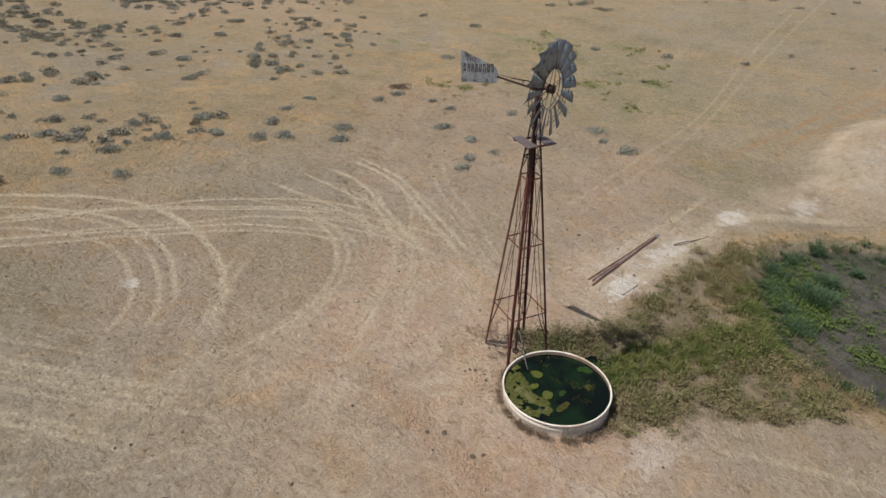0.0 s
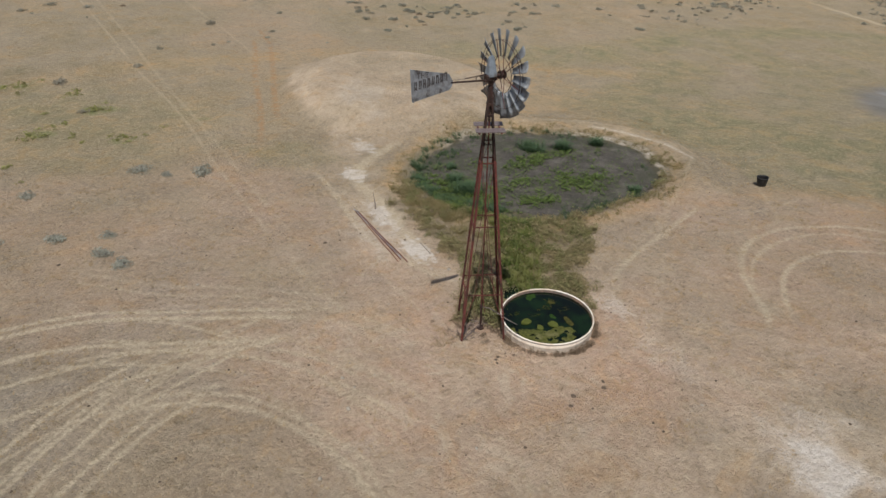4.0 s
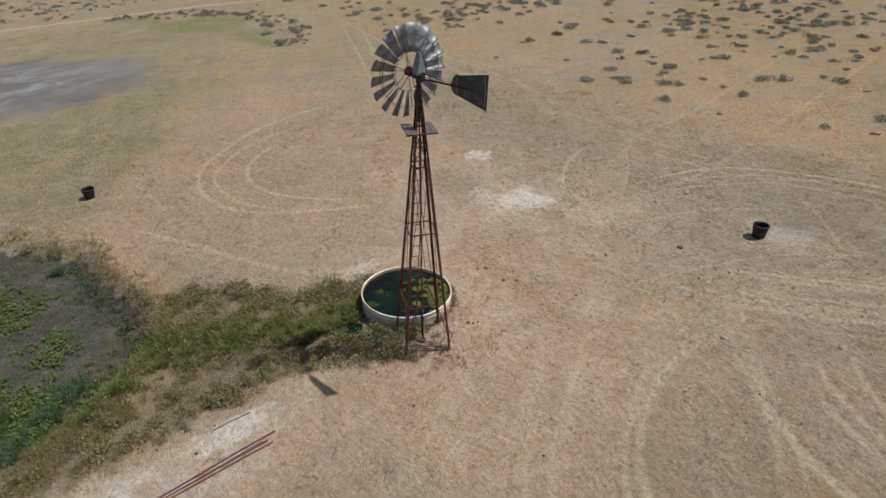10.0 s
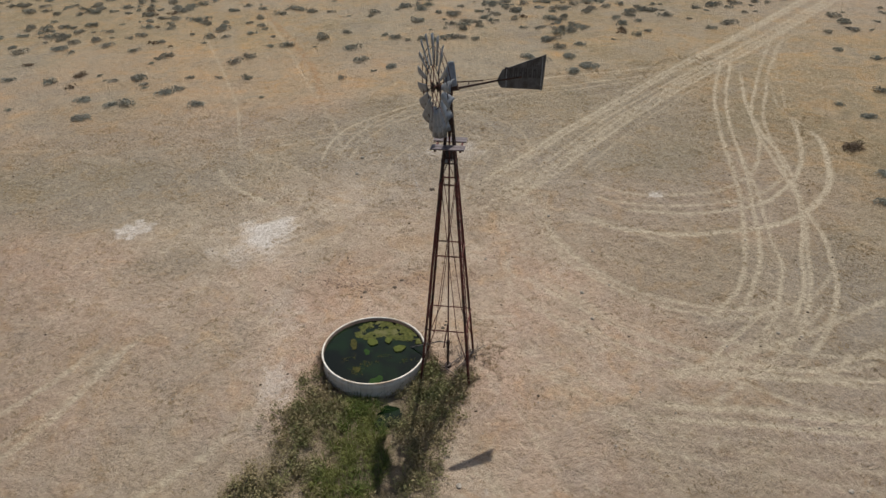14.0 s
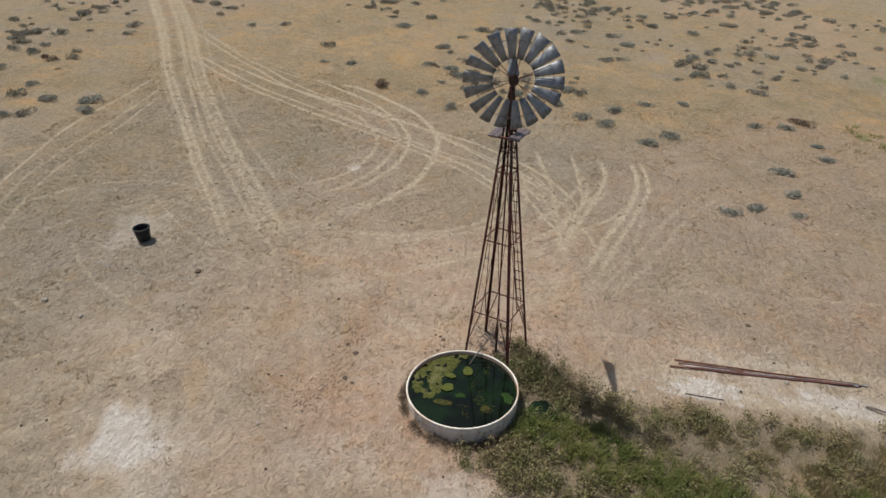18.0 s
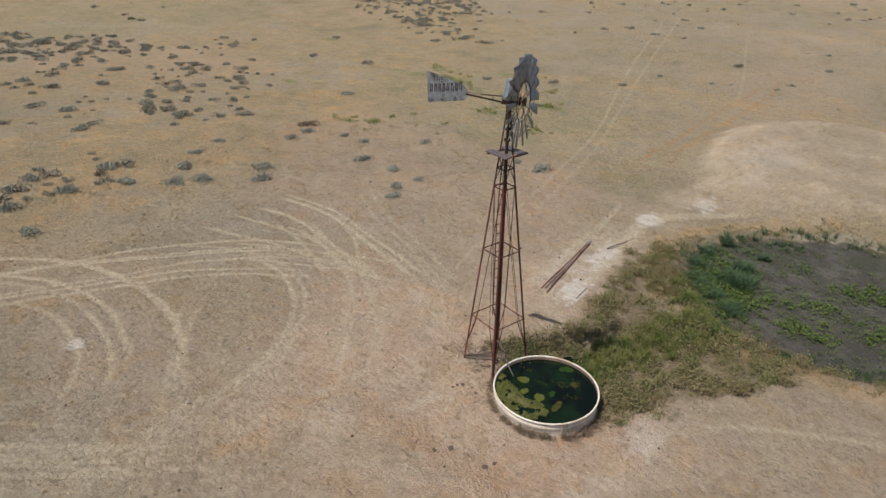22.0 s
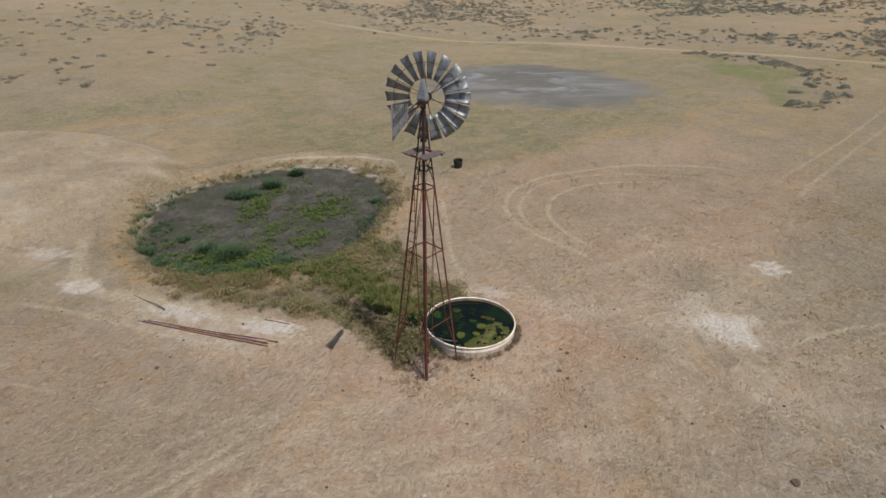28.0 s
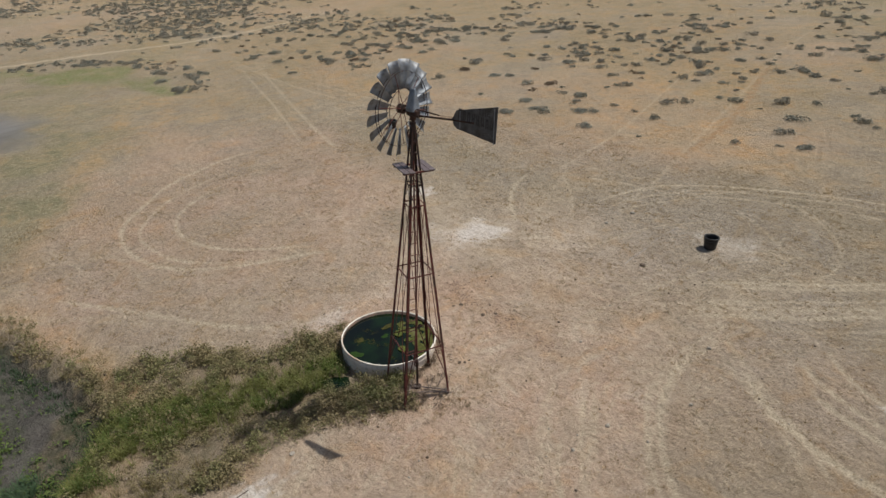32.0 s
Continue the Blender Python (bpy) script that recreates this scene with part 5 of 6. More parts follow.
# shaded copies of the vane's ink and paint, for its north face
VANE_INK_SHADE = simple("shaded_dark_lettering", (0.030, 0.028, 0.030), (0.048, 0.045, 0.047), 9.0, 0.65, 0.2)
VANE_SHADE = simple("shaded_vane_paint", (0.062, 0.062, 0.066), (0.105, 0.105, 0.110), 5.0, 0.6, 0.3, (0.050, 0.044, 0.042), 2.2, 0.2, 0.002)
VANE_FAINT = simple("very_faded_lettering", (0.20, 0.205, 0.215), (0.30, 0.31, 0.32), 9.0, 0.6, 0.2)
build_windmill()

ALGAE_BROWN = simple("brownish_algae", (0.060, 0.052, 0.016), (0.026, 0.030, 0.008), 9.0, 0.85, spec=0.1)
ALGAE_GREEN = simple("deep_green_algae", (0.014, 0.034, 0.008), (0.024, 0.048, 0.012), 8.0, 0.7, spec=0.05)
DULL_PIPE = simple("dull_grey_pipe", (0.20, 0.18, 0.165), (0.11, 0.085, 0.07), 8.0, 0.7, 0.3)
# ---- stock tank ----
TX, TY, TRIM, TR = -7.59, 13.82, -0.34, 1.70


def build_tank():
    lo = min(gz(TX + TR * math.cos(a), TY + TR * math.sin(a)) for a in np.linspace(0, 6.28, 16)) - 0.06
    tank = empty_thing("stock_tank", "round cream-painted steel stock tank full of green water", "water tank", pose(TX, TY, lo))
    h = TRIM - lo
    bm = bmesh.new()
    n = 72
    lathe(bm, [(TR - 0.012, 0.0), (TR, 0.0), (TR + 0.004, 0.16), (TR + 0.012, 0.18), (TR + 0.004, 0.20), (TR, h * 0.66), (TR + 0.010, h * 0.69), (TR, h * 0.72), (TR, h - 0.03), (TR - 0.012, h - 0.03)], n, True)
    smooth(part("tank_wall", bm, TANK_PAINT, tank))
    bm = bmesh.new()
    lathe(bm, [(TR - 0.014, 0.03), (TR - 0.014, h - 0.03), (TR - 0.026, h - 0.03), (TR - 0.026, 0.03)], n, True)
    smooth(part("tank_lining", bm, TANK_IN, tank, "rust-stained inside of the tank"))
    bm = bmesh.new()
    prof = [(TR + 0.005 + 0.030 * math.cos(a), h - 0.022 + 0.030 * math.sin(a)) for a in np.linspace(0, 2 * math.pi, 10, endpoint=False)]
    lathe(bm, prof, n, True)
    smooth(part("rolled_rim", bm, RIM, tank, "cream rolled steel rim"))
    bm = bmesh.new()
    rings = lathe(bm, [(TR - 0.026, 0.05), (TR - 0.026, 0.02)], n)
    bm.faces.new(rings[0])
    bm.faces.new(list(reversed(rings[1])))
    part("tank_floor", bm, TANK_IN, tank)
    for a in (0.9, 3.3, 5.4):
        bm = bmesh.new()
        box(bm, (0.012, 0.05, h - 0.06), pose((TR + 0.006) * math.cos(a), (TR + 0.006) * math.sin(a), h / 2 - 0.02, 0, 0, math.degrees(a)))
        part("seam", bm, TANK_PAINT, tank)
    return tank, lo


TANK, TANK_LOW = build_tank()
WATER_Z = TRIM - 0.135
bm = bmesh.new()
ring = [bm.verts.new((TX + (TR - 0.03) * math.cos(a), TY + (TR - 0.03) * math.sin(a), WATER_Z)) for a in np.linspace(0, 2 * math.pi, 72, endpoint=False)]
low = [bm.verts.new((v.co.x, v.co.y, WATER_Z - 0.3)) for v in ring]
bm.faces.new(ring)
bm.faces.new(list(reversed(low)))
for k in range(72):
    bm.faces.new((ring[k], low[k], low[(k + 1) % 72], ring[(k + 1) % 72]))
mesh_thing("water", bm, WATER, "dark green still water in the stock tank", "water", kind="structure")


def mat_patch(bm, cx, cy, rx, ry, turn, z, thick, rough, seed, n=26):
    """A ragged floating patch, slightly domed."""
    rng = random.Random(seed)
    ph = [rng.uniform(0, 6.28) for _ in range(4)]
    top, low = [], []
    c, s = math.cos(turn), math.sin(turn)
    for k in range(n):
        a = 2 * math.pi * k / n
        r = 1 + rough * (0.5 * math.sin(2 * a + ph[0]) + 0.4 * math.sin(3 * a + ph[1]) + 0.35 * math.sin(5 * a + ph[2]) + 0.25 * math.sin(9 * a + ph[3]))
        px, py = rx * r * math.cos(a), ry * r * math.sin(a)
        x, y = cx + px * c - py * s, cy + px * s + py * c
        d = math.hypot(x - TX, y - TY)
        if d > TR - 0.05:
            x, y = TX + (x - TX) * (TR - 0.05) / d, TY + (y - TY) * (TR - 0.05) / d
        top.append(bm.verts.new((x, y, z + thick * 0.5)))
        low.append(bm.verts.new((x, y, z - 0.03)))
    mid = bm.verts.new((cx, cy, z + thick))
    for k in range(n):
        j = (k + 1) % n
        bm.faces.new((top[k], top[j], mid))
        bm.faces.new((low[k], low[j], top[j], top[k]))
    bm.faces.new(list(reversed(low)))


def ragged_mat(outline, soft, holes, seed, cell=0.028):
    """A floating mat with torn edges and holes, filling an outline on the water."""
    p = np.array(outline, float)
    lo, hi = p.min(0) - 0.1, p.max(0) + 0.1
    nx, ny = int((hi[0] - lo[0]) / cell) + 1, int((hi[1] - lo[1]) / cell) + 1
    rng = np.random.RandomState(seed)
    gx, gy = np.meshgrid(lo[0] + cell * np.arange(nx + 1), lo[1] + cell * np.arange(ny + 1), indexing="ij")
    cx, cy = (gx[:-1, :-1] + cell / 2).ravel(), (gy[:-1, :-1] + cell / 2).ravel()
    full = zone(cx, cy, outline, soft, seed, 0.09) + 0.55 * fractal(cx, cy, 0.34, seed + 1) - holes * np.clip(fractal(cx, cy, 0.16, seed + 2), 0, 1)
    full = ((full > 0.5) & (np.hypot(cx - TX, cy - TY) < TR - 0.06)).reshape(nx, ny)
    # the largest connected piece
    left, best = set(zip(*np.where(full))), set()
    while left:
        seed_cell = left.pop()
        group, edge = {seed_cell}, [seed_cell]
        while edge:
            i, j = edge.pop()
            for q in ((i + 1, j), (i - 1, j), (i, j + 1), (i, j - 1)):
                if q in left:
                    left.remove(q)
                    group.add(q)
                    edge.append(q)
        best = group if len(group) > len(best) else best
    full = np.zeros((nx, ny), bool)
    for q in best:
        full[q] = True
    gx, gy = gx + rng.uniform(-0.4, 0.4, gx.shape) * cell, gy + rng.uniform(-0.4, 0.4, gy.shape) * cell
    gz_top = WATER_Z + 0.008 + 0.012 * np.clip(fractal(gx, gy, 0.2, seed + 3), -0.4, 1)
    bm = bmesh.new()
    top, low = {}, {}

    def at(i, j):
        if (i, j) not in top:
            top[i, j] = bm.verts.new((gx[i, j], gy[i, j], gz_top[i, j]))
            low[i, j] = bm.verts.new((gx[i, j], gy[i, j], WATER_Z - 0.03))
        return (i, j)

    for i in range(nx):
        for j in range(ny):
            if not full[i, j]:
                continue
            ring = [at(i, j), at(i + 1, j), at(i + 1, j + 1), at(i, j + 1)]
            bm.faces.new([top[q] for q in ring])
            for m, (di, dj) in enumerate(((0, -1), (1, 0), (0, 1), (-1, 0))):
                if not (0 <= i + di < nx and 0 <= j + dj < ny and full[i + di, j + dj]):
                    a, b = ring[m], ring[(m + 1) % 4]
                    bm.faces.new((low[a], low[b], top[b], top[a]))
    return bm


CRESCENT = ((-9.32, 14.0), (-9.30, 13.3), (-8.90, 12.65), (-8.3, 12.25), (-7.6, 12.18), (-7.12, 12.5), (-7.08, 12.85), (-7.45, 13.15), (-7.85, 13.2), (-8.17, 13.45), (-8.55, 13.55), (-8.95, 13.8))
mesh_thing("algae_mat", ragged_mat(CRESCENT, 0.12, 0.95, 300), ALGAE, "ragged yellow-green algae mat floating along the tank's side", "algae", "algae mats in the tank")
mesh_thing("algae_mat", ragged_mat(((-7.34, 12.45), (-7.1, 12.55), (-6.86, 13.2), (-6.82, 13.95), (-6.95, 13.98), (-7.12, 13.3)), 0.07, 1.2, 310), ALGAE_BROWN, "ragged brownish strip of algae floating in the tank", "algae", "algae mats in the tank")
mesh_thing("algae_mat", ragged_mat(((-7.15, 14.45), (-6.75, 14.4), (-6.7, 14.75), (-7.05, 14.85)), 0.07, 1.2, 320), ALGAE_BROWN, "small torn brownish algae patch floating in the tank", "algae", "algae mats in the tank")
for k, (x, y, r) in enumerate([(-8.43, 13.92, 0.20), (-8.16, 13.40, 0.15), (-7.62, 13.36, 0.20)]):
    bm = bmesh.new()
    mat_patch(bm, x, y, r, r * 0.8, 0.4 + k, WATER_Z + 0.034, 0.008, 0.14, 40 + k)
    mesh_thing("algae_pad", bm, PAD, "rounded pale green algae pad floating in the tank", "algae", "algae pads in the tank")
for k, (x, y, rx, ry) in enumerate([(-7.41, 15.22, 0.22, 0.17), (-7.35, 13.79, 0.14, 0.10)]):
    bm = bmesh.new()
    mat_patch(bm, x, y, rx, ry, 0.5 + k, WATER_Z - 0.001, 0.002, 0.3, 60 + 40 * k)
    mesh_thing("sunken_algae", bm, ALGAE_GREEN, "dark green half-sunken algae in the tank", "algae", "sunken algae in the tank")
bm = bmesh.new()
arng = random.Random(70)
for k, (x, y, rx, ry) in enumerate([(-6.89, 14.60, 0.24, 0.14), (-7.25, 14.34, 0.26, 0.12), (-7.8, 14.13, 0.20, 0.07), (-6.70, 13.95, 0.25, 0.07), (-8.5, 14.55, 0.25, 0.10)]):
    for i in range(26):
        f = arng.uniform(0.08, 0.2)
        mat_patch(bm, x + arng.gauss(0, rx * 0.55), y + arng.gauss(0, ry * 0.7), rx * f, ry * f, arng.uniform(0, 3), WATER_Z - 0.001 + 0.0003 * i, 0.002, 0.4, 140 + 40 * k + i, 12)
mesh_thing("water_weed", bm, ALGAE_DEEP, "brown and dark green water weed just under the tank's surface", "water weed", "", "stuff")

# supply pipe from the standpipe over the rim
bm = bmesh.new()
sweep(bm, [Vector(p) for p in ((AX + 0.04, AY - 0.02, BASE + 0.98), (-9.64, 14.58, BASE + 0.96), (-9.14, 14.17, TRIM + 0.07), (-8.80, 13.93, WATER_Z - 0.02))], 0.022, 8)
smooth(mesh_thing("supply_pipe", bm, DULL_PIPE, "thin dull grey pipe leading from the well into the stock tank", "pipe"))

# ---- long pipes on the ground ----


def ground_pipe(x0, y0, x1, y1, r, mat, label, lift=0.0, collar=True):
    bm = bmesh.new()
    n = 6
    pts = []
    for k in range(n + 1):
        f = k / n
        x, y = x0 + (x1 - x0) * f, y0 + (y1 - y0) * f
        pts.append(Vector((x + 0.015 * math.sin(3 * f + x0), y, gz(x, y) + r + 0.008 + lift)))
    sweep(bm, pts, r, 10)
    pipe = smooth(mesh_thing("steel_pipe", bm, mat, label, "pipe", "pipes lying on the ground"))
    if collar:
        bm = bmesh.new()
        d = (pts[1] - pts[0]).normalized()
        rod(bm, pts[-1] - d * 0.12, pts[-1] + d * 0.04, r * 1.35, 10)
        part("coupling", bm, GALV_PIPE, pipe)
    return pipe


ground_pipe(-10.34, 20.66, -10.47, 26.85, 0.028, RUST_RED, "long rusty red steel pipe lying on pale dirt")
ground_pipe(-10.44, 21.10, -10.55, 27.18, 0.026, GALV_PIPE, "long dull galvanised pipe lying among rusty pipes")
ground_pipe(-10.70, 20.88, -10.58, 26.95, 0.025, RUST_ORANGE, "long orange-rusted steel pipe lying on pale dirt", 0.0, False)

ground_pipe(-10.54, 20.98, -10.50, 26.98, 0.025, RUST_RED, "long dark rusty pipe lying among other pipes", 0.0, False)

bm = bmesh.new()
sweep(bm, [Vector((x, y, gz(x, y) + 0.02)) for x, y in ((-9.09, 20.92), (-9.05, 21.5), (-9.03, 22.13))], 0.016, 6)
mesh_thing("thin_rod", bm, DEADWOOD, "thin grey weathered rod lying on pale dirt", "rod")

# ---- crooked pole beside the pipes ----
bm = bmesh.new()
line = spline([(-9.55, 26.75), (-9.32, 27.4), (-9.10, 28.1), (-8.80, 29.1)], 5)
pts = [Vector((x, y, gz(x, y) + 0.045 + 0.05 * math.sin(k * 0.35))) for k, (x, y) in enumerate(line)]
sweep(bm, pts, [0.036 - 0.0013 * k for k in range(len(pts))], 7)
mesh_thing("wooden_pole", bm, DEADWOOD, "crooked grey dead wood pole lying on pale dirt", "pole")

# ---- thin wire on the ground ----
bm = bmesh.new()
tube(bm, [(x, y, gz(x, y) + 0.02) for x, y in ((-11.68, 3.5), (-11.74, 2.6), (-11.80, 1.6), (-11.84, 0.6), (-12.1, -0.9))], 0.007, 6)
mesh_thing("wire", bm, GALV_PIPE, "thin straight galvanised wire lying on dry stubble", "wire")

# ---- feed tubs ----


def build_tub(x, y, tilt, turn, label):
    tub = empty_thing("feed_tub", label, "tub", pose(x, y, gz(x, y) - 0.015, tilt, 0.5, turn) @ Matrix.Diagonal((0.88, 0.88, 0.93, 1)), "black feed tubs on the range")
    bm = bmesh.new()
    lathe(bm, [(0.0, 0.0), (0.275, 0.0), (0.29, 0.02), (0.325, 0.30), (0.345, 0.52), (0.352, 0.60), (0.335, 0.60), (0.325, 0.52), (0.305, 0.30), (0.27, 0.045), (0.0, 0.045)], 36)
    bmesh.ops.remove_doubles(bm, verts=bm.verts, dist=1e-5)
    smooth(part("body", bm, TUB, tub))
    bm = bmesh.new()
    lathe(bm, [(0.35, 0.565), (0.382, 0.57), (0.388, 0.60), (0.372, 0.615), (0.338, 0.612), (0.334, 0.59)], 36, True)
    smooth(part("rim", bm, TUB, tub))
    bm = bmesh.new()
    lathe(bm, [(0.336, 0.40), (0.352, 0.405), (0.355, 0.435), (0.341, 0.44)], 36, True)
    smooth(part("band", bm, TUB, tub))
    return tub


build_tub(-14.02, 0.12, 1.5, 20, "empty black plastic feed tub standing on bare tan ground")
build_tub(11.25, -5.0, -1.5, 140, "empty black plastic feed tub standing on dry stubble")
build_tub(12.65, 21.0, 2, 250, "empty black plastic feed tub standing near the dry pond")


# ---- overflow puddle at the tank's foot ----
bm = bmesh.new()
prng = random.Random(12)
top = gz(-7.75, 16.2) + 0.02
ring = []
for a in np.linspace(0, 2 * math.pi, 40, endpoint=False):
    px, py = (0.82 + prng.uniform(-0.12, 0.12)) * math.cos(a), (0.36 + prng.uniform(-0.07, 0.07)) * math.sin(a)
    ring.append(bm.verts.new((-7.75 + 0.80 * px - 0.60 * py, 16.2 + 0.60 * px + 0.80 * py, top)))
under = [bm.verts.new((v.co.x, v.co.y, top - 0.12)) for v in ring]
bm.faces.new(ring)
bm.faces.new(list(reversed(under)))
for k in range(len(ring)):
    j = (k + 1) % len(ring)
    bm.faces.new((ring[k], under[k], under[j], ring[j]))
mesh_thing("puddle", bm, WATER, "shallow overflow puddle on mud beside the stock tank", "puddle")


# ---- plants ----
def dry_spot(x, y):
    """False where the puddle stands open."""
    px, py = 0.80 * (x + 7.75) + 0.60 * (y - 16.2), 0.80 * (y - 16.2) - 0.60 * (x + 7.75)
    return np.hypot(px / 0.72, py / 0.30) + 0.25 * ground_noise(x, y, 0.5, 4) > 1


RNG = np.random.RandomState(7)


def leaf_tri(rng, base, tip, width):
    """A narrow leaf as one triangle from base to tip."""
    d = tip - base
    side = np.cross(d, rng.normal(size=3))
    side = side / (np.linalg.norm(side) + 1e-9) * width / 2
    return [base - side, base + side, tip], [(0, 1, 2)]


def leaf_quad(rng, c, size, flat=0.0):
    """A small oval leaf as a bent diamond."""
    n = rng.normal(size=3)
    n[2] = abs(n[2]) + flat
    n /= np.linalg.norm(n)
    u = np.cross(n, rng.normal(size=3))
    u /= np.linalg.norm(u)
    v = np.cross(n, u)
    s = size * rng.uniform(0.7, 1.3)
    return [c - u * s, c - v * s * 0.45 + n * s * 0.12, c + u * s, c + v * s * 0.45 + n * s * 0.12], [(0, 1, 2, 3)]


def gather(pieces):
    verts, faces = [], []
    for v, f in pieces:
        o = len(verts)
        verts += [tuple(p) for p in v]
        faces += [tuple(i + o for i in q) for q in f]
    return np.array(verts, float), faces


def grass_tuft(seed, n, tall, spread, width, lean=0.6):
    rng = np.random.RandomState(seed)
    out = []
    for _ in range(n):
        a = rng.uniform(0, 6.28)
        b = np.array([math.cos(a), math.sin(a), 0]) * spread * rng.uniform(0, 1)
        h = tall * rng.uniform(0.55, 1.15)
        t = b + np.array([math.cos(a + rng.normal() * 0.6), math.sin(a + rng.normal() * 0.6), 0]) * h * lean * rng.uniform(0.2, 1.1) + (0, 0, h)
        out.append(leaf_tri(rng, b - (0, 0, 0.02), t, width * rng.uniform(0.7, 1.3)))
    return gather(out)


def arching_grass(seed, n, tall, spread, width):
    rng = np.random.RandomState(seed)
    out = []
    for _ in range(n):
        a = rng.uniform(0, 6.28)
        way = np.array([math.cos(a), math.sin(a), 0])
        b = way * spread * rng.uniform(0, 1) - (0, 0, 0.02)
        h = tall * rng.uniform(0.6, 1.2)
        m = b + way * h * 0.22 + (0, 0, h * 0.7)
        t = b + way * h * rng.uniform(0.5, 0.95) + (0, 0, h * rng.uniform(0.75, 1.0))
        s = np.array([-way[1], way[0], 0]) * width / 2
        out.append(([b - s, b + s, m + s * 0.8, m - s * 0.8, t], [(0, 1, 2, 3), (3, 2, 4)]))
    return gather(out)


def leafy_bush(seed, n, radius, tall, leaf, hollow=0.35):
    """An uneven dome of small leaves with gaps, in several lobes."""
    rng = np.random.RandomState(seed)
    lobes = [(rng.normal(size=2) * radius * 0.42, rng.uniform(0.45, 0.8), rng.uniform(0.55, 1.0)) for _ in range(7)]
    out = []
    for k in range(n):
        c, r, h = lobes[k % len(lobes)]
        d = rng.normal(size=3)
        d[2] = abs(d[2])
        d /= np.linalg.norm(d)
        q = d * rng.uniform(hollow, 1.0) ** 0.5
        out.append(leaf_quad(rng, np.array([c[0] + q[0] * radius * r, c[1] + q[1] * radius * r, 0.03 + q[2] * tall * h]), leaf))
    return gather(out)


def rosette(seed, n, radius, leaf):
    rng = np.random.RandomState(seed)
    out = []
    for k in range(n):
        a = rng.uniform(0, 6.28)
        r = radius * rng.uniform(0.2, 1.0)
        out.append(leaf_quad(rng, np.array([r * math.cos(a), r * math.sin(a), rng.uniform(0.03, 0.16)]), leaf, 1.6))
    return gather(out)


def scatter(name, templates, x, y, mat, label, category, lo=0.75, hi=1.3, sink=0.0, z=None):
    """Many plants as one object: each takes a template, a turn and a size."""
    allv, allf, sizes, tones, base = [], [], [], [], 0
    x, y = np.asarray(x, float), np.asarray(y, float)
    z = height(x, y) - sink if z is None else z
    pick = RNG.randint(0, len(templates), len(x))
    for k, (v, faces) in enumerate(templates):
        me = np.where(pick == k)[0]
        if not len(me):
            continue
        a, s = RNG.uniform(0, 6.28, len(me)), RNG.uniform(lo, hi, len(me))
        c, sn = np.cos(a) * s, np.sin(a) * s
        p = np.empty((len(me), len(v), 3))
        p[:, :, 0] = x[me, None] + c[:, None] * v[:, 0] - sn[:, None] * v[:, 1]
        p[:, :, 1] = y[me, None] + sn[:, None] * v[:, 0] + c[:, None] * v[:, 1]
        p[:, :, 2] = z[me, None] + s[:, None] * v[:, 2]
        allv.append(p.reshape(-1, 3))
        tones.append(np.repeat(RNG.uniform(size=len(me)), len(v)))
        flat = np.concatenate([np.array(f) for f in faces])
        offs = base + np.arange(len(me))[:, None] * len(v)
        allf.append((flat[None, :] + offs).ravel())
        sizes.append(np.tile([len(f) for f in faces], len(me)))
        base += len(me) * len(v)
    verts, loops, sizes = np.concatenate(allv), np.concatenate(allf), np.concatenate(sizes)
    me = bpy.data.meshes.new(name)
    me.vertices.add(len(verts))
    me.vertices.foreach_set("co", verts.ravel())
    me.loops.add(len(loops))
    me.loops.foreach_set("vertex_index", loops.astype(np.int32))
    me.polygons.add(len(sizes))
    me.polygons.foreach_set("loop_start", np.concatenate([[0], np.cumsum(sizes)[:-1]]).astype(np.int32))
    me.polygons.foreach_set("loop_total", sizes.astype(np.int32))
    me.update()
    me.attributes.new("tone", "FLOAT", "POINT").data.foreach_set("value", np.concatenate(tones).astype(np.float32))
    me.materials.append(mat)
    return tagged(new(name, me), label, category, "", "stuff")


def template_mesh(name, tmpl, mat):
    me = bpy.data.meshes.new(name)
    me.from_pydata([tuple(p) for p in tmpl[0]], [], tmpl[1])
    me.materials.append(mat)
    return me


def sage_thing(seed, mat, label, name):
    rng = random.Random(seed)
    shrub = empty_thing(name, label, "shrub", Matrix(), "scattered range shrubs")
    bm = bmesh.new()
    for k in range(7):
        a = rng.uniform(0, 6.28)
        r = rng.uniform(0.1, 0.32)
        mid = Vector((r * 0.5 * math.cos(a), r * 0.5 * math.sin(a), rng.uniform(0.08, 0.16)))
        tip = Vector((r * math.cos(a), r * math.sin(a), rng.uniform(0.2, 0.34)))
        rod(bm, (0, 0, -0.04), mid, 0.018, 5, 0.013)
        rod(bm, mid, tip, 0.013, 5, 0.005)
    part("stems", bm, DEADWOOD, shrub)
    crown = new("crown", template_mesh("crown", leafy_bush(seed, 700, 0.50, 0.32, 0.046), mat))
    crown.parent = shrub
    return shrub


KINDS = [sage_thing(k, SAGE, "low grey-green sagebrush shrub on dry grass", "sagebrush") for k in range(11, 15)]
KINDS.append(sage_thing(15, SAGE_DRY, "low dry brown shrub on dry grass", "dry_shrub"))
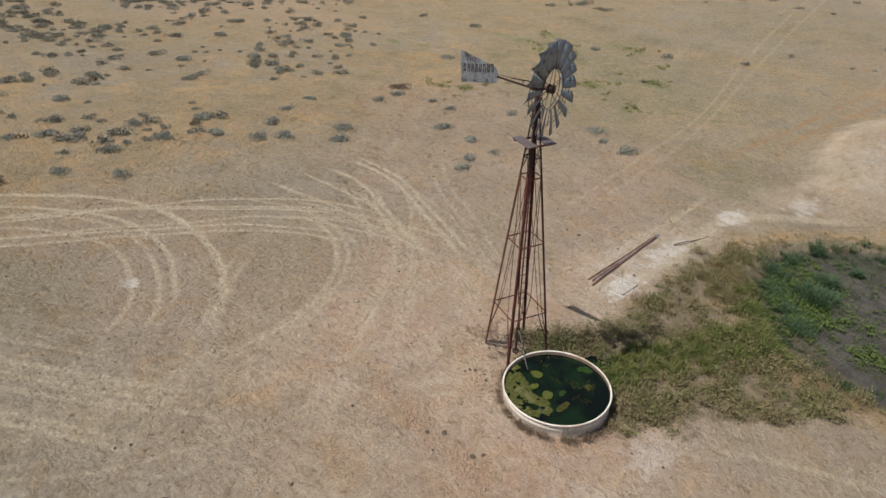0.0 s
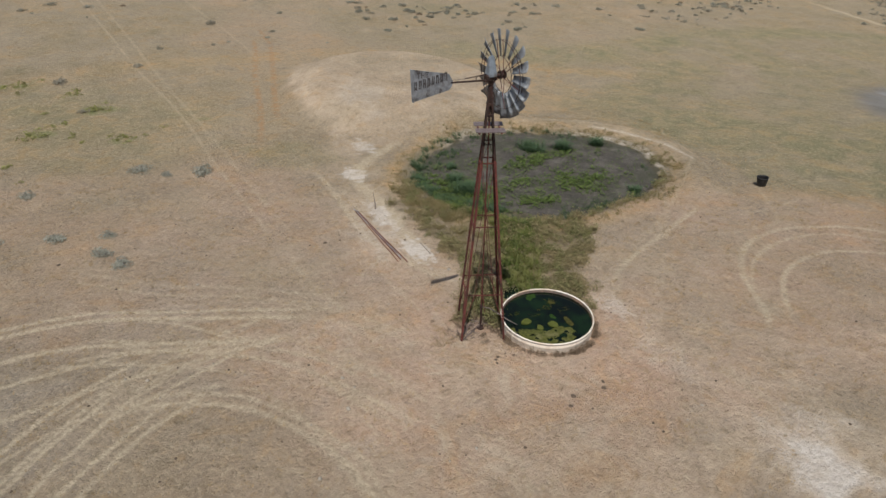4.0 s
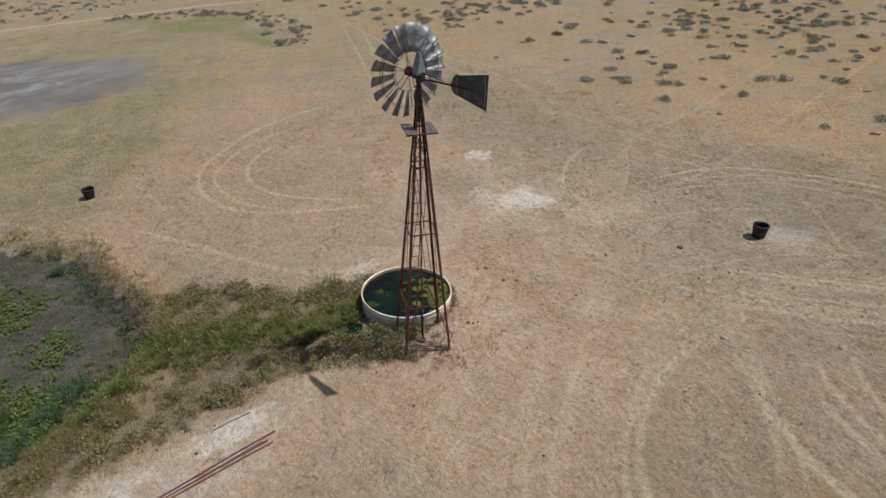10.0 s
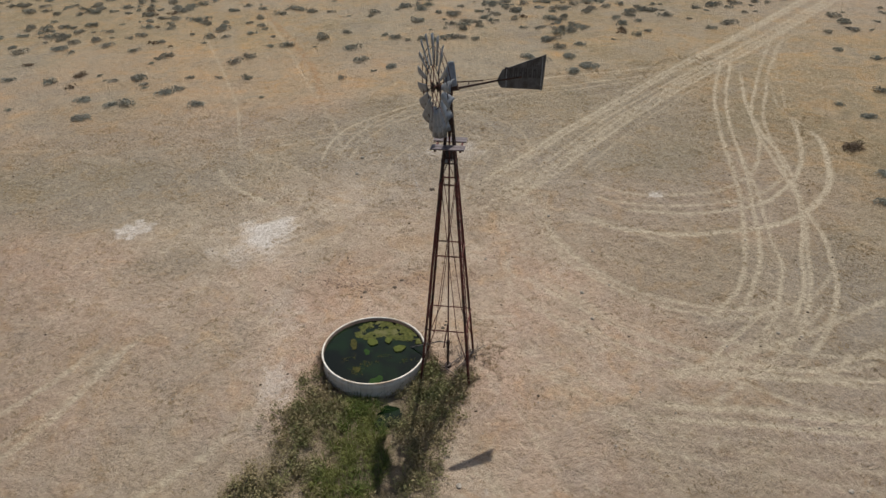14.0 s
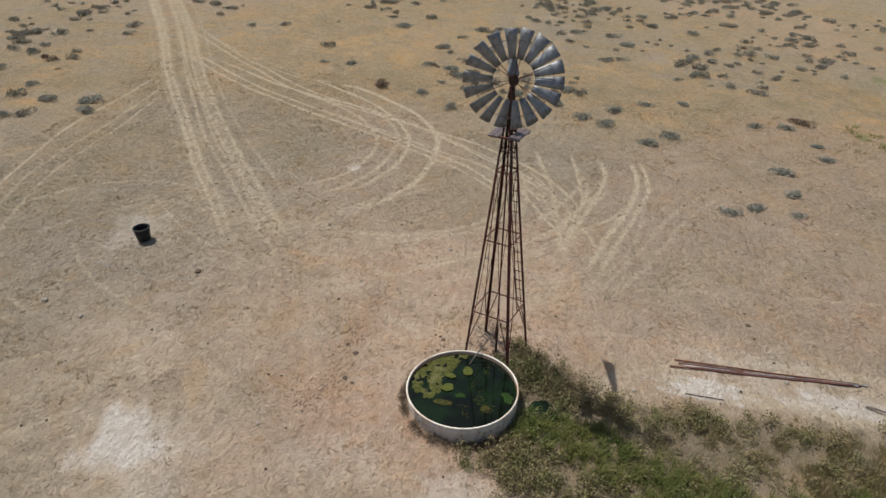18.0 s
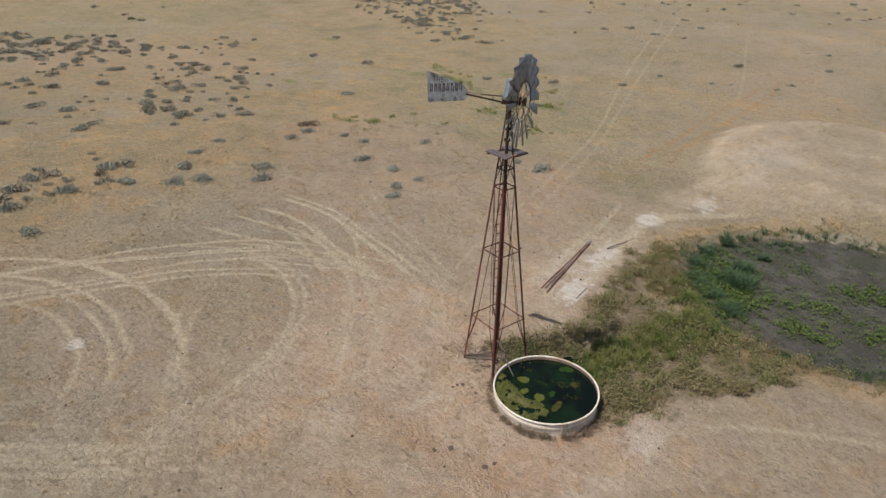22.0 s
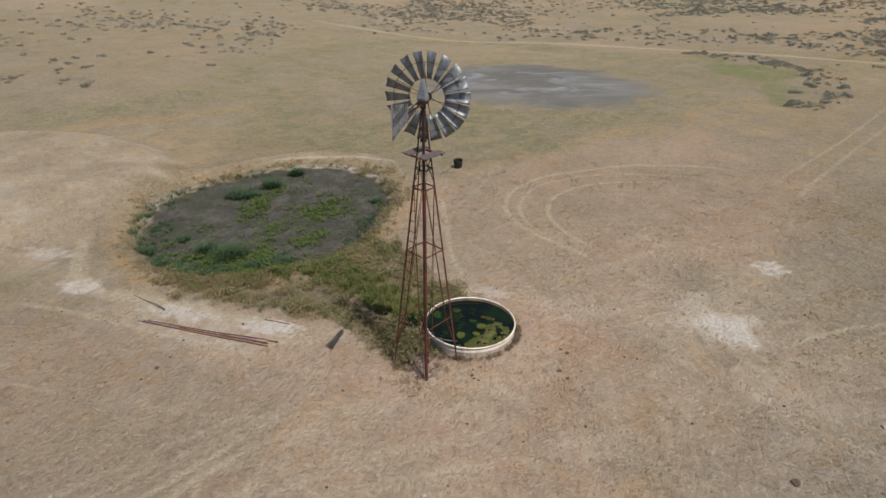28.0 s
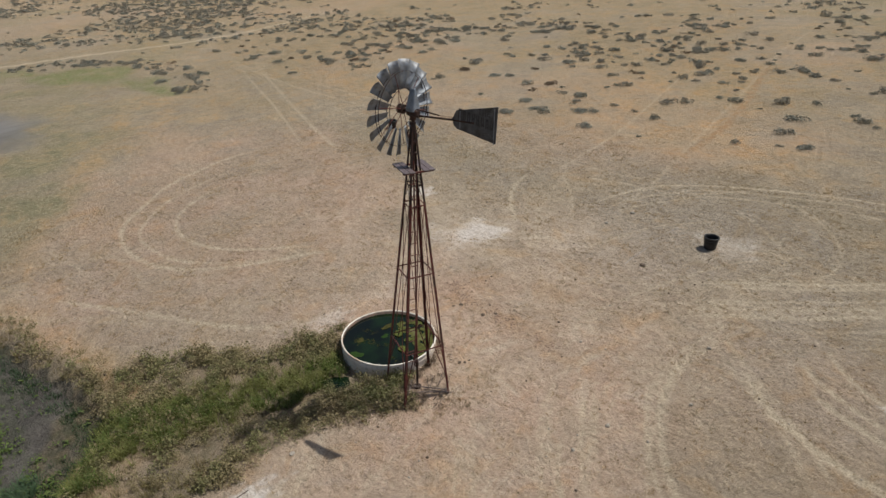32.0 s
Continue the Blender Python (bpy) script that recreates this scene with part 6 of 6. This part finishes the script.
NEAR_WEST = [(-38.0, 2.9), (-34.3, 5.9), (-39.7, 8.3), (-39.1, 10.0), (-35.2, 11.7), (-35.2, 14.8), (-34.4, 17.5), (-32.1, 19.0), (-31.5, 20.4), (-29.2, 22.5), (-24.5, 29.4), (-22.2, 28.8),
             (-20.3, 37.5), (-26.1, 35.5), (-36.3, 17.3), (-38.0, 14.3), (-50.1, 11.4), (-44.7, 12.9), (-44.0, 8.7), (-48.9, 4.9), (-33.7, 8.8), (-31.7, 10.8), (-33.6, 31.8), (-35.4, 23.4), (-36.5, 25.9)]
NEAR_NORTH = [(-30.5, 24.1), (-29.3, 32.9), (-33.6, 29.9), (-27.1, 29.4), (-22.4, 26.8), (-21.6, 25.5), (-34.8, 33.2), (-18.9, 36.1), (-17.2, 35.8), (-31.2, 33.0), (-38.4, 42.5), (-36.9, 18.1),
              (-37.5, 11.2), (-49.8, 12.7), (-34.1, 21.3), (-37.2, 13.2), (-44.8, 21.7), (-49.8, 23.9)]
NEAR_SOUTH = [(-0.7, -11.9), (1.4, -14.8), (6.1, -12.0), (6.5, -15.2), (7.6, -20.5), (12.4, -21.1), (13.8, -20.7), (12.0, -24.5), (17.6, -21.1), (10.5, -28.1), (31.3, -19.4), (25.7, -21.2),
              (26.7, -24.9), (27.4, -31.2), (39.1, -14.9), (17.1, -28.0), (14.4, -29.7), (30.0, -19.5), (2.7, -27.1), (4.7, -13.6)]
NEAR_SOUTHWEST = [(-23.8, -13.4), (-26.6, -12.4), (-25.7, -9.6), (-27.0, -10.0), (-29.5, -25.2), (-29.1, -20.4), (-28.5, -14.7), (-20.3, -31.9), (-18.0, -29.9), (-19.3, -28.2), (-13.8, -14.5), (18.9, -24.5)]
srng = random.Random(3)
used = set()
for spot, (x, y) in enumerate(NEAR_WEST + NEAR_NORTH + NEAR_SOUTH + NEAR_SOUTHWEST):
    k = 4 if y < -5 and x > -20 and srng.random() < 0.1 or srng.random() < 0.08 else srng.randrange(4)
    s = srng.uniform(0.75, 1.3)
    m = pose(x, y, gz(x, y), 0, 0, srng.uniform(0, 360)) @ Matrix.Diagonal((s, s * srng.uniform(0.75, 1.1), s * srng.uniform(0.7, 1.0), 1))
    if k not in used:
        KINDS[k].matrix_basis = m
        used.add(k)
        KINDS[k]["spot"] = spot
    else:
        ob = KINDS[k]
        keep = ob.matrix_basis.copy()
        ob.matrix_basis = Matrix()
        copy_thing(ob, m)
        ob.matrix_basis = keep


def sage_density(x, y):
    """How thickly shrubs stand, per square metre."""
    far = np.hypot(x + 10, y - 15)
    west = 0.75 * step(-36, -44, x + 0.10 * (y - 10)) * step(18, 0, y)
    stand = 1.9 * zone(x, y, ((-49.2, 13.2), (-49.6, 16.2), (-41.8, 13.6), (-35.2, 15.4), (-33.8, 14.3), (-33.3, 11.0), (-37.2, 8.9)), 1.5, 174, 1.5)
    stand = np.maximum(stand, 1.5 * zone(x, y, ((-88.9, 33.1), (-81, 36.7), (-73.7, 42.6), (-64.8, 41.2), (-65.1, 36.6), (-71, 30.6), (-77.4, 28.3)), 2.0, 175, 2.0))
    stand = np.maximum(stand, 1.1 * zone(x, y, ((-71.2, 43.3), (-60.5, 50.5), (-54.4, 44), (-51.7, 36.5), (-53.7, 32.1), (-61.9, 37.8)), 2.0, 176, 2.0))
    stand = np.maximum(stand, 1.7 * zone(x, y, ((-40.2, 18.6), (-38.4, 20.1), (-33.4, 17.8), (-35, 16.6)), 0.8, 177, 0.8))
    stand = np.maximum(stand, 0.75 * zone(x, y, ((-90, 18), (-77, 24), (-67, 26), (-60, 44), (-54, 46), (-40, 33), (-41, 26), (-47, 20), (-54, 14), (-80, 8)), 3.0, 178, 3.0))
    stand = np.maximum(stand, 1.6 * zone(x, y, ((-73, 87.9), (-50.7, 94.9), (-49, 77.3), (-41.1, 67), (-49.5, 69.3), (-63.1, 75.9)), 2.0, 179, 2.0))
    north = 0.07 * step(44, 55, y) * step(10, -30, x) + 0.06 * step(62, 70, y)
    south = step(-10, -24, y) * (0.45 + 0.55 * step(-10, 20, x) + 0.45 * step(-22, -34, x)) * step(60, 40, x)
    patchy = np.clip(0.45 + 1.3 * fractal(x, y, 18, 73), 0.03, 1.9)
    east = 1.3 * zone(x, y, ((58, -17), (70, -12), (80, -6), (93, 2), (104, 14), (128, 22), (170, 10), (170, -60), (90, -60), (50, -34)), 4.0, 171, 3.0)
    east = np.maximum(east, 1.6 * zone(x, y, ((93, 36), (102, 33), (135, 48), (170, 75), (130, 86), (98, 64)), 4.0, 172, 3.0))
    east = np.maximum(east, 0.42 * zone(x, y, ((8, 72), (28, 65), (54, 63), (70, 66), (100, 68), (140, 90), (110, 120), (50, 112), (10, 95)), 5.0, 173, 4.0))
    east = np.maximum(east, 0.30 * step(74, 82, x)) * patchy
    lining = 2.2 * line_mask(x, y, ((69, 9), (68, 3), (62, -2), (54, -6.4), (46, -7), (38.5, -3.4), (35.6, -0.8)), 4.4)
    clump = np.clip(0.5 + 1.3 * fractal(x, y, 9, 71), 0.06, 1.8)
    d = np.maximum.reduce([1.35 * stand * (0.4 + 0.6 * clump), west * clump, 1.2 * np.clip(south, 0, 1.2) * clump, 1.7 * east, lining, north * clump]) * 0.42
    thin = 1 - 0.6 * step(90, 240, far)
    road = line_mask(x, y, ((83.0, 78.0), (77.5, 48.0), (78.0, 30.0), (73.0, 11.0), (66.8, -5.0), (62.0, -22.0), (64.0, -60.0)), 5.0)
    for line in (RUT_SOUTH, RUT_NORTH, ((-46, -14), (-38, -6), (-32.5, 0.5), (-29, 7)), ((-38, -9), (-32, 0), (-28, 6))):
        road = np.maximum(road, line_mask(x, y, line, 4.0))
    return d * thin * (1 - road) * (1 - zone(x, y, PAN, 1.0, 52, 1.0))


cand = RNG.uniform(-1, 1, (420000, 2)) * 330 + (0, 15)
area = 660.0 * 660.0 / len(cand)
keep = RNG.uniform(size=len(cand)) < sage_density(cand[:, 0], cand[:, 1]) * area
cand = cand[keep]
far_sage = [leafy_bush(80 + k, 60, 0.46, 0.31, 0.11, 0.4) for k in range(6)]
dry = RNG.uniform(size=len(cand)) < 0.05
near = np.hypot(cand[:, 0] + 10, cand[:, 1] - 15) < 75
mid_sage = [leafy_bush(90 + k, 250, 0.47, 0.32, 0.062, 0.35) for k in range(5)]
scatter("sagebrush_near_field", mid_sage, *cand[~dry & near].T, SAGE, "field of low grey-green sagebrush on dry grass", "shrubs", 0.35, 1.2)
scatter("sagebrush_far_field", far_sage, *cand[~dry & ~near].T, SAGE, "far field of low grey-green sagebrush", "shrubs", 0.4, 1.25)
scatter("dry_shrub_field", far_sage, *cand[dry].T, SAGE_DRY, "scattered dry brown low shrubs on dry grass", "shrubs", 0.4, 1.0)


def pick_points(n, x0, x1, y0, y1, want):
    p = np.stack([RNG.uniform(x0, x1, n), RNG.uniform(y0, y1, n)], 1)
    return p[RNG.uniform(size=n) < want(p[:, 0], p[:, 1])]


def bare(x, y):
    """Where no stubble stands: wheel marks, salt, mud, tank."""
    t = np.zeros(len(x))
    for pts, width, strength in TRACKS:
        t = np.maximum(t, strength * line_mask(x, y, pts, width))
    for cx, cy, rx, ry in ((-4.3, 4.4, 1.3, 1.2), (1.4, 2.5, 0.8, 0.8), (-9.4, 22, 0.8, 1.7), (-9.4, 26.8, 0.9, 1.9), (-8.9, 32.2, 0.8, 1.3), (-22.25, 6.9, 0.4, 0.35)):
        t = np.maximum(t, 0.95 * step(1.1, 0.5, np.hypot((x - cx) / rx, (y - cy) / ry)))
    t = np.maximum(t, step(0.4, 0.0, pond_edge(x, y)))
    t = np.maximum(t, np.hypot(x - TX, y - TY) < TR + 0.06)
    return np.maximum(t, 0.9 * marsh_mask(x, y))


tufts = [grass_tuft(100 + k, 7, 0.055, 0.08, 0.018, 1.5) for k in range(8)]
worn = lambda x, y: (1 - bare(x, y)) * np.clip(0.55 + 0.55 * ground_noise(x, y, 2.6, 91) - 0.35 * np.exp(-(np.hypot(x + 9, y - 13) / 5.5) ** 2), 0.06, 1)
pts = pick_points(85000, -36, 16, -10, 40, worn)
scatter("dry_grass", tufts, *pts.T, STRAW, "short dry straw-coloured grass tufts over the range", "grass", 0.5, 1.4)

weeds = [leafy_bush(120 + k, 96, 0.23, 0.44, 0.034, 0.15) for k in range(7)]


def weed_growth(x, y):
    d = pond_edge(x, y)
    edge = 0.5 * step(1.4, 0.3, d) * (0.35 + 0.65 * step(2.0, -1.0, x)) * step(32, 27, y)
    patch = np.clip(0.55 + 0.8 * fractal(x, y, 1.6, 93, 2) + 0.9 * fractal(x, y, 0.7, 99, 2), 0.01, 1)
    sunny = (0.6 + 0.4 * step(-6.5, -4.5, x)) * (1 - 0.5 * step(-3.5, -1.2, x))
    return np.maximum(marsh_mask(x, y) * sunny, edge) * (1 - 0.75 * lush_mask(x, y)) * patch * (d > 0)


pts = pick_points(19000, -12, 11, 13, 31, lambda x, y: weed_growth(x, y) * dry_spot(x, y))
clumps = ((-5.3, 14.9, 0.3, 7), (-5.2, 14.1, 0.14, 5), (-5.9, 15.6, 0.3, 8), (-4.0, 15.9, 0.3, 7), (-9.1, 16.2, 0.3, 8), (-8.7, 15.7, 0.2, 6), (-9.8, 16.3, 0.3, 5), (-6.8, 15.75, 0.3, 8), (-8.4, 17.2, 0.4, 12))
extra = np.concatenate([RNG.normal(size=(n, 2)) * sd + (cx, cy) for cx, cy, sd, n in clumps])
extra = extra[(np.hypot(extra[:, 0] - TX, extra[:, 1] - TY) > TR + 0.12) & dry_spot(extra[:, 0], extra[:, 1])]
pts = np.concatenate([pts, extra])
scatter("marsh_weeds", weeds, *pts.T, WEED, "olive and brown leafy weeds along the tank's overflow", "weeds", 0.40, 1.4)
lush = [arching_grass(140 + k, 16, 0.36, 0.12, 0.016) for k in range(6)]
pts = pick_points(12500, -9, 0, 14.5, 28, lambda x, y: lush_mask(x, y) * np.clip(0.55 + 0.8 * ground_noise(x, y, 0.8, 96), 0.03, 1) * (np.hypot(x - TX, y - TY) > TR + 0.12) * dry_spot(x, y) * (pond_edge(x, y) > -0.3))
scatter("lush_grass", lush, *pts.T, LUSH, "lush bright green grass in the wet overflow strip", "grass", 0.6, 1.25)
rush = [arching_grass(160 + k, 22, 0.42, 0.2, 0.016) for k in range(5)]
spots = np.array([(-5.6, 28.8, 0.5), (-4.9, 27.4, 0.55), (-4.0, 26.2, 0.5), (-5.3, 30.6, 0.4), (-3.3, 25.2, 0.4), (3.9, 32.6, 0.4), (6.0, 31.5, 0.3), (8.6, 31.3, 0.2), (5.7, 24.0, 0.28), (-2.6, 31.6, 0.2), (-4.6, 32.4, 0.25)])
pts = np.concatenate([RNG.normal(size=(int(110 * r), 2)) * r * 0.7 + (cx, cy) for cx, cy, r in spots] + [(lambda a: np.stack([POND[0] + 7.3 * np.cos(a), POND[1] + 7.3 * np.sin(a)], 1) + RNG.normal(size=(110, 2)) * 0.2)(RNG.uniform(0.6, 3.1, 110))])
scatter("rushes", rush, *pts.T, REED, "dark green rushes in the dried pond", "rushes", 0.35, 0.95)
a = RNG.uniform(0, 6.28, 1500)
ring = np.stack([POND[0] + 8.6 * np.cos(a), POND[1] + 8.6 * np.sin(a)], 1)
off = pond_edge(ring[:, 0], ring[:, 1]) + 0.35 + np.abs(RNG.normal(size=1500)) * 0.45
ring = ring - np.stack([np.cos(a), np.sin(a)], 1) * off[:, None]
ring = ring[RNG.uniform(size=1500) < 0.22 + 0.5 * ground_noise(ring[:, 0], ring[:, 1], 2.6, 98) + 0.50 * np.cos(a - 3.5)]
scatter("pond_fringe", [grass_tuft(210 + k, 16, 0.24, 0.14, 0.02, 0.7) for k in range(4)], *ring.T, REED, "short dark green fringe round the edge of the pond mud", "rushes", 0.5, 1.2)
tall_rush = [arching_grass(170 + k, 30, 0.62, 0.34, 0.018) for k in range(4)]
pts = np.concatenate([RNG.normal(size=(int(46 * r / 0.4), 2)) * r * 0.7 + (cx, cy) for cx, cy, r in ((3.9, 32.6, 0.55), (6.0, 31.6, 0.30), (8.6, 31.4, 0.24), (-3.4, 28.0, 0.5), (-3.4, 29.6, 0.22))])
scatter("tall_rushes", tall_rush, *pts.T, REED, "clumps of taller dark green rushes on the pond mud", "rushes", 0.4, 1.1)
broad = [rosette(180 + k, 13, 0.22, 0.06) for k in range(6)]
spots = [(2.3, 30.9), (3.1, 30.4), (3.9, 31.0), (5.6, 30.7), (3.1, 26.8), (2.9, 26.0), (3.5, 25.3), (3.6, 26.4), (0.1, 25.2), (-0.6, 25.4), (0.1, 27.6), (5.0, 26.3), (-3.2, 27.3), (-3.3, 26.2), (-2.6, 26.6), (1.9, 30.2), (3.3, 27.5)]
pts = np.concatenate([RNG.normal(size=(34, 2)) * (0.55, 0.36) + s for s in spots] + [RNG.normal(size=(190, 2)) * (4.6, 4.0) + POND, RNG.normal(size=(420, 2)) * (0.9, 2.0) + (-4.2, 27.6)])
pts = pts[pond_edge(pts[:, 0], pts[:, 1]) < -0.3]
scatter("pond_leaves", broad, *pts.T, BROAD, "low broad-leaved green plants on the dark pond mud", "plants", 0.35, 1.4)
speck = [rosette(190 + k, 5, 0.10, 0.045) for k in range(4)]
pts = RNG.normal(size=(3400, 2)) * (4.4, 3.8) + (0.4, 28.6)
pts = pts[(pond_edge(pts[:, 0], pts[:, 1]) < -0.2) & (RNG.uniform(size=len(pts)) < 0.45 + 0.5 * ground_noise(pts[:, 0], pts[:, 1], 2.2, 97))]
scatter("pond_seedlings", speck, *pts.T, BROAD, "small green seedlings over the dark pond mud", "plants", 0.5, 1.3)
tufts_at = ((-33, 52.1, 1.5, 34), (-27.6, 56.7, 0.9, 14), (-22.4, 50.1, 0.6, 9), (-25.6, 46.2, 0.6, 8), (-20.8, 43.5, 0.5, 7), (-33.6, 36.4, 0.5, 7), (-32.1, 37.5, 0.4, 6), (-36.5, 55, 0.7, 8), (-29.8, 50.5, 0.5, 5), (-24, 54, 0.5, 6), (-28, 41, 3.5, 10), (-22, 47, 3.0, 9))
pts = np.concatenate([RNG.normal(size=(n, 2)) * sd + (cx, cy) for cx, cy, sd, n in tufts_at])
scatter("green_range_weeds", [leafy_bush(230 + k, 46, 0.26, 0.22, 0.05, 0.2) for k in range(4)], *pts.T, RANGE_WEED, "scattered low yellow-green weeds on the dry range", "weeds", 0.5, 1.4)
bank = [grass_tuft(200 + k, 14, 0.16, 0.13, 0.018, 1.2) for k in range(5)]
pts = pick_points(60000, -9, 14, 18, 40, lambda x, y: 0.30 * step(1.7, 0.5, pond_edge(x, y)) * (pond_edge(x, y) > -0.1) * np.clip(0.5 + 0.6 * ground_noise(x, y, 1.5, 95), 0, 1))
scatter("bank_grass", bank, *pts.T, RING, "ochre dry grass round the pond bank", "grass", 0.6, 1.3)
verge = lambda x, y: 0.75 * zone(x, y, ((-8.0, 30.0), (-7.9, 26.0), (-7.9, 22.0), (-7.6, 20.6), (-6.6, 21.4), (-5.6, 23.6), (-5.6, 26.4), (-6.6, 28.6)), 0.3, 181, 0.4) * np.clip(0.5 + 0.9 * fractal(x, y, 0.8, 182, 2), 0.05, 1)
pts = pick_points(3800, -8.5, -5, 20, 30.5, verge)
scatter("verge_grass", [grass_tuft(240 + k, 16, 0.24, 0.13, 0.016, 1.0) for k in range(5)], *pts.T, RING, "straw and olive grass between the salt strip and the pond", "grass", 0.5, 1.3)
pts = pick_points(520, -8.5, -5, 20, 30.5, verge)
scatter("verge_weeds", weeds, *pts.T, WEED, "pale olive weeds between the salt strip and the pond", "weeds", 0.35, 1.0)
pts = np.concatenate([RNG.normal(size=(110, 2)) * (0.35, 0.9) + (-11.5, 14.2), RNG.normal(size=(80, 2)) * (0.7, 0.3) + (-10.4, 16.4), RNG.normal(size=(60, 2)) * (0.8, 0.35) + (-10.2, 13.2)])
pts = pts[np.hypot(pts[:, 0] - TX, pts[:, 1] - TY) > TR + 0.1]
scatter("tower_grass", bank, *pts.T, STRAW, "thin pale olive grass round the windmill's feet", "grass", 0.3, 0.75)
pts = np.concatenate([RNG.normal(size=(26, 2)) * (0.45, 0.3) + (-10.3, 15.4), RNG.normal(size=(18, 2)) * 0.4 + (-9.6, 14.4), np.stack([TX + 1.84 * np.cos(a := RNG.uniform(2.9, 6.9, 120)), TY + 1.84 * np.sin(a)], 1)])
pts = pts[np.hypot(pts[:, 0] - TX, pts[:, 1] - TY) > TR + 0.1]
scatter("tank_weeds", weeds, *pts.T, SAGE_DRY, "dry weeds growing against the tank and tower feet", "weeds", 0.3, 0.75)

# ---- dead brush caught at the tower's foot ----
bm = bmesh.new()
brng = random.Random(5)
for k in range(16):
    x, y = -10.62 + brng.gauss(0, 0.18), 14.55 + brng.gauss(0, 0.16)
    a = brng.uniform(0, 6.28)
    p = Vector((x, y, gz(x, y) - 0.02))
    q = p + Vector((0.35 * math.cos(a), 0.35 * math.sin(a), brng.uniform(0.15, 0.5)))
    rod(bm, p, q, 0.012, 5, 0.008)
    for _ in range(3):
        rod(bm, q, q + Vector((brng.gauss(0, 0.14), brng.gauss(0, 0.14), brng.uniform(0.0, 0.2))), 0.007, 4, 0.003)
mesh_thing("dead_brush", bm, DEADWOOD, "dry dead brush caught at the foot of the windmill tower", "brush")
bm = bmesh.new()
for a, b in (((-10.95, 14.35), (-10.05, 15.15)), ((-10.85, 14.30), (-9.75, 14.95)), ((-10.2, 15.6), (-9.6, 14.7))):
    rod(bm, (*a, gz(*a) + 0.06), (*b, gz(*b) + 0.12), 0.028, 6, 0.018)
mesh_thing("fallen_branches", bm, DEADWOOD, "dark fallen branches lying between the tower legs", "branches")


# ---- stones and dung ----
def lump(x, y, r, flat, mat, name, label, category, group, seed):
    bm = bmesh.new()
    bmesh.ops.create_icosphere(bm, subdivisions=2, radius=r)
    for v in bm.verts:
        f = 1 + 0.35 * noise.noise(v.co * (1.6 / r) + Vector((seed, 0, 0)))
        v.co = Vector((v.co.x * f, v.co.y * f * 0.8, v.co.z * f * flat))
    return mesh_thing(name, bm, mat, label, category, group, "", pose(x, y, gz(x, y) + r * flat * 0.45, 0, 0, 37 * seed))


for k, (x, y, r) in enumerate([(-12.32, 3.16, 0.17), (-7.88, 10.03, 0.11), (-7.7, 10.3, 0.08), (-10.22, 12.92, 0.10), (-10.36, 12.80, 0.08), (-9.65, 12.78, 0.07), (-9.87, 12.99, 0.06), (-10.42, 12.62, 0.07), (-9.05, 10.1, 0.12), (-9.41, 9.75, 0.10), (-24.2, 26.6, 0.10), (-13.1, 24.0, 0.12)]):
    lump(x, y, r * 0.85, 0.32, DUNG, "dung_pat", "dry dark brown cattle dung on the ground", "dung", "dung pats near the tank", k)
for k, (x, y, r) in enumerate([(-16.75, 7.1, 0.08), (-9.64, -1.24, 0.13), (-15.8, 12.56, 0.09), (-15.5, 14.05, 0.07), (-21.3, 16.6, 0.07), (-19.0, 22.4, 0.08), (-17.4, 10.2, 0.07), (-8.95, 19.27, 0.10), (-10.27, 24.5, 0.08), (-8.42, 22.86, 0.06), (-9.1, 0.4, 0.10), (-13.0, 9.4, 0.06), (-5.6, 8.0, 0.06)]):
    lump(x, y, r, 0.6, STONE, "stone", "small pale stone on dry ground", "stone", "pale stones on the range", 20 + k)
rock_t = []
for k in range(4):
    bm = bmesh.new()
    bmesh.ops.create_icosphere(bm, subdivisions=1, radius=0.045)
    for v in bm.verts:
        v.co *= 1 + 0.4 * noise.noise(v.co * 30 + Vector((k, 0, 0)))
        v.co.z *= 0.6
    rock_t.append((np.array([tuple(v.co) for v in bm.verts]), [tuple(v.index for v in f.verts) for f in bm.faces]))
    bm.free()
pts = pick_points(700, -30, 10, -6, 34, lambda x, y: (pond_edge(x, y) > 1) * (np.hypot(x - TX, y - TY) > 2) * 0.6)
scatter("pebbles", rock_t, *pts.T, STONE, "loose pale pebbles strewn over the dry ground", "pebbles", 0.35, 1.1)
pts = pick_points(500, -30, 10, -6, 34, lambda x, y: (pond_edge(x, y) > 1) * (np.hypot(x - TX, y - TY) > 2) * 0.6)
scatter("dark_clods", rock_t, *pts.T, DUNG, "small dark clods strewn over the dry ground", "clods", 0.4, 1.3)
line = spline(SCARP, 40)
pts = np.concatenate([line + RNG.normal(size=line.shape) * 0.13, line[::2] + RNG.normal(size=line[::2].shape) * 0.3, RNG.normal(size=(50, 2)) * (0.6, 0.25) + (-9.7, 12.8)])
scatter("trampled_clods", rock_t, *pts.T, DIRT, "brown trampled dirt clods along a low scarp near the tank", "clods", 0.4, 1.3)
